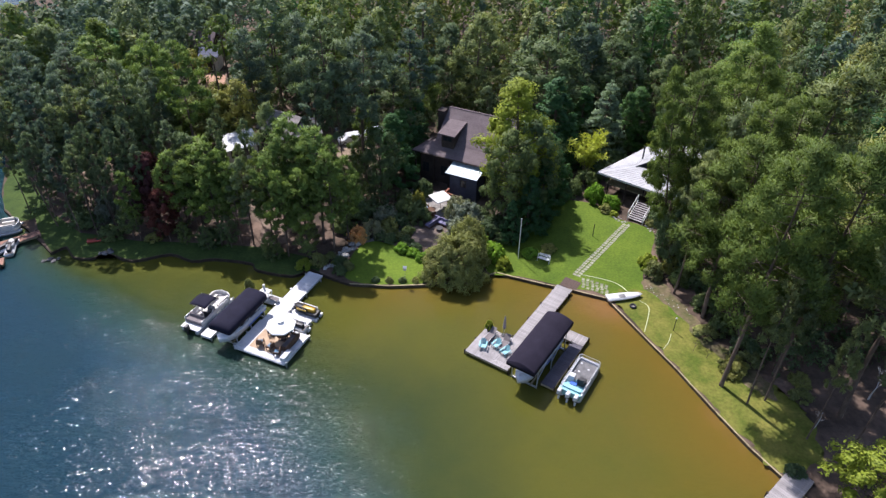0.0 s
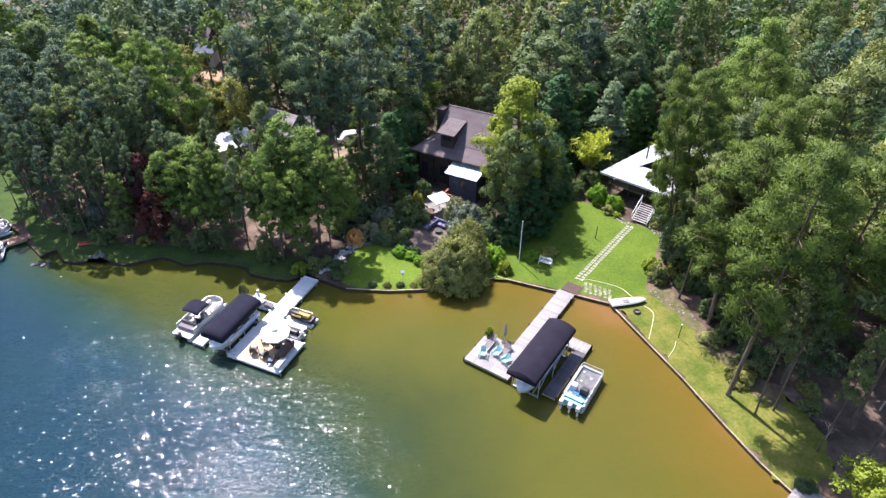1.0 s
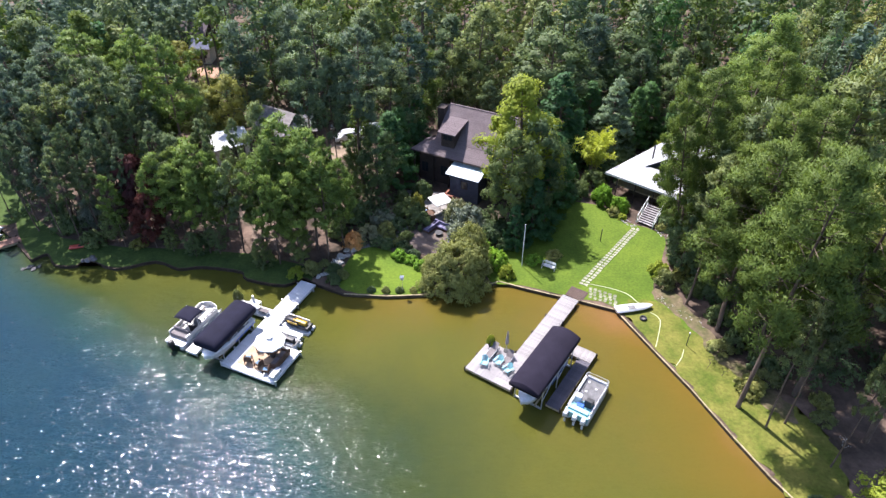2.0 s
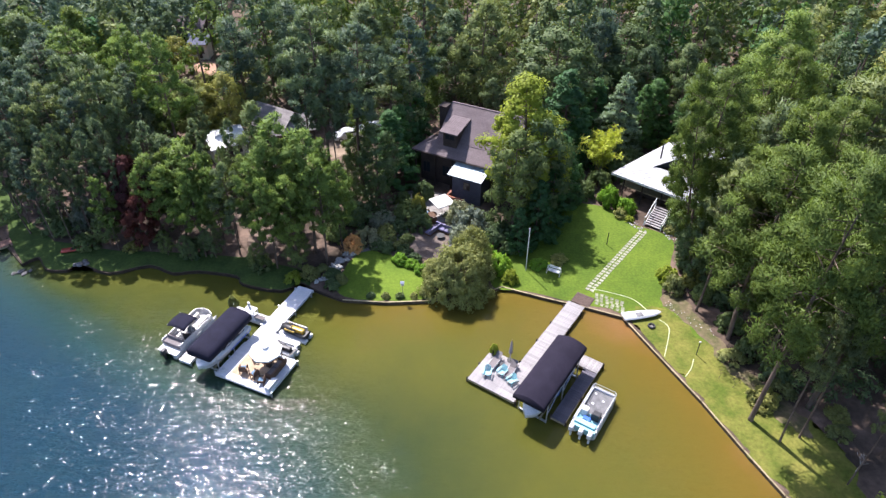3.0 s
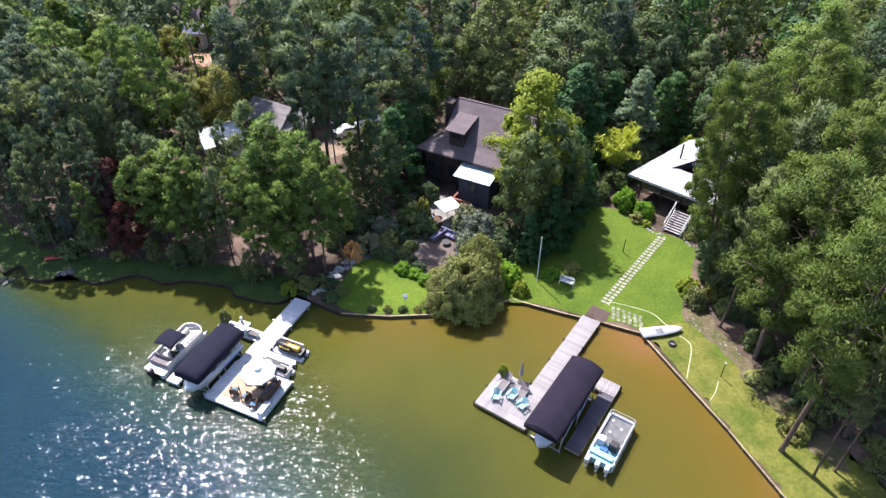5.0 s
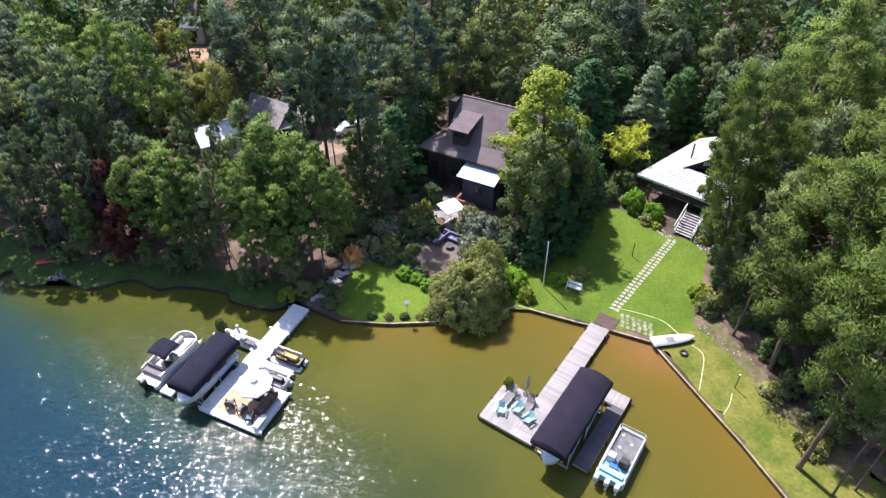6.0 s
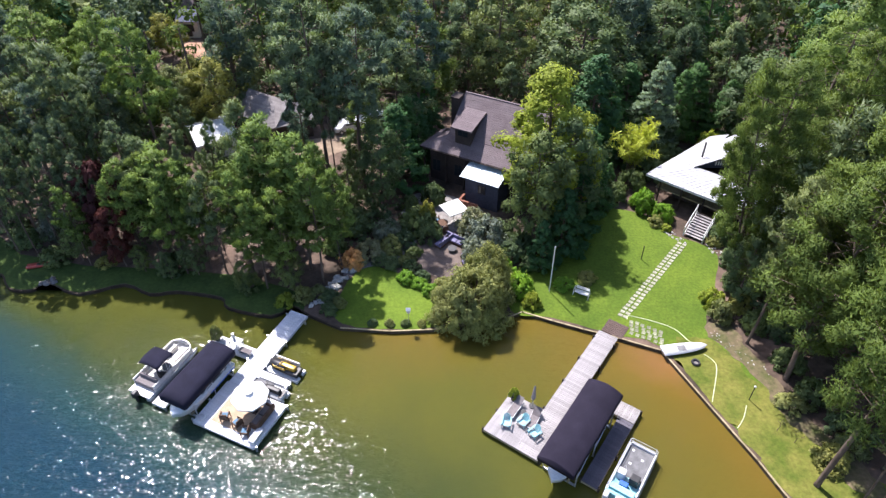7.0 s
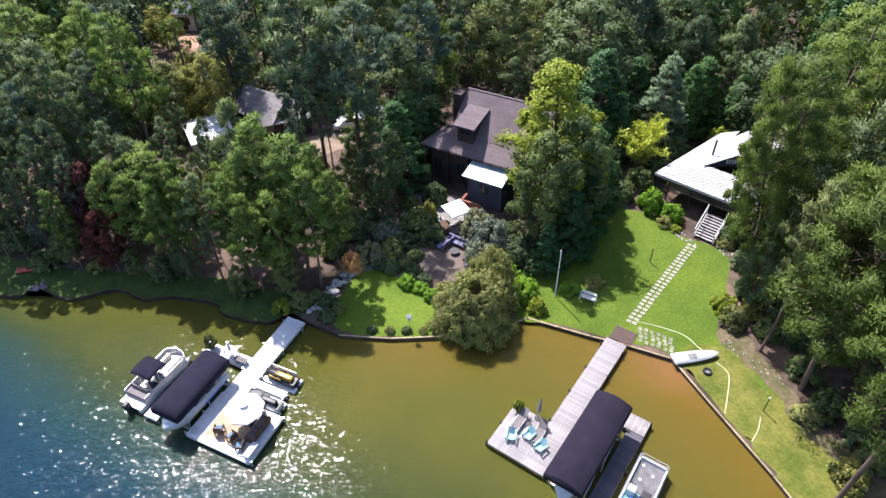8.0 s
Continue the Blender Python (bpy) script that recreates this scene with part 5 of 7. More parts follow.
def fence_run(parent, pts, z0, z1, skin, name="rail_panel"):
    """Pontoon-boat fencing: a panel between rails for each run of the outline."""
    for (xa, ya), (xb, yb) in zip(pts, pts[1:]):
        d = math.hypot(xb - xa, yb - ya)
        m = Matrix.Translation((xa, ya, 0)) @ Matrix.Rotation(math.atan2(yb - ya, xb - xa), 4, "Z")
        if skin:
            p = part(name, boxes((0.03, d - 0.03, -0.012, 0.012, z0 + 0.06, z1 - 0.05)), skin, parent, m=m)
        else:
            p = part("mid_rail", pipe([(0, 0, (z0 + z1) / 2), (d, 0, (z0 + z1) / 2)], r=0.02, sides=5), M_ALU, parent, m=m)
        part("rail", pipe([(0, 0, z1), (d, 0, z1)], [(0, 0, z0 + 0.03), (d, 0, z0 + 0.03)], [(0, 0, z0), (0, 0, z1)], [(d, 0, z0), (d, 0, z1)], r=0.026, sides=6), M_ALU, p)


def deck_boat(m):
    """The open work boat with a grey foredeck, turquoise stern and three motors."""
    b = thing("deck_boat", "white pontoon boat with a grey foredeck and turquoise stern", "boat", m)
    part("pontoons", tubes_bm(5.2, (-0.85, 0.85)), M_ALU, b, smooth=True)
    part("deck", slab([(0, -1.12, 0.52), (4.85, -1.12, 0.52), (5.05, -0.95, 0.52), (5.05, 0.95, 0.52), (4.85, 1.12, 0.52), (0, 1.12, 0.52)], 0.14), M_WHITE, b)
    for y in (-1.05, 1.05):
        part("gunwale", boxes((0.2, 4.8, y - 0.09, y + 0.09, 0.525, 0.78), bevel=0.04), M_WHITE, b)
    part("bow_gunwale", boxes((4.82, 5.0, -0.96, 0.96, 0.525, 0.78), bevel=0.04), M_WHITE, b)
    part("foredeck_carpet", boxes((2.05, 4.75, -0.98, 0.98, 0.525, 0.545)), M_GREYDECK, b)
    part("stern_floor", boxes((0.2, 2.0, -0.98, 0.98, 0.525, 0.548)), M_TEAL, b, "turquoise deck floor")
    fence_run(b, [(0.5, -1.08), (2.6, -1.08), (4.85, -1.08), (5.0, -0.92), (5.0, 0.92), (4.85, 1.08), (2.6, 1.08), (0.5, 1.08)], 0.52, 1.12, None)
    part("seat", boxes((1.45, 2.25, -0.80, -0.10, 0.55, 1.05), bevel=0.05), M_BLACK, b, "black captain's seat")
    part("seat_back", boxes((1.40, 1.56, -0.80, -0.10, 1.06, 1.45), bevel=0.05), M_BLACK, b)
    part("console", boxes((1.5, 2.05, 0.25, 0.85, 0.55, 1.35), bevel=0.06), M_WHITE, b)
    part("bench", seat_bm(0.35, 0.85, -0.9, 0.9, 0.55), M_TEAL, b)
    part("cooler", boxes((0.95, 1.35, -0.2, 0.45, 0.55, 0.92), bevel=0.04), M_BLUE, b, "bright blue cooler box")
    part("transom", boxes((-0.1, 0.18, -1.08, 1.08, 0.30, 0.95), bevel=0.04), M_TEAL, b)
    part("tow_post", pipe([(2.3, 0.55, 0.55), (2.25, 0.5, 1.5), (1.7, 0.3, 1.9)], r=0.03), M_ALU, b)
    for y in (-0.8, 0.0, 0.85):
        outboard(b, -0.16, y, M_WHITE, 0.15)
    for x, y in ((3.1, 0.3), (3.8, -0.4), (4.3, 0.5)):
        part("hatch", boxes((x, x + 0.2, y, y + 0.2, 0.546, 0.575), bevel=0.01), M_WHITE, b)


deck_boat(RIGHT @ place(0.55, -6.25, 0.08, 1.0))


def party_boat(m, label, roof=True, scale=1.0):
    """A pontoon boat with a rounded bow fence, couches, helm and folding sun top."""
    b = thing("pontoon_boat", label, "boat", m, group="pontoon boats")
    part("pontoons", tubes_bm(6.2, (-0.85, 0.85)), M_ALU, b, smooth=True)
    bow = [(5.2 + 0.75 * math.sin(a), 1.12 * math.cos(a)) for a in [k * math.pi / 8 for k in range(9)]]
    part("deck", slab([(0, 1.12, 0.52), *[(x, y, 0.52) for x, y in bow], (0, -1.12, 0.52)], 0.13), M_WHITE, b)
    part("carpet", slab([(0.7, 1.0, 0.545), *[(x - 0.12, y * 0.9, 0.545) for x, y in bow], (0.7, -1.0, 0.545)], 0.02), M_CREAM, b)
    fence_run(b, [(0.75, 1.08), (2.9, 1.08), *[(x - 0.04, y * 0.965) for x, y in bow], (2.9, -1.08), (0.75, -1.08)], 0.54, 1.14, M_WHITE)
    part("bow_couch", seat_bm(3.9, 5.3, 0.42, 1.0, 0.56, "y1"), M_CREAM, b)
    part("bow_couch", seat_bm(3.9, 5.3, -1.0, -0.42, 0.56, "y0"), M_CREAM, b)
    part("stern_lounge", seat_bm(0.75, 1.5, -0.95, 0.95, 0.56, "x1"), M_TAUPE, b)
    part("helm", boxes((2.7, 3.2, -0.95, -0.3, 0.56, 1.4), bevel=0.06), M_GREYDECK, b)
    part("captain_seat", seat_bm(2.0, 2.5, -0.85, -0.35, 0.56, "x0"), M_BLACK, b)
    part("table", boxes((2.3, 2.9, 0.2, 0.7, 1.05, 1.1), (2.55, 2.65, 0.4, 0.5, 0.56, 1.05)), M_CREAM, b)
    if roof:
        bm = bmesh.new()
        g = [[bm.verts.new((1.75 + 1.95 * i / 6, -1.05 + 2.1 * j / 6, 2.45 - 0.16 * (2 * i / 6 - 1) ** 2 - 0.14 * (2 * j / 6 - 1) ** 2)) for j in range(7)] for i in range(7)]
        for i in range(6):
            for j in range(6):
                bm.faces.new((g[i][j], g[i + 1][j], g[i + 1][j + 1], g[i][j + 1]))
        top = part("sun_top", bm, M_CANOPY2, b, "black folding fabric top", smooth=True)
        mod = top.modifiers.new("thick", "SOLIDIFY")
        mod.thickness = 0.03
        for y in (-1.05, 1.05):
            part("top_frame", pipe([(2.6, y, 1.1), (1.8, y, 2.2)], [(2.6, y, 1.1), (3.65, y, 2.2)], [(2.6, y, 1.1), (2.7, y, 2.3)], r=0.022, sides=5), M_ALU, b)
    outboard(b, -0.02, 0.0, M_BLACK, 0.15)
    return b


party_boat(LEFT @ place(0.15, 5.85, 0.08, 0.0), "white pontoon boat with a black folding sun top")
party_boat(place(-59.5, 67.2, 0.05, 22), "white pontoon boat moored at the red-brown dock")


def jet_ski(m, label, body, seat_mat):
    j = thing("jet_ski", label, "jet ski", m, group="jet skis by the dock")
    part("hull", hull_bm(3.1, 1.15, 0.42, 0.6, 0.7, 0.12, 10), M_WHITE if body is not M_YELLOW else M_BLACK, j, smooth=True)
    part("cowl", hull_bm(1.7, 0.85, 0.40, 0.7, 0.95, 0.05, 8), M_BLACK if body is M_YELLOW else body, j, smooth=True, m=Matrix.Translation((1.25, 0, 0.42)))
    part("saddle", boxes((0.35, 1.9, -0.22, 0.22, 0.46, 0.90), bevel=0.09), seat_mat, j, smooth=True)
    if body is M_YELLOW:
        for y in (-0.47, 0.40):
            part("side_flash", boxes((1.2, 2.4, y, y + 0.07, 0.56, 0.80), bevel=0.03), M_YELLOW, j, "yellow side panel")
    bars = part("handlebar", pipe([(1.62, -0.38, 1.0), (1.72, -0.1, 0.98), (1.72, 0.1, 0.98), (1.62, 0.38, 1.0)], [(1.72, 0, 0.98), (1.9, 0, 0.80)], r=0.03, sides=6), M_BLACK, j)
    for y in (-0.42, 0.28):
        part("mirror", boxes((1.85, 1.93, y, y + 0.14, 0.92, 1.02), bevel=0.015), M_BLACK, bars)
    part("rear_deck", boxes((0.02, 0.36, -0.42, 0.42, 0.46, 0.52), bevel=0.02), M_BLACK, j)


def float_dock(m):
    f = thing("jet_ski_float", "low floating cradle carrying a jet ski", "floating dock", m, group="jet ski floats")
    part("float", boxes((0, 3.3, -0.72, -0.16, -0.2, 0.24), (0, 3.3, 0.16, 0.72, -0.2, 0.24), (0.02, 0.5, -0.155, 0.155, -0.2, 0.18), bevel=0.05), M_WHITE, f)
    part("guide_rail", boxes((0.1, 2.6, 0.78, 0.90, 0.26, 0.66), bevel=0.03), M_WHITE, f)
    part("roller", pipe([(0.8, -0.17, 0.2), (0.8, 0.17, 0.2)], [(2.4, -0.17, 0.2), (2.4, 0.17, 0.2)], r=0.06), M_BLACK, f)


float_dock(LEFT @ place(7.55, -2.05, 0.02, -90))
jet_ski(LEFT @ place(7.55, -5.2, 0.22, 90), "yellow and black jet ski on a float", M_YELLOW, M_YELLOW)
float_dock(LEFT @ place(5.02, -2.15, 0.02, -90))
jet_ski(LEFT @ place(5.02, -5.4, 0.22, 90), "dark grey and white jet ski on a float", M_GREYDECK, M_BLACK)
jet_ski(place(-52.2, 63.2, 0.02, 110), "white and black jet ski beside the floating dock", M_WHITE, M_BLACK)
jet_ski(place(-54.0, 63.6, 0.02, 60), "dark jet ski beside the red-brown dock", M_BLACK, M_BLACK)


# ---- dock furniture ----
def dock_umbrella(m, r, h, label, sides=8):
    u = thing("umbrella", label, "umbrella", m)
    bm = bmesh.new()
    top = bm.verts.new((0, 0, h + 0.55))
    mid = [bm.verts.new((math.cos(a) * r * 0.5, math.sin(a) * r * 0.5, h + 0.27)) for a in [2 * math.pi * k / sides for k in range(sides)]]
    rim = [bm.verts.new((math.cos(a) * r, math.sin(a) * r, h)) for a in [2 * math.pi * k / sides for k in range(sides)]]
    low = [bm.verts.new((v.co.x, v.co.y, h - 0.14)) for v in rim]
    for k in range(sides):
        n = (k + 1) % sides
        bm.faces.new((top, mid[k], mid[n]))
        bm.faces.new((mid[k], rim[k], rim[n], mid[n]))
        bm.faces.new((rim[k], low[k], low[n], rim[n]))
    bmesh.ops.recalc_face_normals(bm, faces=bm.faces[:])
    cover = part("canopy", bm, M_CANVAS, u)
    mod = cover.modifiers.new("thick", "SOLIDIFY")
    mod.thickness = 0.012
    part("vent_cap", slab([(math.cos(a) * 0.35, math.sin(a) * 0.35, h + 0.60) for a in [2 * math.pi * k / 8 for k in range(8)]], 0.03), M_CANVAS, u)
    part("pole", pipe([(0, 0, 0.06), (0, 0, h + 0.58)], r=0.03), M_ALU, u)
    for k in range(sides):
        a = 2 * math.pi * k / sides
        part("rib", pipe([(0, 0, h + 0.50), (math.cos(a) * r * 0.98, math.sin(a) * r * 0.98, h - 0.03)], r=0.012, sides=4), M_ALU, u)
    part("base", pipe([(0, 0, 0.0), (0, 0, 0.08)], r=0.32, sides=14), M_BLACK, u)


dock_umbrella(LEFT @ place(2.85, -4.0, 0.52), 1.53, 2.0, "white octagonal patio umbrella over the dock table")


def wicker_chair():
    c = thing("dining_chair", "brown wicker armchair with a blue cushion on the dock", "chair", group="chairs round the dock table")
    part("seat", boxes((-0.30, 0.30, -0.29, 0.29, 0.30, 0.42), bevel=0.03), M_WICKER, c)
    part("cushion", boxes((-0.26, 0.27, -0.25, 0.25, 0.423, 0.52), bevel=0.04), M_CUSHBLUE, c, "blue seat cushion")
    part("backrest", boxes((-0.36, -0.28, -0.30, 0.30, 0.30, 0.95), bevel=0.03), M_WICKER, c)
    for y in (-0.33, 0.33):
        part("armrest", boxes((-0.30, 0.30, y - 0.04, y + 0.04, 0.58, 0.66), bevel=0.02), M_WICKER, c)
        for x in (-0.26, 0.26):
            part("leg", boxes((x - 0.03, x + 0.03, y - 0.035, y + 0.035, 0.0, 0.58)), M_WICKER, c)
    return c


chair = wicker_chair()
chair.matrix_basis = LEFT @ place(1.25, -2.35, 0.52, 25)
for x, y, a in ((1.15, -3.65, 80), (0.75, -4.75, 110), (3.0, -2.5, -80), (4.0, -4.1, 180)):
    copy_thing(chair, LEFT @ place(x, y, 0.52, a))
tab = thing("dining_table", "round brown wicker table under the umbrella", "table", LEFT @ place(2.85, -4.0, 0.52))
part("tabletop", slab([(math.cos(k * 0.3927) * 0.65, math.sin(k * 0.3927) * 0.65, 0.74) for k in range(16)], 0.04), M_WICKER, tab)
for k in range(4):
    a = k * 1.5708 + 0.78
    part("leg", boxes((math.cos(a) * 0.42 - 0.03, math.cos(a) * 0.42 + 0.03, math.sin(a) * 0.42 - 0.03, math.sin(a) * 0.42 + 0.03, 0.0, 0.70)), M_WICKER, tab)


def dock_bench(m):
    b = thing("storage_bench", "white dock storage bench with a slatted lid", "bench", m)
    part("box", boxes((0, 1.3, 0, 0.55, 0, 0.45), bevel=0.02), M_WHITE, b)
    for k in range(4):
        part("slat", boxes((-0.02, 1.32, 0.01 + k * 0.135, 0.125 + k * 0.135, 0.455, 0.49)), M_DECKWHITE, b)


sofa_dock = thing("wicker_sofa", "dark brown wicker sofa along the dock's edge", "sofa", LEFT @ place(1.35, -5.45, 0.505))
part("base", boxes((0, 2.3, 0, 0.75, 0.05, 0.38), bevel=0.03), M_WICKER, sofa_dock)
part("backrest", boxes((0, 2.3, -0.12, 0.06, 0.39, 0.85), bevel=0.04), M_WICKER, sofa_dock)
for x in (0.0, 2.12):
    part("armrest", boxes((x, x + 0.18, 0.07, 0.75, 0.39, 0.62), bevel=0.04), M_WICKER, sofa_dock)
for x in (0.2, 1.16):
    part("cushion", boxes((x, x + 0.92, 0.08, 0.74, 0.385, 0.52), bevel=0.05), M_TAUPE, sofa_dock, "taupe seat cushion")


dock_bench(LEFT @ place(0.15, -6.0, 0.505, 0))
st = thing("cleaning_station", "white fish-cleaning stand with a sink on the dock", "stand", LEFT @ place(7.8, 1.6, 0.505))
part("top", boxes((-0.35, 0.35, -0.6, 0.6, 0.86, 0.92), bevel=0.015), M_WHITE, st)
for x in (-0.3, 0.3):
    for y in (-0.5, 0.5):
        part("leg", boxes((x - 0.03, x + 0.03, y - 0.03, y + 0.03, 0, 0.86)), M_WHITE, st)
part("pedestal", pipe([(0.1, 0.25, 0.92), (0.1, 0.25, 1.25), (0.1, 0.25, 1.55)], r=0.13, sides=9), M_WHITE, st)
be = thing("mesh_bench", "low dark mesh bench on the dock", "bench", LEFT @ place(7.5, 0.4, 0.505))
part("seat", boxes((-0.25, 0.25, -0.6, 0.6, 0.40, 0.45), bevel=0.015), M_TAUPE, be)
for y in (-0.5, 0.5):
    part("leg", boxes((-0.22, 0.22, y - 0.03, y + 0.03, 0, 0.40)), M_ALU, be)


def potted_plant(m, foliage, size, label):
    p = thing("potted_plant", label, "potted plant", m, group="potted plants")
    bm = bmesh.new()
    tube(bm, [(0, 0, 0), (0, 0, 0.08), (0, 0, 0.42), (0, 0, 0.46)], [0.20, 0.22, 0.28, 0.30], 12)
    part("pot", bm, M_BLACK, p)
    stems, leaves = SHRUBS[foliage][0]
    part("stem", stems, None, p, m=Matrix.Translation((0, 0, 0.45)) @ Matrix.Scale(size, 4))
    part("foliage", leaves, None, p, m=Matrix.Translation((0, 0, 0.45)) @ Matrix.Diagonal((size, size, size * 2.4, 1)))


potted_plant(RIGHT @ place(3.85, 4.45, 0.505), "lime", 0.40, "yellow-green plant in a black pot on the dock")
potted_plant(LEFT @ place(7.75, 3.75, 0.505), "olive", 0.52, "bushy green plant in a black pot on the dock")


def lounger(m):
    s = thing("chaise_lounge", "taupe mesh chaise lounge with a raised back on the dock", "lounge chair", m, group="loungers on the dock")
    part("seat", boxes((0.7, 1.95, -0.32, 0.32, 0.32, 0.36), bevel=0.01), M_TAUPE, s)
    part("backrest", boxes((-0.78, 0.0, -0.32, 0.32, -0.02, 0.02), bevel=0.008), M_TAUPE, s, m=Matrix.Translation((0.70, 0, 0.34)) @ Matrix.Rotation(radians(38), 4, "Y"))
    part("frame", pipe([(0.0, -0.35, 0.33), (1.98, -0.35, 0.33)], [(0.0, 0.35, 0.33), (1.98, 0.35, 0.33)], [(1.98, -0.35, 0.33), (1.98, 0.35, 0.33)], r=0.025, sides=6), M_ALU, s)
    for x in (0.15, 1.7):
        for y in (-0.35, 0.35):
            part("leg", boxes((x - 0.025, x + 0.025, y - 0.025, y + 0.025, 0, 0.32)), M_ALU, s)


lounger(RIGHT @ place(4.05, 3.85, 0.505, 180))
lounger(RIGHT @ place(3.95, 2.15, 0.505, 186))


def adirondack():
    c = thing("adirondack_chair", "turquoise slatted Adirondack chair on the dock", "chair", group="turquoise chairs on the dock")
    for k in range(4):
        part("seat_slat", boxes((-0.05 + k * 0.135, 0.07 + k * 0.135, -0.27, 0.27, 0.30 + k * 0.018, 0.325 + k * 0.018)), M_TEAL, c)
    for k in range(5):
        y = -0.22 + k * 0.11
        part("back_slat", boxes((-0.012, 0.012, y - 0.045, y + 0.045, 0.0, 0.72 - abs(k - 2) * 0.05)), M_TEAL, c, m=Matrix.Translation((-0.08, 0, 0.28)) @ Matrix.Rotation(radians(-24), 4, "Y"))
    for y in (-0.34, 0.34):
        part("armrest", boxes((-0.32, 0.52, y - 0.07, y + 0.07, 0.54, 0.565), bevel=0.008), M_TEAL, c)
        part("front_leg", boxes((0.40, 0.48, y - 0.02, y + 0.02, 0.0, 0.54)), M_TEAL, c)
        part("rear_leg", boxes((-0.55, 0.45, y * 0.88 - 0.015, y * 0.88 + 0.015, -0.05, 0.05)), M_TEAL, c, m=Matrix.Translation((0, 0, 0.18)) @ Matrix.Rotation(radians(-14), 4, "Y"))
    return c


ad = adirondack()
ad.matrix_basis = RIGHT @ place(1.5, 3.75, 0.505, 200)
copy_thing(ad, RIGHT @ place(2.35, 2.60, 0.505, 170))
copy_thing(ad, RIGHT @ place(1.95, 1.36, 0.505, 165))
fold = thing("closed_umbrella", "closed taupe umbrella standing on the dock", "umbrella", RIGHT @ place(4.15, 2.85, 0.505))
bm = bmesh.new()
tube(bm, [(0, 0, 1.0), (0, 0, 1.15), (0.02, 0, 1.7), (0.03, 0, 2.4), (0.03, 0, 2.7)], [0.16, 0.19, 0.15, 0.09, 0.02], 9)
part("folded_canopy", bm, surf("pale_taupe_canvas", (0.26, 0.22, 0.21), (0.36, 0.31, 0.30), 3, 25, 0.9, 0.1), fold)
part("pole", pipe([(0, 0, 0), (0, 0, 1.05)], r=0.03), M_ALU, fold)
part("base", pipe([(0, 0, 0), (0, 0, 0.08)], r=0.28, sides=12), M_BLACK, fold)
sd = thing("side_table", "small dark table between the loungers", "table", RIGHT @ place(3.0, 3.05, 0.505))
part("tabletop", pipe([(0, 0, 0.42), (0, 0, 0.45)], r=0.24, sides=14), M_BLACK, sd)
for x in (-0.2, 0.2):
    for y in (-0.2, 0.2):
        part("leg", boxes((x * 0.7 - 0.02, x * 0.7 + 0.02, y * 0.7 - 0.02, y * 0.7 + 0.02, 0, 0.42)), M_BLACK, sd)


# ---- houses ----
def courses(parent, a, b, c, d, rows, material, name="shingle_course"):
    """Shingle courses on a roof plane a-b (eave) to d-c (ridge): overlapping strips, each a piece with its own lower edge."""
    a, b, c, d = (Vector(p) for p in (a, b, c, d))
    up = (b - a).cross(d - a).normalized()
    if up.z < 0:
        up = -up
    for k in range(rows):
        f0, f1 = k / rows, (k + 1.12) / rows
        f1 = min(f1, 1.0)
        p = [a.lerp(d, f0) + up * 0.022, b.lerp(c, f0) + up * 0.022, b.lerp(c, f1) + up * 0.010, a.lerp(d, f1) + up * 0.010]
        part(name, slab([tuple(q) for q in p], 0.03), material, parent)


def window_unit(parent, m, w, h, frame_mat=None):
    """A framed window on a wall: local x along the wall, z up, y outwards."""
    win = part("window", boxes((0, w, 0, 0.05, 0, 0.07), (0, w, 0, 0.05, h - 0.07, h), (0, 0.07, 0, 0.05, 0.07, h - 0.07), (w - 0.07, w, 0, 0.05, 0.07, h - 0.07), (w / 2 - 0.02, w / 2 + 0.02, 0, 0.045, 0.07, h - 0.07)), frame_mat or M_SIDING, parent, m=m)
    part("pane", boxes((0.07, w / 2 - 0.02, 0.01, 0.02, 0.07, h - 0.07), (w / 2 + 0.02, w - 0.07, 0.01, 0.02, 0.07, h - 0.07)), M_GLASS, win)


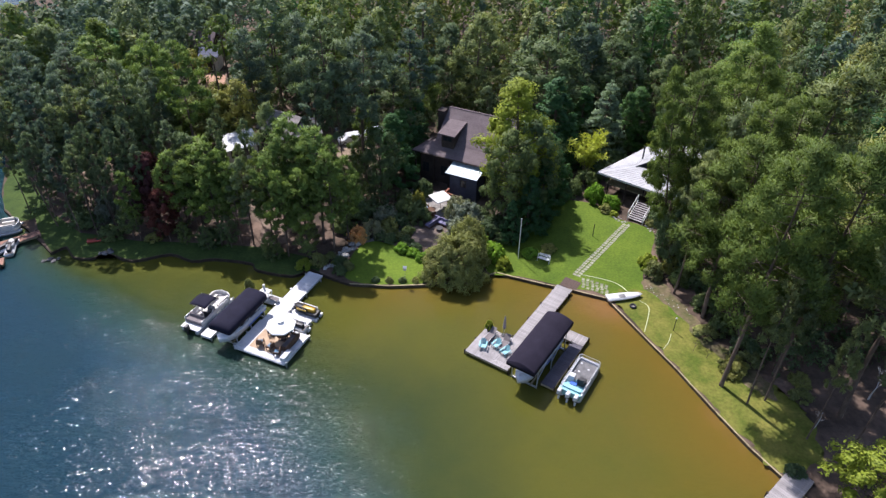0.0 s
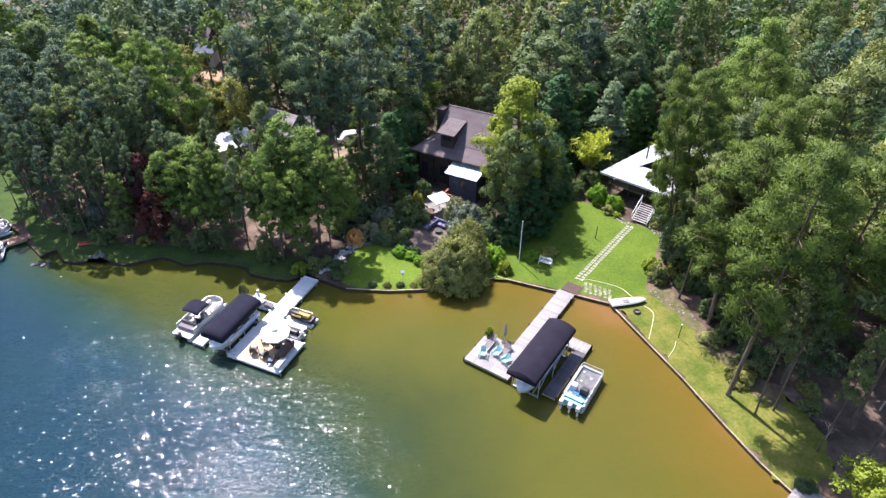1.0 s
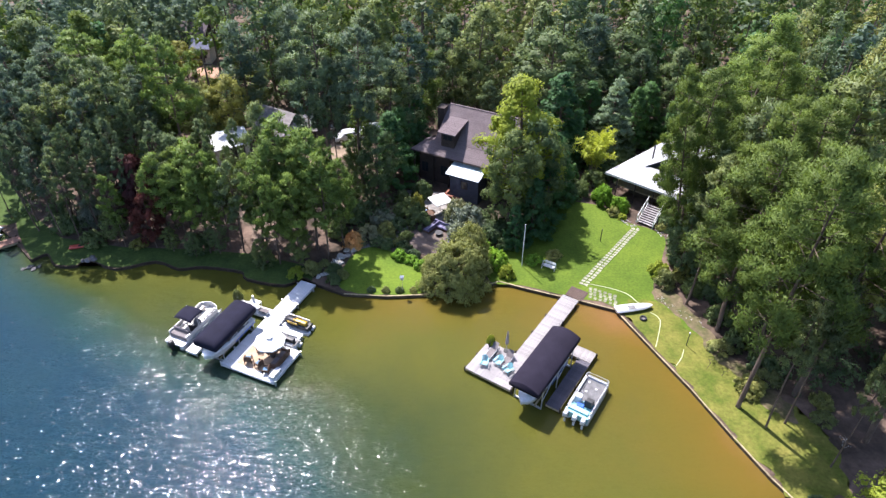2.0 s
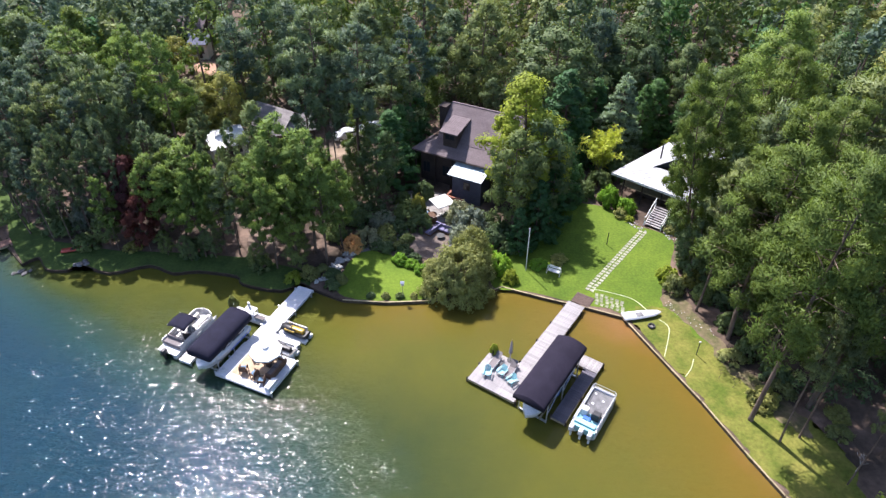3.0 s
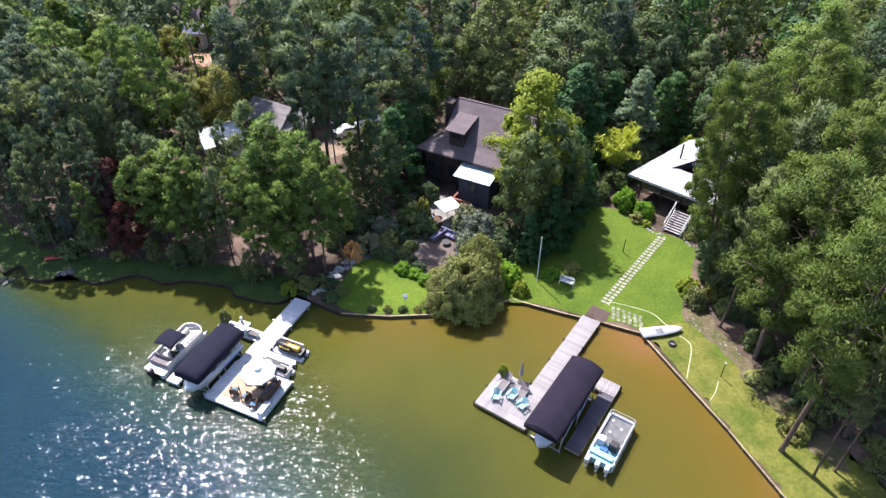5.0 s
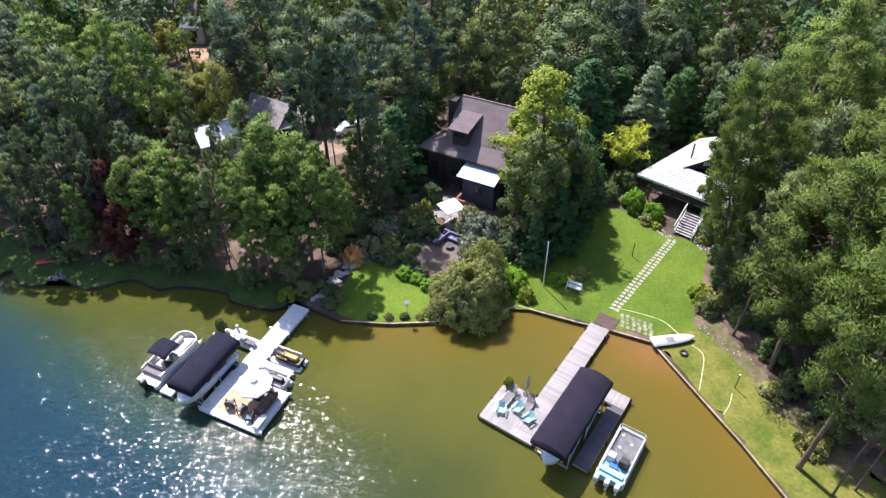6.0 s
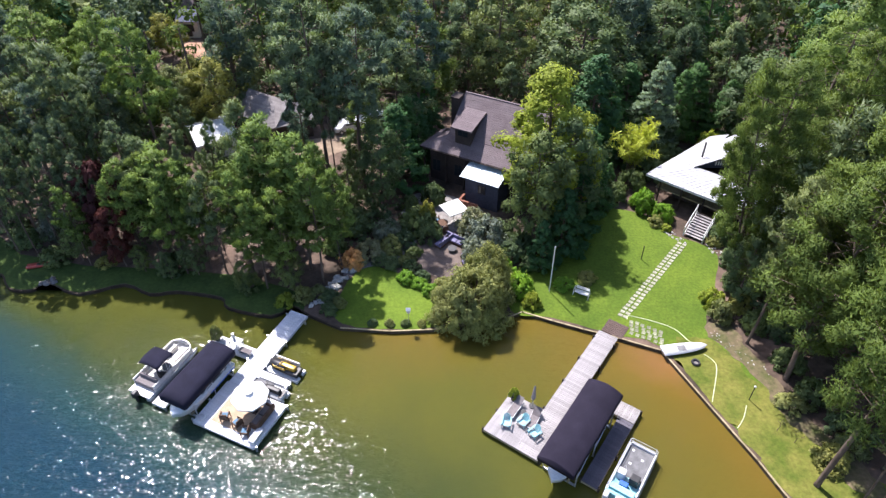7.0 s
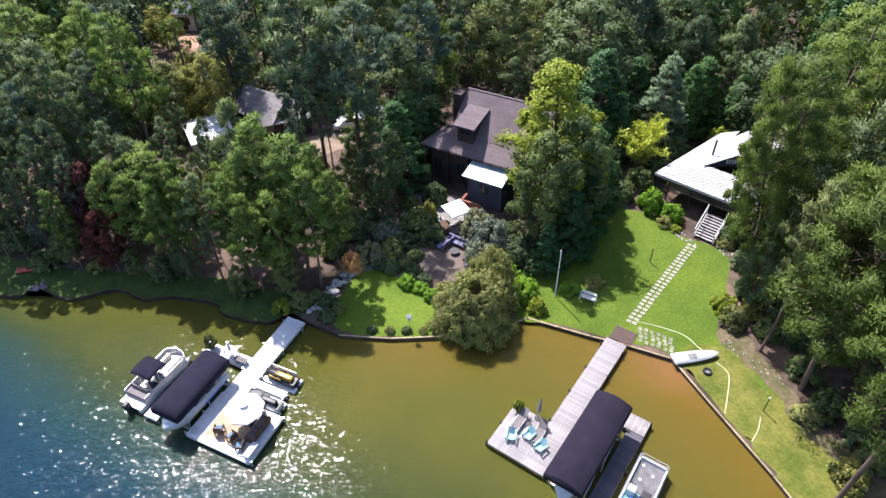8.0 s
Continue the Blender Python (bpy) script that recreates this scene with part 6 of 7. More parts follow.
def lodge():
    """The brown-shingled lake house with a dormer and a glazed porch."""
    h = thing("house", "brown-shingled lake house with a shed dormer and dark siding", "house", local(-4.5, 82.8, -27))
    part("wall", boxes((3.1, 13.2, 1.0, 11.2, GROUND_Z, 5.55)), M_SIDING, h)
    part("wall", boxes((0.9, 3.08, 0.9, 5.0, GROUND_Z, 4.95)), M_SIDING, h)
    for k in (3.12, 13.1):
        bm = bmesh.new()
        vs = [bm.verts.new(p) for p in ((k, 1.4, 5.5), (k, 11.0, 5.5), (k, 6.3, 9.25), (k + 0.1, 1.4, 5.5), (k + 0.1, 11.0, 5.5), (k + 0.1, 6.3, 9.25))]
        for f in ((0, 1, 2), (3, 5, 4), (0, 3, 4, 1), (1, 4, 5, 2), (2, 5, 3, 0)):
            bm.faces.new([vs[i] for i in f])
        bmesh.ops.recalc_face_normals(bm, faces=bm.faces[:])
        part("gable_wall", bm, M_SIDING, h)
    roof = part("roof", slab([(2.7, 2.0, 6.15), (13.7, 2.0, 6.15), (13.7, 6.3, 9.5), (2.7, 6.3, 9.5)], 0.16), M_SHINGLE, h)
    courses(roof, (2.7, 2.0, 6.15), (13.7, 2.0, 6.15), (13.7, 6.3, 9.5), (2.7, 6.3, 9.5), 20, M_SHINGLE)
    back = part("roof", slab([(2.7, 6.31, 9.5), (13.7, 6.31, 9.5), (13.7, 11.6, 5.4), (2.7, 11.6, 5.4)], 0.16), M_SHINGLE, h)
    low = part("porch_roof", slab([(0.0, 0.0, 5.0), (13.7, 0.0, 5.0), (13.7, 2.02, 6.12), (2.7, 2.02, 6.12)], 0.14), M_SHINGLE, h)
    courses(low, (0.0, 0.0, 5.0), (13.7, 0.0, 5.0), (13.7, 2.02, 6.12), (2.7, 2.02, 6.12), 10, M_SHINGLE)
    part("hip_roof", slab([(0.0, 0.02, 4.99), (2.68, 2.05, 6.11), (2.68, 5.6, 5.2), (0.2, 5.2, 4.5)], 0.12), M_SHINGLE, h)
    part("ridge_cap", boxes((2.7, 13.7, 6.2, 6.42, 9.50, 9.56), bevel=0.02), M_SHINGLE, back)
    part("fascia", boxes((0.02, 13.68, -0.05, -0.003, 4.80, 4.98)), M_SIDING, low)
    part("gutter", pipe([(0.1, -0.12, 4.92), (13.6, -0.12, 4.90)], r=0.06, sides=6), M_SIDING, low)
    for x in (0.4, 3.2, 5.6):
        part("post", boxes((x - 0.09, x + 0.09, 0.3, 0.48, GROUND_Z, 4.86)), M_SIDING, h)
    dorm = part("dormer", boxes((3.95, 5.85, 1.35, 4.4, 5.4, 7.95)), M_SIDING, h)
    part("dormer_roof", slab([(3.6, 0.85, 7.92), (6.2, 0.85, 7.92), (6.2, 4.75, 8.50), (3.6, 4.75, 8.50)], 0.14), M_SHINGLE, dorm)
    courses(dorm, (3.6, 0.85, 7.92), (6.2, 0.85, 7.92), (6.2, 4.75, 8.50), (3.6, 4.75, 8.50), 14, M_SHINGLE)
    window_unit(dorm, Matrix.Translation((5.6, 1.345, 6.75)) @ Matrix.Rotation(math.pi, 4, "Z"), 1.4, 0.8, M_SIDING)
    chim = part("chimney", boxes((1.7, 2.65, 4.6, 5.9, 3.0, 9.3), bevel=0.02), M_SIDING, h, "dark chimney stack")
    part("chimney_cap", boxes((1.62, 2.73, 4.52, 5.98, 9.32, 9.46), bevel=0.02), M_SIDING, chim)
    for x in (1.2, 4.0, 5.4):
        window_unit(h, Matrix.Translation((x + 1.1, 0.98 if x > 3 else 0.88, 1.5)) @ Matrix.Rotation(math.pi, 4, "Z"), 1.1, 1.6)
    p = part("porch", boxes((6.9, 10.9, -1.8, 0.9, GROUND_Z, 3.92)), M_BLUESIDE, h)
    window_unit(p, Matrix.Translation((9.4, -1.805, 2.2)) @ Matrix.Rotation(math.pi, 4, "Z"), 0.9, 1.1)
    cover = part("porch_cover", slab([(6.35, -2.2, 4.02), (11.1, -2.2, 4.02), (11.1, 0.85, 4.62), (6.35, 0.85, 4.62)], 0.06), M_PORCHROOF, h, "pale corrugated porch roof")
    for k in range(9):
        x = 6.4 + k * 0.58
        part("rib", slab([(x, -2.22, 4.06), (x + 0.07, -2.22, 4.06), (x + 0.07, 0.84, 4.66), (x, 0.84, 4.66)], 0.045), M_PORCHROOF, cover)
    part("flashing", boxes((6.3, 11.2, 0.80, 0.98, 4.66, 4.74), bevel=0.01), M_WHITE, cover)


lodge()


def guest_house():
    """The white-roofed house at the top of the lawn, with its wrap-round porch."""
    h = thing("house", "low dark house with a white metal roof and wrap-round porch", "house")
    A, S, S2, I, B2, B = (21.1, 79.4), (33.6, 69.4), (36.0, 72.4), (26.5, 79.8), (32.3, 86.8), (30.4, 87.4)
    front = part("roof", slab([(*A, 3.60), (*S, 3.60), (*S2, 4.35), (*I, 4.35)], 0.10), M_METALROOF, h)
    side = part("roof", slab([(*A, 3.605), (*I, 4.355), (*B2, 4.355), (*B, 3.70)], 0.10), M_METALROOF, h)

    def seams(parent, e0, e1, r0, r1, n):
        for k in range(1, n):
            f = k / n
            p, q = Vector(e0).lerp(Vector(e1), f), Vector(r0).lerp(Vector(r1), f)
            d = (Vector(e1) - Vector(e0)).normalized() * 0.02
            up = Vector((0, 0, 0.035))
            part("seam", slab([tuple(p - d + up), tuple(p + d + up), tuple(q + d + up), tuple(q - d + up)], 0.03), M_METALROOF, parent)
    seams(front, (*A, 3.60), (*S, 3.60), (*I, 4.35), (*S2, 4.35), 26)
    seams(side, (*A, 3.605), (*B, 3.70), (*I, 4.355), (*B2, 4.355), 20)
    part("fascia", slab([(A[0] + 0.02, A[1] - 0.04, 3.49), (S[0] + 0.02, S[1] - 0.04, 3.49), (S[0], S[1], 3.49), (*A, 3.49)], 0.14), M_TRIMWHITE, front)
    # clerestory gable behind the porch roof
    g0, g1, ap, y = 26.6, 31.6, 29.4, 79.95
    bm = bmesh.new()
    vs = [bm.verts.new((x, yy, z)) for yy in (y - 0.06, y + 0.06) for x, z in ((g0, 4.1), (g1 + 2, 4.1), (g1 + 2, 4.75), (ap, 5.60), (g0 + 0.2, 4.4))]
    bm.faces.new(vs[:5])
    bm.faces.new(vs[5:][::-1])
    for k in range(5):
        bm.faces.new((vs[k], vs[k + 5], vs[(k + 1) % 5 + 5], vs[(k + 1) % 5]))
    bmesh.ops.recalc_face_normals(bm, faces=bm.faces[:])
    gable = part("clerestory_wall", bm, M_BLUESIDE, h)
    part("upper_roof", slab([(26.25, 79.6, 4.42), (29.4, 79.6, 5.72), (32.2, 84.6, 5.72), (31.0, 85.4, 4.42)], 0.10), M_METALROOF, h)
    part("upper_roof", slab([(29.42, 79.6, 5.72), (34.2, 79.4, 4.7), (37.4, 83.6, 4.7), (32.22, 84.6, 5.72)], 0.10), M_METALROOF, h)
    for k in range(5):
        part("louvre", boxes((28.6 + k * 0.28, 28.76 + k * 0.28, y - 0.10, y - 0.065, 4.5, 5.0)), M_TRIMWHITE, gable)
    part("vent_pipe", pipe([(27.6, 81.4, 4.6), (27.6, 81.4, 6.5)], r=0.11, sides=9), M_BLACK, h, "black stove pipe")
    # body and porch
    part("wall", slab([(24.6, 79.3, 3.5), (34.2, 71.6, 3.5), (37.0, 75.0, 3.5), (31.6, 84.8, 3.5), (29.2, 84.6, 3.5)], 2.95), M_SIDING, h)
    part("porch_floor", slab([(22.4, 79.2, 2.1), (33.2, 70.6, 2.1), (34.2, 71.5, 2.1), (24.6, 79.25, 2.1), (29.1, 84.7, 2.1), (28.3, 85.5, 2.1)], 0.12), M_TIMBER, h)
    for k in range(6):
        f = 0.04 + k * 0.185
        x, yy = 22.3 + (33.0 - 22.3) * f, 79.1 + (70.55 - 79.1) * f
        part("post", boxes((x - 0.07, x + 0.07, yy - 0.07, yy + 0.07, GROUND_Z, 3.60)), M_SIDING, h)
    for k in range(4):
        f = k / 4 + 0.05
        m = Matrix.Translation((24.9 + 9.0 * f + 0.8, 79.0 - 7.3 * f - 0.65, 2.3)) @ Matrix.Rotation(radians(-38.7 + 180), 4, "Z")
        window_unit(h, m, 1.0, 1.0, M_BLUESIDE)


guest_house()
ST = Matrix.Translation((26.6, 73.9, 0)) @ Matrix.Rotation(radians(232), 4, "Z")
steps = thing("garden_stairs", "pale timber stairs with white handrails up to the porch", "stairs", ST)
for k in range(9):
    z = 2.1 - (k + 1) * 0.165
    part("tread", boxes((k * 0.27, k * 0.27 + 0.29, -0.95, 0.95, z - 0.05, z), bevel=0.01), M_DECK, steps)
    part("riser", boxes((k * 0.27 + 0.005, k * 0.27 + 0.03, -0.93, 0.93, z + 0.005, z + 0.11)), M_SIDING, steps)
for y in (-1.05, 1.05):
    rail = part("handrail", pipe([(-0.1, y, 2.95), (2.55, y, 1.42)], r=0.055, sides=8), M_TRIMWHITE, steps)
    for x in (0.0, 1.25, 2.45):
        part("baluster", boxes((x - 0.05, x + 0.05, y - 0.05, y + 0.05, GROUND_Z, 2.9 - x * 0.578)), M_TRIMWHITE, rail)
    part("stringer", slab([(-0.1, y * 0.955, 2.05), (2.5, y * 0.955, 0.62), (2.5, y * 0.955 + 0.05, 0.62), (-0.1, y * 0.955 + 0.05, 2.05)], 0.28), M_TRIMWHITE, steps)


def gable_house(m, w, d, eave, ridge, wall_mat, roof_mat, label, rows=14):
    """A plain gabled house: ridge along x, walls, roof planes with courses, door and windows."""
    h = thing("house", label, "house", m)
    part("wall", boxes((0, w, 0, d, 0.3, eave)), wall_mat, h)
    for x in (0.0, w - 0.1):
        bm = bmesh.new()
        vs = [bm.verts.new((x + dx, yy, z)) for dx in (0, 0.1) for yy, z in ((0, eave), (d, eave), (d / 2, ridge - 0.1))]
        for f in ((0, 2, 1), (3, 4, 5), (0, 1, 4, 3), (1, 2, 5, 4), (2, 0, 3, 5)):
            bm.faces.new([vs[i] for i in f])
        part("gable_wall", bm, wall_mat, h)
    o = 0.35
    dz = (ridge - eave) * o / (d / 2)
    for s, (y0, y1) in enumerate(((-o, d / 2), (d + o, d / 2))):
        q = [(-o, y0, eave - dz), (w + o, y0, eave - dz), (w + o, y1, ridge), (-o, y1, ridge)]
        r = part("roof", slab(q, 0.1), roof_mat, h)
        courses(r, *q, rows, roof_mat, "roof_course")
    for x in (0.6, w - 1.8):
        window_unit(h, Matrix.Translation((x + 1.1, -0.004, 1.4)) @ Matrix.Rotation(math.pi, 4, "Z"), 1.1, 1.2)
    part("door", boxes((w / 2 - 0.45, w / 2 + 0.45, -0.06, -0.004, 0.55, 2.6), bevel=0.01), M_SIDING, h)
    return h


gable_house(local(-31.8, 85.8, 32), 4.6, 5.4, 3.0, 4.1, M_LIGHTSIDE, surf("white_painted_metal", (0.56, 0.57, 0.58), (0.70, 0.71, 0.72), 0.5, 8, 0.5, 0.05), "cream cottage with a white metal roof among pines", 10)
gable_house(local(-29.0, 94.0, -30), 6.4, 5.4, 3.0, 5.0, M_SIDING, M_GREYSHING, "grey-shingled house behind the pines")
gable_house(local(-24.9, 90.1, 22), 6.2, 4.6, 2.9, 4.3, M_SIDING, M_GREYSHING, "low grey-shingled wing beside the drive")
# cream walls here put a white porch's shade into the colour
gable_house(local(-47.2, 123.8, 0), 3.2, 3.4, 3.4, 4.5, M_LIGHTSIDE, surf("blue_grey_shingle", (0.13, 0.14, 0.19), (0.19, 0.20, 0.26), 0.5, 9, 0.9, 0.4), "white pavilion with a blue-grey roof far back in the wood")
gable_house(local(-51.6, 130.0, -10), 5.0, 5.0, 3.4, 5.4, M_SIDING, M_SHINGLE, "brown-roofed house far back in the wood")


def car(m, paint, label):
    c = thing("car", label, "car", m, group="parked cars")
    bm = bmesh.new()
    prof = [(0.0, 0.35), (0.0, 0.85), (0.9, 0.98), (1.5, 1.5), (3.3, 1.55), (4.2, 1.0), (4.5, 0.9), (4.5, 0.35)]
    for y in (-0.9, 0.9):
        pts = [bm.verts.new((x, y * (0.85 if z > 1.2 else 1), z)) for x, z in prof]
        bm.faces.new(pts)
    vs = bm.verts[:]
    for k in range(8):
        bm.faces.new((vs[k], vs[(k + 1) % 8], vs[(k + 1) % 8 + 8], vs[k + 8]))
    bmesh.ops.recalc_face_normals(bm, faces=bm.faces[:])
    bmesh.ops.bevel(bm, geom=bm.edges[:], offset=0.06, segments=2, affect="EDGES")
    body = part("body", bm, paint, c)
    part("windscreen", boxes((1.0, 1.45, -0.74, 0.74, 1.10, 1.14)), M_GLASS, body, m=Matrix.Translation((-0.28, 0, 0.93)) @ Matrix.Rotation(radians(-41), 4, "Y"))
    for y in (-0.85, 0.85):
        part("side_window", boxes((1.6, 3.3, y - 0.01, y + 0.01, 1.05, 1.42)), M_GLASS, body)
    for x in (0.9, 3.6):
        for y in (-0.85, 0.85):
            w = part("wheel", pipe([(x, y - 0.11, 0.33), (x, y + 0.11, 0.33)], r=0.33, sides=14), M_BLACK, c)
            part("rim", pipe([(x, y - 0.115, 0.33), (x, y + 0.115, 0.33)], r=0.19, sides=10), M_ALU, w)


car(place(-16.6, 93.2, GROUND_Z + 0.03, 20), M_WHITE, "white car parked on the sandy drive")
car(place(-13.4, 95.6, GROUND_Z + 0.03, 10), M_WHITE, "white car parked under the pines")

# ---- garden ----
stones = thing("stepping_stones", "pale stepping stones crossing the lawn to the stairs", "path", kind="structure")
stone_me = to_mesh(boxes((-0.17, 0.17, -0.20, 0.20, 0, 0.05), bevel=0.012), "stone", M_PAVER)
p0, p1 = Vector((15.5, 60.3)), Vector((23.9, 71.3))
along = (p1 - p0).normalized()
across = Vector((along.y, -along.x))
for k in range(26):
    for s in (-0.27, 0.27):
        c = p0 + (p1 - p0) * ((k + 0.5) / 26) + across * (s + tree_rng.uniform(-0.03, 0.03)) + along * (0.06 * (s > 0))
        part("stone", stone_me, None, stones, m=Matrix.Translation((c.x, c.y, GROUND_Z + 0.02)) @ Matrix.Rotation(math.atan2(along.y, along.x) + tree_rng.uniform(-0.08, 0.08), 4, "Z"))
paver_me = to_mesh(boxes((-0.17, 0.17, -0.19, 0.19, 0, 0.035), bevel=0.012), "paver", surf("mossy_paver", (0.14, 0.16, 0.09), (0.30, 0.30, 0.22), 2.5, 14, 0.9, 0.3, spread=0.25))
pav = thing("paver_pad", "loose grid of pale pavers at the dock's foot", "paving", kind="structure")
for i in range(6):
    for j in range(4):
        q = Vector((16.3, 59.8)) + Vector((0.49, -0.24)) * i + Vector((-0.06, -0.46)) * j + Vector((tree_rng.uniform(-0.06, 0.06), tree_rng.uniform(-0.06, 0.06)))
        part("paver", paver_me, None, pav, m=Matrix.Translation((q.x, q.y, GROUND_Z + 0.02)) @ Matrix.Rotation(-0.45 + tree_rng.uniform(-0.2, 0.2), 4, "Z"))
M_PADBRICK = surf("old_brown_brick", (0.085, 0.060, 0.050), (0.16, 0.115, 0.10), 1.2, 14, 0.9, 0.4)
pad = thing("landing_pad", "brown brick landing between dock and lawn", "paving", local(13.4, 58.7, 56.5), kind="structure")
brick_me = to_mesh(boxes((-0.10, 0.10, -0.05, 0.05, 0, 0.06), bevel=0.006), "brick", M_PADBRICK)
for i in range(8):
    for j in range(18):
        part("brick", brick_me, None, pad, m=Matrix.Translation((0.1 + i * 0.215, -0.05 - j * 0.11, GROUND_Z + 0.02)))
M_SHOREROCK = surf("dark_lake_rock", (0.075, 0.072, 0.075), (0.17, 0.165, 0.165), 1.5, 8, 0.85, 0.5)
edge = thing("stone_edging", "low pale fieldstone edging along the beds", "edging", kind="structure")
rock_me = []
for k in range(4):
    bm = bmesh.new()
    bmesh.ops.create_icosphere(bm, subdivisions=1, radius=1)
    for v in bm.verts:
        v.co *= 1 + noise.noise(v.co * 1.3 + Vector((k * 7, 0, 0))) * 0.55
        v.co.z *= 0.62
    rock_me.append(to_mesh(bm, "rock", M_STONE))
for line, size in (([(22.6, 73.4), (23.4, 72.4), (24.2, 71.6)], 0.16), ([(26.0, 71.2), (27.0, 70.3), (27.6, 69.2)], 0.16), ([(23.6, 58.6), (24.4, 57.4), (25.6, 55.8), (26.9, 54.2)], 0.085), ([(-3.4, 65.6), (-1.6, 64.9), (0.2, 65.3)], 0.15)):
    pts = smooth_line(line, 9)
    for p in pts:
        part("stone", rock_me[tree_rng.randrange(4)], None, edge, m=Matrix.Translation((p.x + tree_rng.uniform(-0.5, 0.5), p.y + tree_rng.uniform(-0.5, 0.5), GROUND_Z + 0.04)) @ Matrix.Rotation(tree_rng.uniform(0, 6), 4, "Z") @ Matrix.Scale(size * tree_rng.uniform(0.4, 1.1), 4))
for k in range(46):
    f = k / 45
    x, y = -13.2 + 2.5 * f + tree_rng.uniform(-0.7, 0.7), 61.3 + 5.8 * f + tree_rng.uniform(-0.5, 0.5)
    b = new("boulder", rock_me[k % 4])
    b.matrix_basis = Matrix.Translation((x, y, GROUND_Z + 0.12)) @ Matrix.Rotation(tree_rng.uniform(0, 6), 4, "Z") @ Matrix.Scale(tree_rng.uniform(0.15, 0.42), 4)
    tagged(b, "pale rough boulder of the garden rockery", "boulder", "rockery boulders")
for x, y, s in ((-47.3, 62.9, 0.45), (-46.7, 62.5, 0.4), (-47.8, 62.5, 0.35), (-46.3, 63.0, 0.3), (-40.9, 63.9, 0.55), (-41.4, 63.8, 0.4), (-40.3, 64.1, 0.5), (-40.7, 64.5, 0.4)):
    b = new("boulder", rock_me[tree_rng.randrange(4)])
    b.matrix_basis = Matrix.Translation((x, y, 0.0 if y < 63.2 else GROUND_Z)) @ Matrix.Rotation(x, 4, "Z") @ Matrix.Scale(s, 4)
    b.material_slots[0].link = "OBJECT"
    b.material_slots[0].material = M_SHOREROCK
    tagged(b, "grey boulder at the water's edge", "boulder", "shore boulders")

dinghy = thing("sailing_dinghy", "white sailboat hull lying on the grass by the seawall", "boat", Matrix.Translation((18.35, 56.1, GROUND_Z + 0.03)) @ Matrix.Rotation(radians(10), 4, "Z"))
part("hull", hull_bm(4.1, 1.2, 0.32, 0.75, 0.7, 0.08), M_WHITE, dinghy, smooth=True)
part("cockpit", boxes((1.35, 2.1, -0.3, 0.3, 0.335, 0.36), bevel=0.01), M_GREYDECK, dinghy)
part("coaming", boxes((1.3, 1.34, -0.34, 0.34, 0.34, 0.42), (2.11, 2.15, -0.34, 0.34, 0.34, 0.42)), M_WHITE, dinghy)
ring = thing("fire_ring", "small dark iron fire ring on the grass", "fire pit", place(21.0, 55.0, GROUND_Z + 0.02))
bm = bmesh.new()
tube(bm, [(math.cos(k * 0.3927) * 0.30, math.sin(k * 0.3927) * 0.30, 0.13) for k in range(17)], 0.10, 6)
part("rim", bm, M_BLACK, ring)
part("ash", slab([(math.cos(k * 0.3927) * 0.27, math.sin(k * 0.3927) * 0.27, 0.06) for k in range(16)], 0.05), M_GRAVEL, ring)


def hose(pts, label, mat, r=0.03):
    bm = bmesh.new()
    tube(bm, [(p.x, p.y, GROUND_Z + 0.05) for p in smooth_line(pts, 6)], r, 6)
    tagged(part("garden_hose", bm, mat), label, "hose", "hoses on the lawn")


hose([(16.0, 60.1), (16.5, 60.5), (19.8, 59.2), (21.0, 57.6), (21.6, 57.0)], "pale hose lying across the lawn", M_HOSE, 0.042)
hose([(22.0, 56.0), (22.6, 55.3), (22.6, 54.2), (21.3, 50.9)], "pale hose running to the seawall", M_HOSE, 0.042)
hose([(24.0, 50.6), (23.4, 49.4), (22.6, 48.4)], "short pale hose by the seawall", M_HOSE, 0.042)


def pole(name, x, y, h, r, label, mat, finial=0.0):
    p = thing(name, label, "pole", place(x, y, GROUND_Z))
    part("shaft", pipe([(0, 0, -0.1), (0, 0, h)], r=r, sides=8), mat, p)
    if finial:
        bm = bmesh.new()
        bmesh.ops.create_icosphere(bm, subdivisions=2, radius=finial, matrix=Matrix.Translation((0, 0, h + finial * 0.6)))
        part("finial", bm, M_WHITE, p, smooth=True)


pole("flagpole", 9.1, 63.7, 5.7, 0.05, "bare white flagpole on the lawn", M_TRIMWHITE, 0.08)
pole("lawn_pole", 19.0, 68.6, 1.8, 0.05, "thin dark pole standing on the lawn", M_BLACK)
pole("lamp_post", 24.4, 51.2, 1.7, 0.04, "thin path lamp post with a white globe", M_BLACK, 0.10)
bh = thing("birdhouse", "white and blue birdhouse on a thin pole", "birdhouse", place(-4.3, 58.95, GROUND_Z))
part("pole", pipe([(0, 0, -0.1), (0, 0, 1.75)], r=0.025), M_ALU, bh)
part("box", boxes((-0.16, 0.16, -0.16, 0.16, 1.75, 2.1), bevel=0.01), M_WHITE, bh)
part("roof", slab([(-0.22, -0.22, 2.12), (0.22, -0.22, 2.12), (0.22, 0.0, 2.30), (-0.22, 0.0, 2.30)], 0.02), M_ALU, bh)
part("roof", slab([(-0.22, 0.22, 2.12), (0.22, 0.22, 2.12), (0.22, 0.002, 2.30), (-0.22, 0.002, 2.30)], 0.02), M_ALU, bh)
seat = thing("garden_swing", "white metal garden swing seat on the lawn", "bench", place(11.5, 63.6, GROUND_Z, -28))
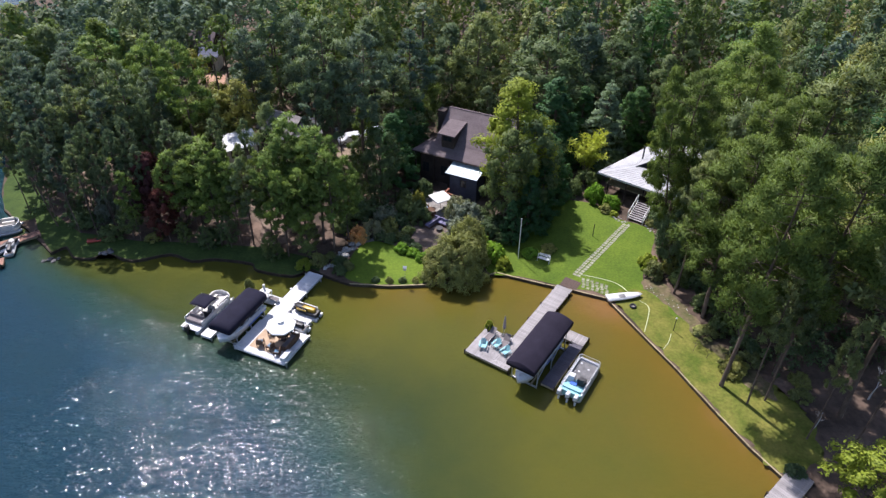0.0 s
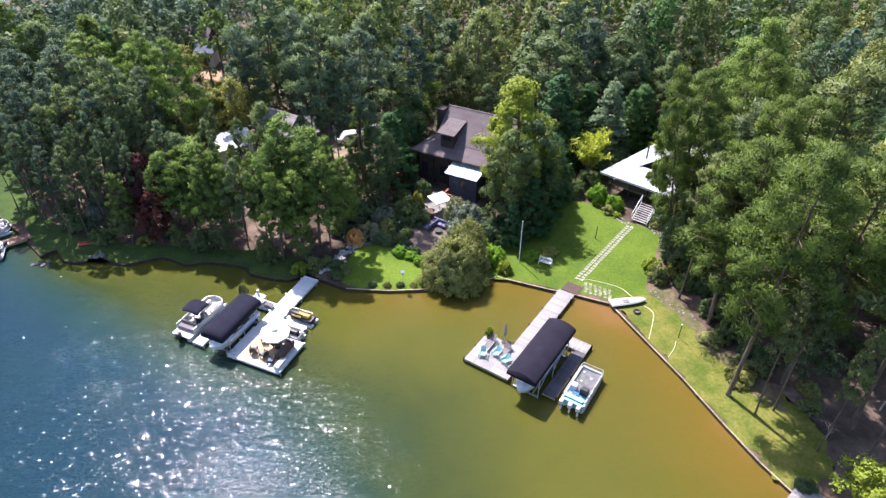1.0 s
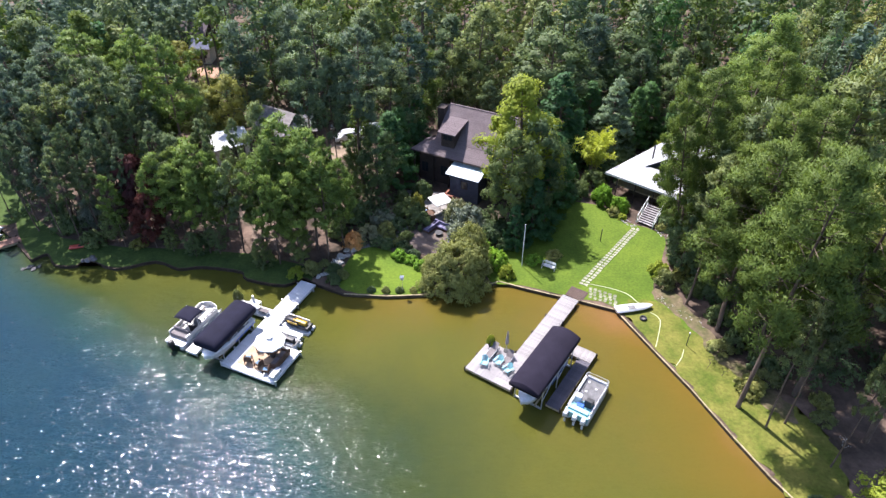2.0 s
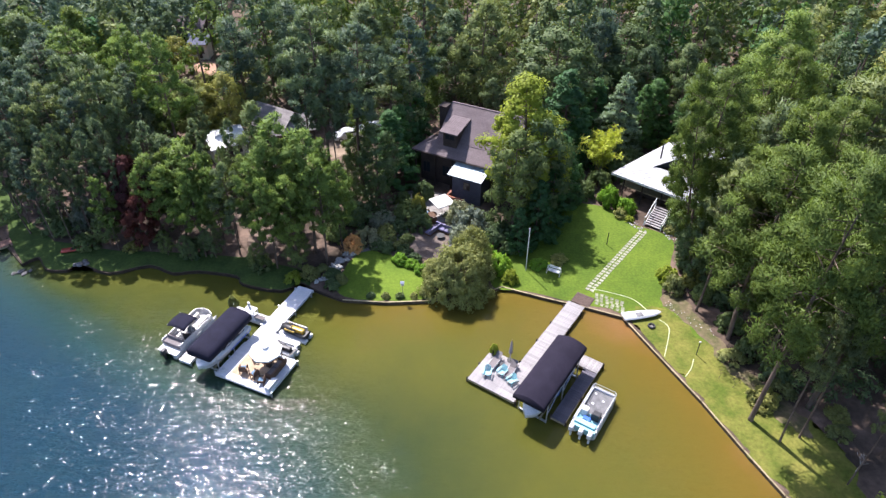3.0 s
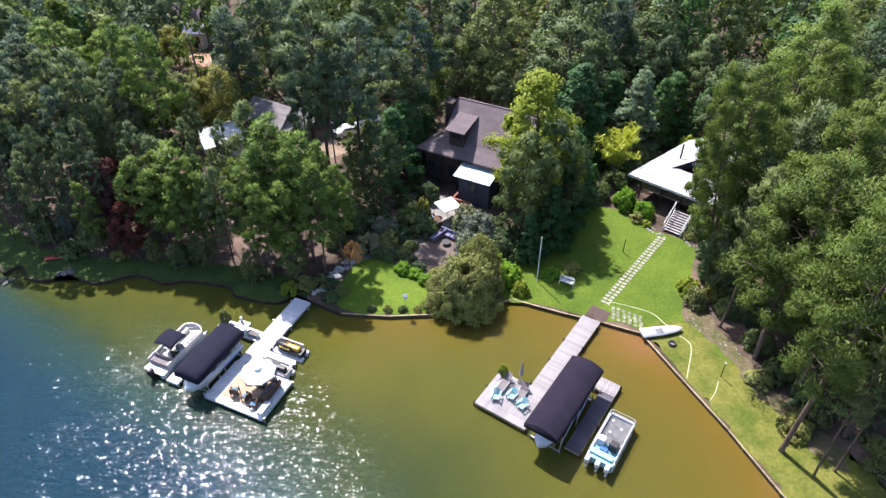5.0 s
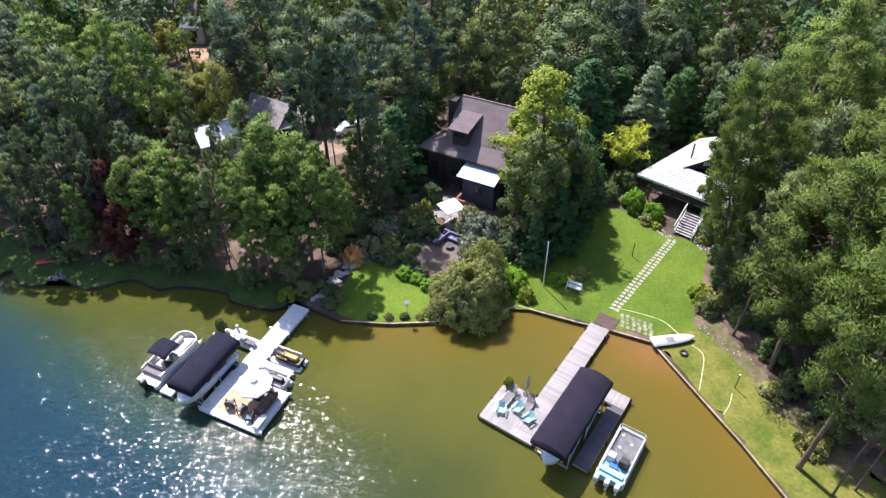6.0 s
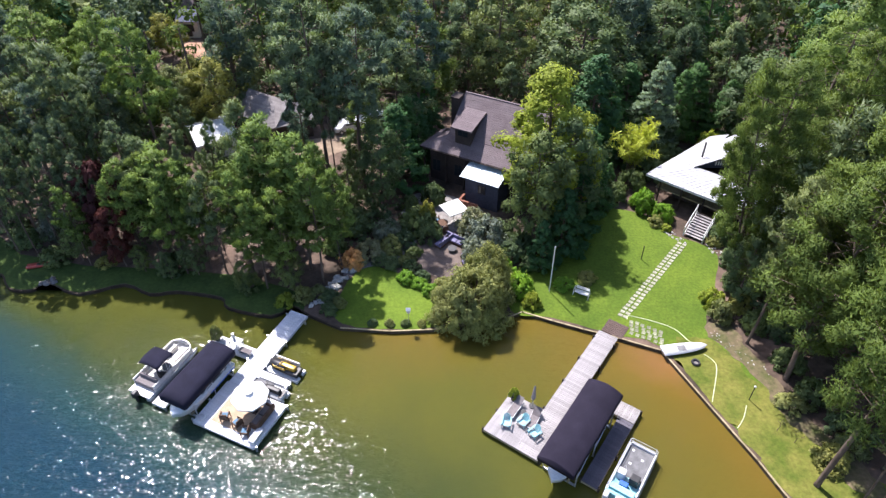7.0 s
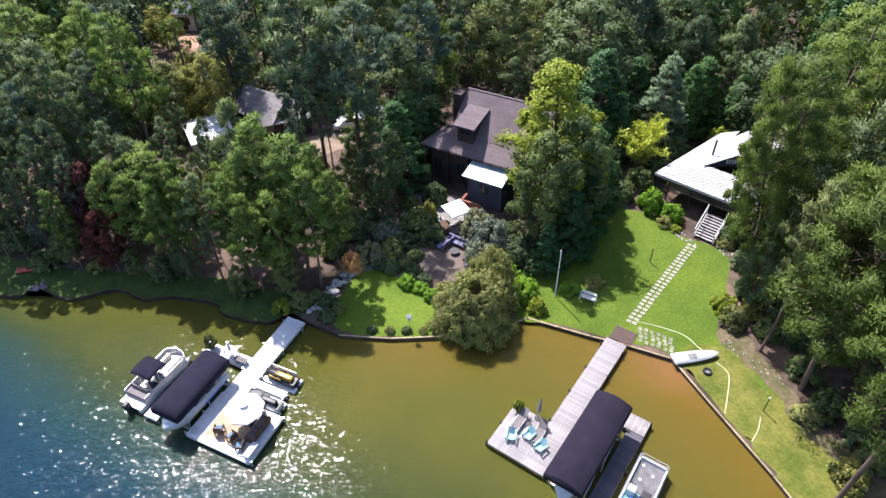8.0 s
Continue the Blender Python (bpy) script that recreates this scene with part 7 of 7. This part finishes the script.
part("frame", pipe([(0, -0.35, 0), (0, 0, 0.9), (0, 0.35, 0)], [(1.5, -0.35, 0), (1.5, 0, 0.9), (1.5, 0.35, 0)], [(0, 0, 0.9), (1.5, 0, 0.9)], r=0.035), M_TRIMWHITE, seat)
for k in range(5):
    part("slat", boxes((0.1, 1.4, -0.28 + k * 0.11, -0.19 + k * 0.11, 0.40, 0.43)), M_TRIMWHITE, seat)
for k in range(3):
    part("back_slat", boxes((0.1, 1.4, 0.28, 0.31, 0.50 + k * 0.13, 0.59 + k * 0.13)), M_TRIMWHITE, seat)

SOFA_LABEL = "slate-purple cushioned outdoor sectional sofa on the patio"
sofa = thing("sectional_sofa", SOFA_LABEL, "sofa", place(-1.0, 72.0, GROUND_Z + 0.045, 0))
for k, (m, length) in enumerate(((Matrix.Rotation(radians(-128), 4, "Z"), 2.3), (Matrix.Rotation(radians(-34), 4, "Z") @ Matrix.Translation((0, -0.85, 0)), 2.3))):
    n = 3
    for j in range(n):
        w = length / n
        part("base", boxes((j * w + 0.02, (j + 1) * w - 0.02, 0.0, 0.82, 0.0, 0.22), bevel=0.02), M_WICKER, sofa, m=m)
        part("cushion", boxes((j * w + 0.03, (j + 1) * w - 0.03, 0.02, 0.62, 0.225, 0.42), bevel=0.05), M_SOFA, sofa, m=m)
        part("back_cushion", boxes((j * w + 0.03, (j + 1) * w - 0.03, 0.63, 0.82, 0.225, 0.78), bevel=0.05), M_SOFA, sofa, m=m)
bowl = thing("fire_bowl", "dark round fire bowl before the sofa", "fire pit", place(-0.5, 69.6, GROUND_Z + 0.045))
bm = bmesh.new()
tube(bm, [(0, 0, 0), (0, 0, 0.08), (0, 0, 0.30), (0, 0, 0.34)], [0.22, 0.25, 0.48, 0.50], 14)
part("bowl", bm, M_BLACK, bowl)
for x, y, a in ((0.9, 68.6, 150), (1.0, 67.4, 200)):
    lc = thing("lounge_chair", "slate-purple cushioned lounge chair on the patio", "chair", place(x, y, GROUND_Z + 0.045, a), group="patio chairs")
    part("base", boxes((-0.4, 0.4, -0.4, 0.4, 0, 0.22), bevel=0.02), M_WICKER, lc)
    part("cushion", boxes((-0.22, 0.4, -0.36, 0.36, 0.225, 0.42), bevel=0.05), M_SOFA, lc)
    part("back_cushion", boxes((-0.4, -0.23, -0.36, 0.36, 0.225, 0.8), bevel=0.05), M_SOFA, lc)

sail = thing("shade_umbrella", "square white canvas umbrella over the terrace table", "umbrella", place(-0.4, 74.4, GROUND_Z + 0.04, 32, 0.88))
bm = bmesh.new()
top = bm.verts.new((0, 0, 2.75))
rim = [bm.verts.new((x, y, 2.3)) for x, y in ((-1.35, -1.35), (1.35, -1.35), (1.35, 1.35), (-1.35, 1.35))]
low = [bm.verts.new((v.co.x, v.co.y, 2.16)) for v in rim]
for k in range(4):
    bm.faces.new((top, rim[k], rim[(k + 1) % 4]))
    bm.faces.new((rim[k], low[k], low[(k + 1) % 4], rim[(k + 1) % 4]))
bmesh.ops.recalc_face_normals(bm, faces=bm.faces[:])
cv = part("canopy", bm, M_CANVAS, sail)
cv.modifiers.new("thick", "SOLIDIFY").thickness = 0.012
part("pole", pipe([(0, 0, 0), (0, 0, 2.74)], r=0.035), M_TIMBER, sail)
part("base", boxes((-0.35, 0.35, -0.35, 0.35, 0, 0.08), bevel=0.01), M_STONE, sail)
tt = thing("terrace_table", "brown round table on the terrace", "table", place(-1.6, 73.4, GROUND_Z + 0.04))
part("tabletop", slab([(math.cos(k * 0.3927) * 0.6, math.sin(k * 0.3927) * 0.6, 0.74) for k in range(16)], 0.04), M_WICKER, tt)
part("leg", pipe([(0, 0, 0), (0, 0, 0.71)], r=0.07), M_WICKER, tt)
for k, (x, y) in enumerate(((-2.4, 72.9), (-1.4, 72.7), (-2.3, 74.1), (0.8, 75.2))):
    ch = copy_thing(chair, place(x, y, GROUND_Z + 0.04, 40 + k * 77))
    tagged(ch, "brown wicker armchair on the terrace", "chair", "terrace chairs")
planter = thing("brick_planter", "low red brick planter wall on the terrace", "planter", local(0.0, 77.2, -27))
part("wall", boxes((0, 2.4, 0, 0.25, GROUND_Z, 1.35), (0, 0.25, 0.26, 1.4, GROUND_Z, 1.35), bevel=0.01), M_BRICK, planter)
kay = thing("kayak", "red kayak lying on the shaded bank", "kayak", place(-44.0, 66.0, GROUND_Z + 0.03, 15))
part("hull", hull_bm(3.0, 0.7, 0.28, 0.7, 0.8, 0.08), M_RED, kay, smooth=True)
part("seat", boxes((1.0, 1.5, -0.2, 0.2, 0.285, 0.33), bevel=0.02), M_BLACK, kay)


def bare_branch(x, y, z, size, seed, label, mat):
    """A bare, forking fallen limb or snag."""
    rng = random.Random(seed)
    bm = bmesh.new()

    def grow(p, d, length, r, depth):
        q = p + d * length
        tube(bm, [p, p.lerp(q, 0.5) + Vector((rng.uniform(-1, 1), rng.uniform(-1, 1), rng.uniform(-1, 1))) * length * 0.06, q], [r, r * 0.8, r * 0.55], 4)
        if depth:
            for _ in range(3):
                grow(q, (d + Vector((rng.uniform(-0.9, 0.9), rng.uniform(-0.9, 0.9), rng.uniform(-0.2, 0.7)))).normalized(), length * 0.66, r * 0.55, depth - 1)
    grow(Vector((0, 0, 0)), Vector((0.2, 0.1, 1)).normalized(), size, size * 0.05, 3)
    ob = part("bare_branch", bm, mat)
    ob.matrix_basis = Matrix.Translation((x, y, z))
    tagged(ob, label, "branch", "bare branches")


bare_branch(25.6, 48.2, GROUND_Z, 0.55, 1, "small dark bare sapling on the grass", M_BARK)
bare_branch(26.6, 47.2, GROUND_Z, 0.5, 2, "small dark bare sapling by the wood", M_BARK)
bare_branch(40.2, 42.0, GROUND_Z, 1.5, 3, "pale bleached dead bush under the pines", M_DEAD)
bare_branch(33.6, 38.6, GROUND_Z, 0.8, 4, "pale bleached dead snag under the pines", M_DEAD)
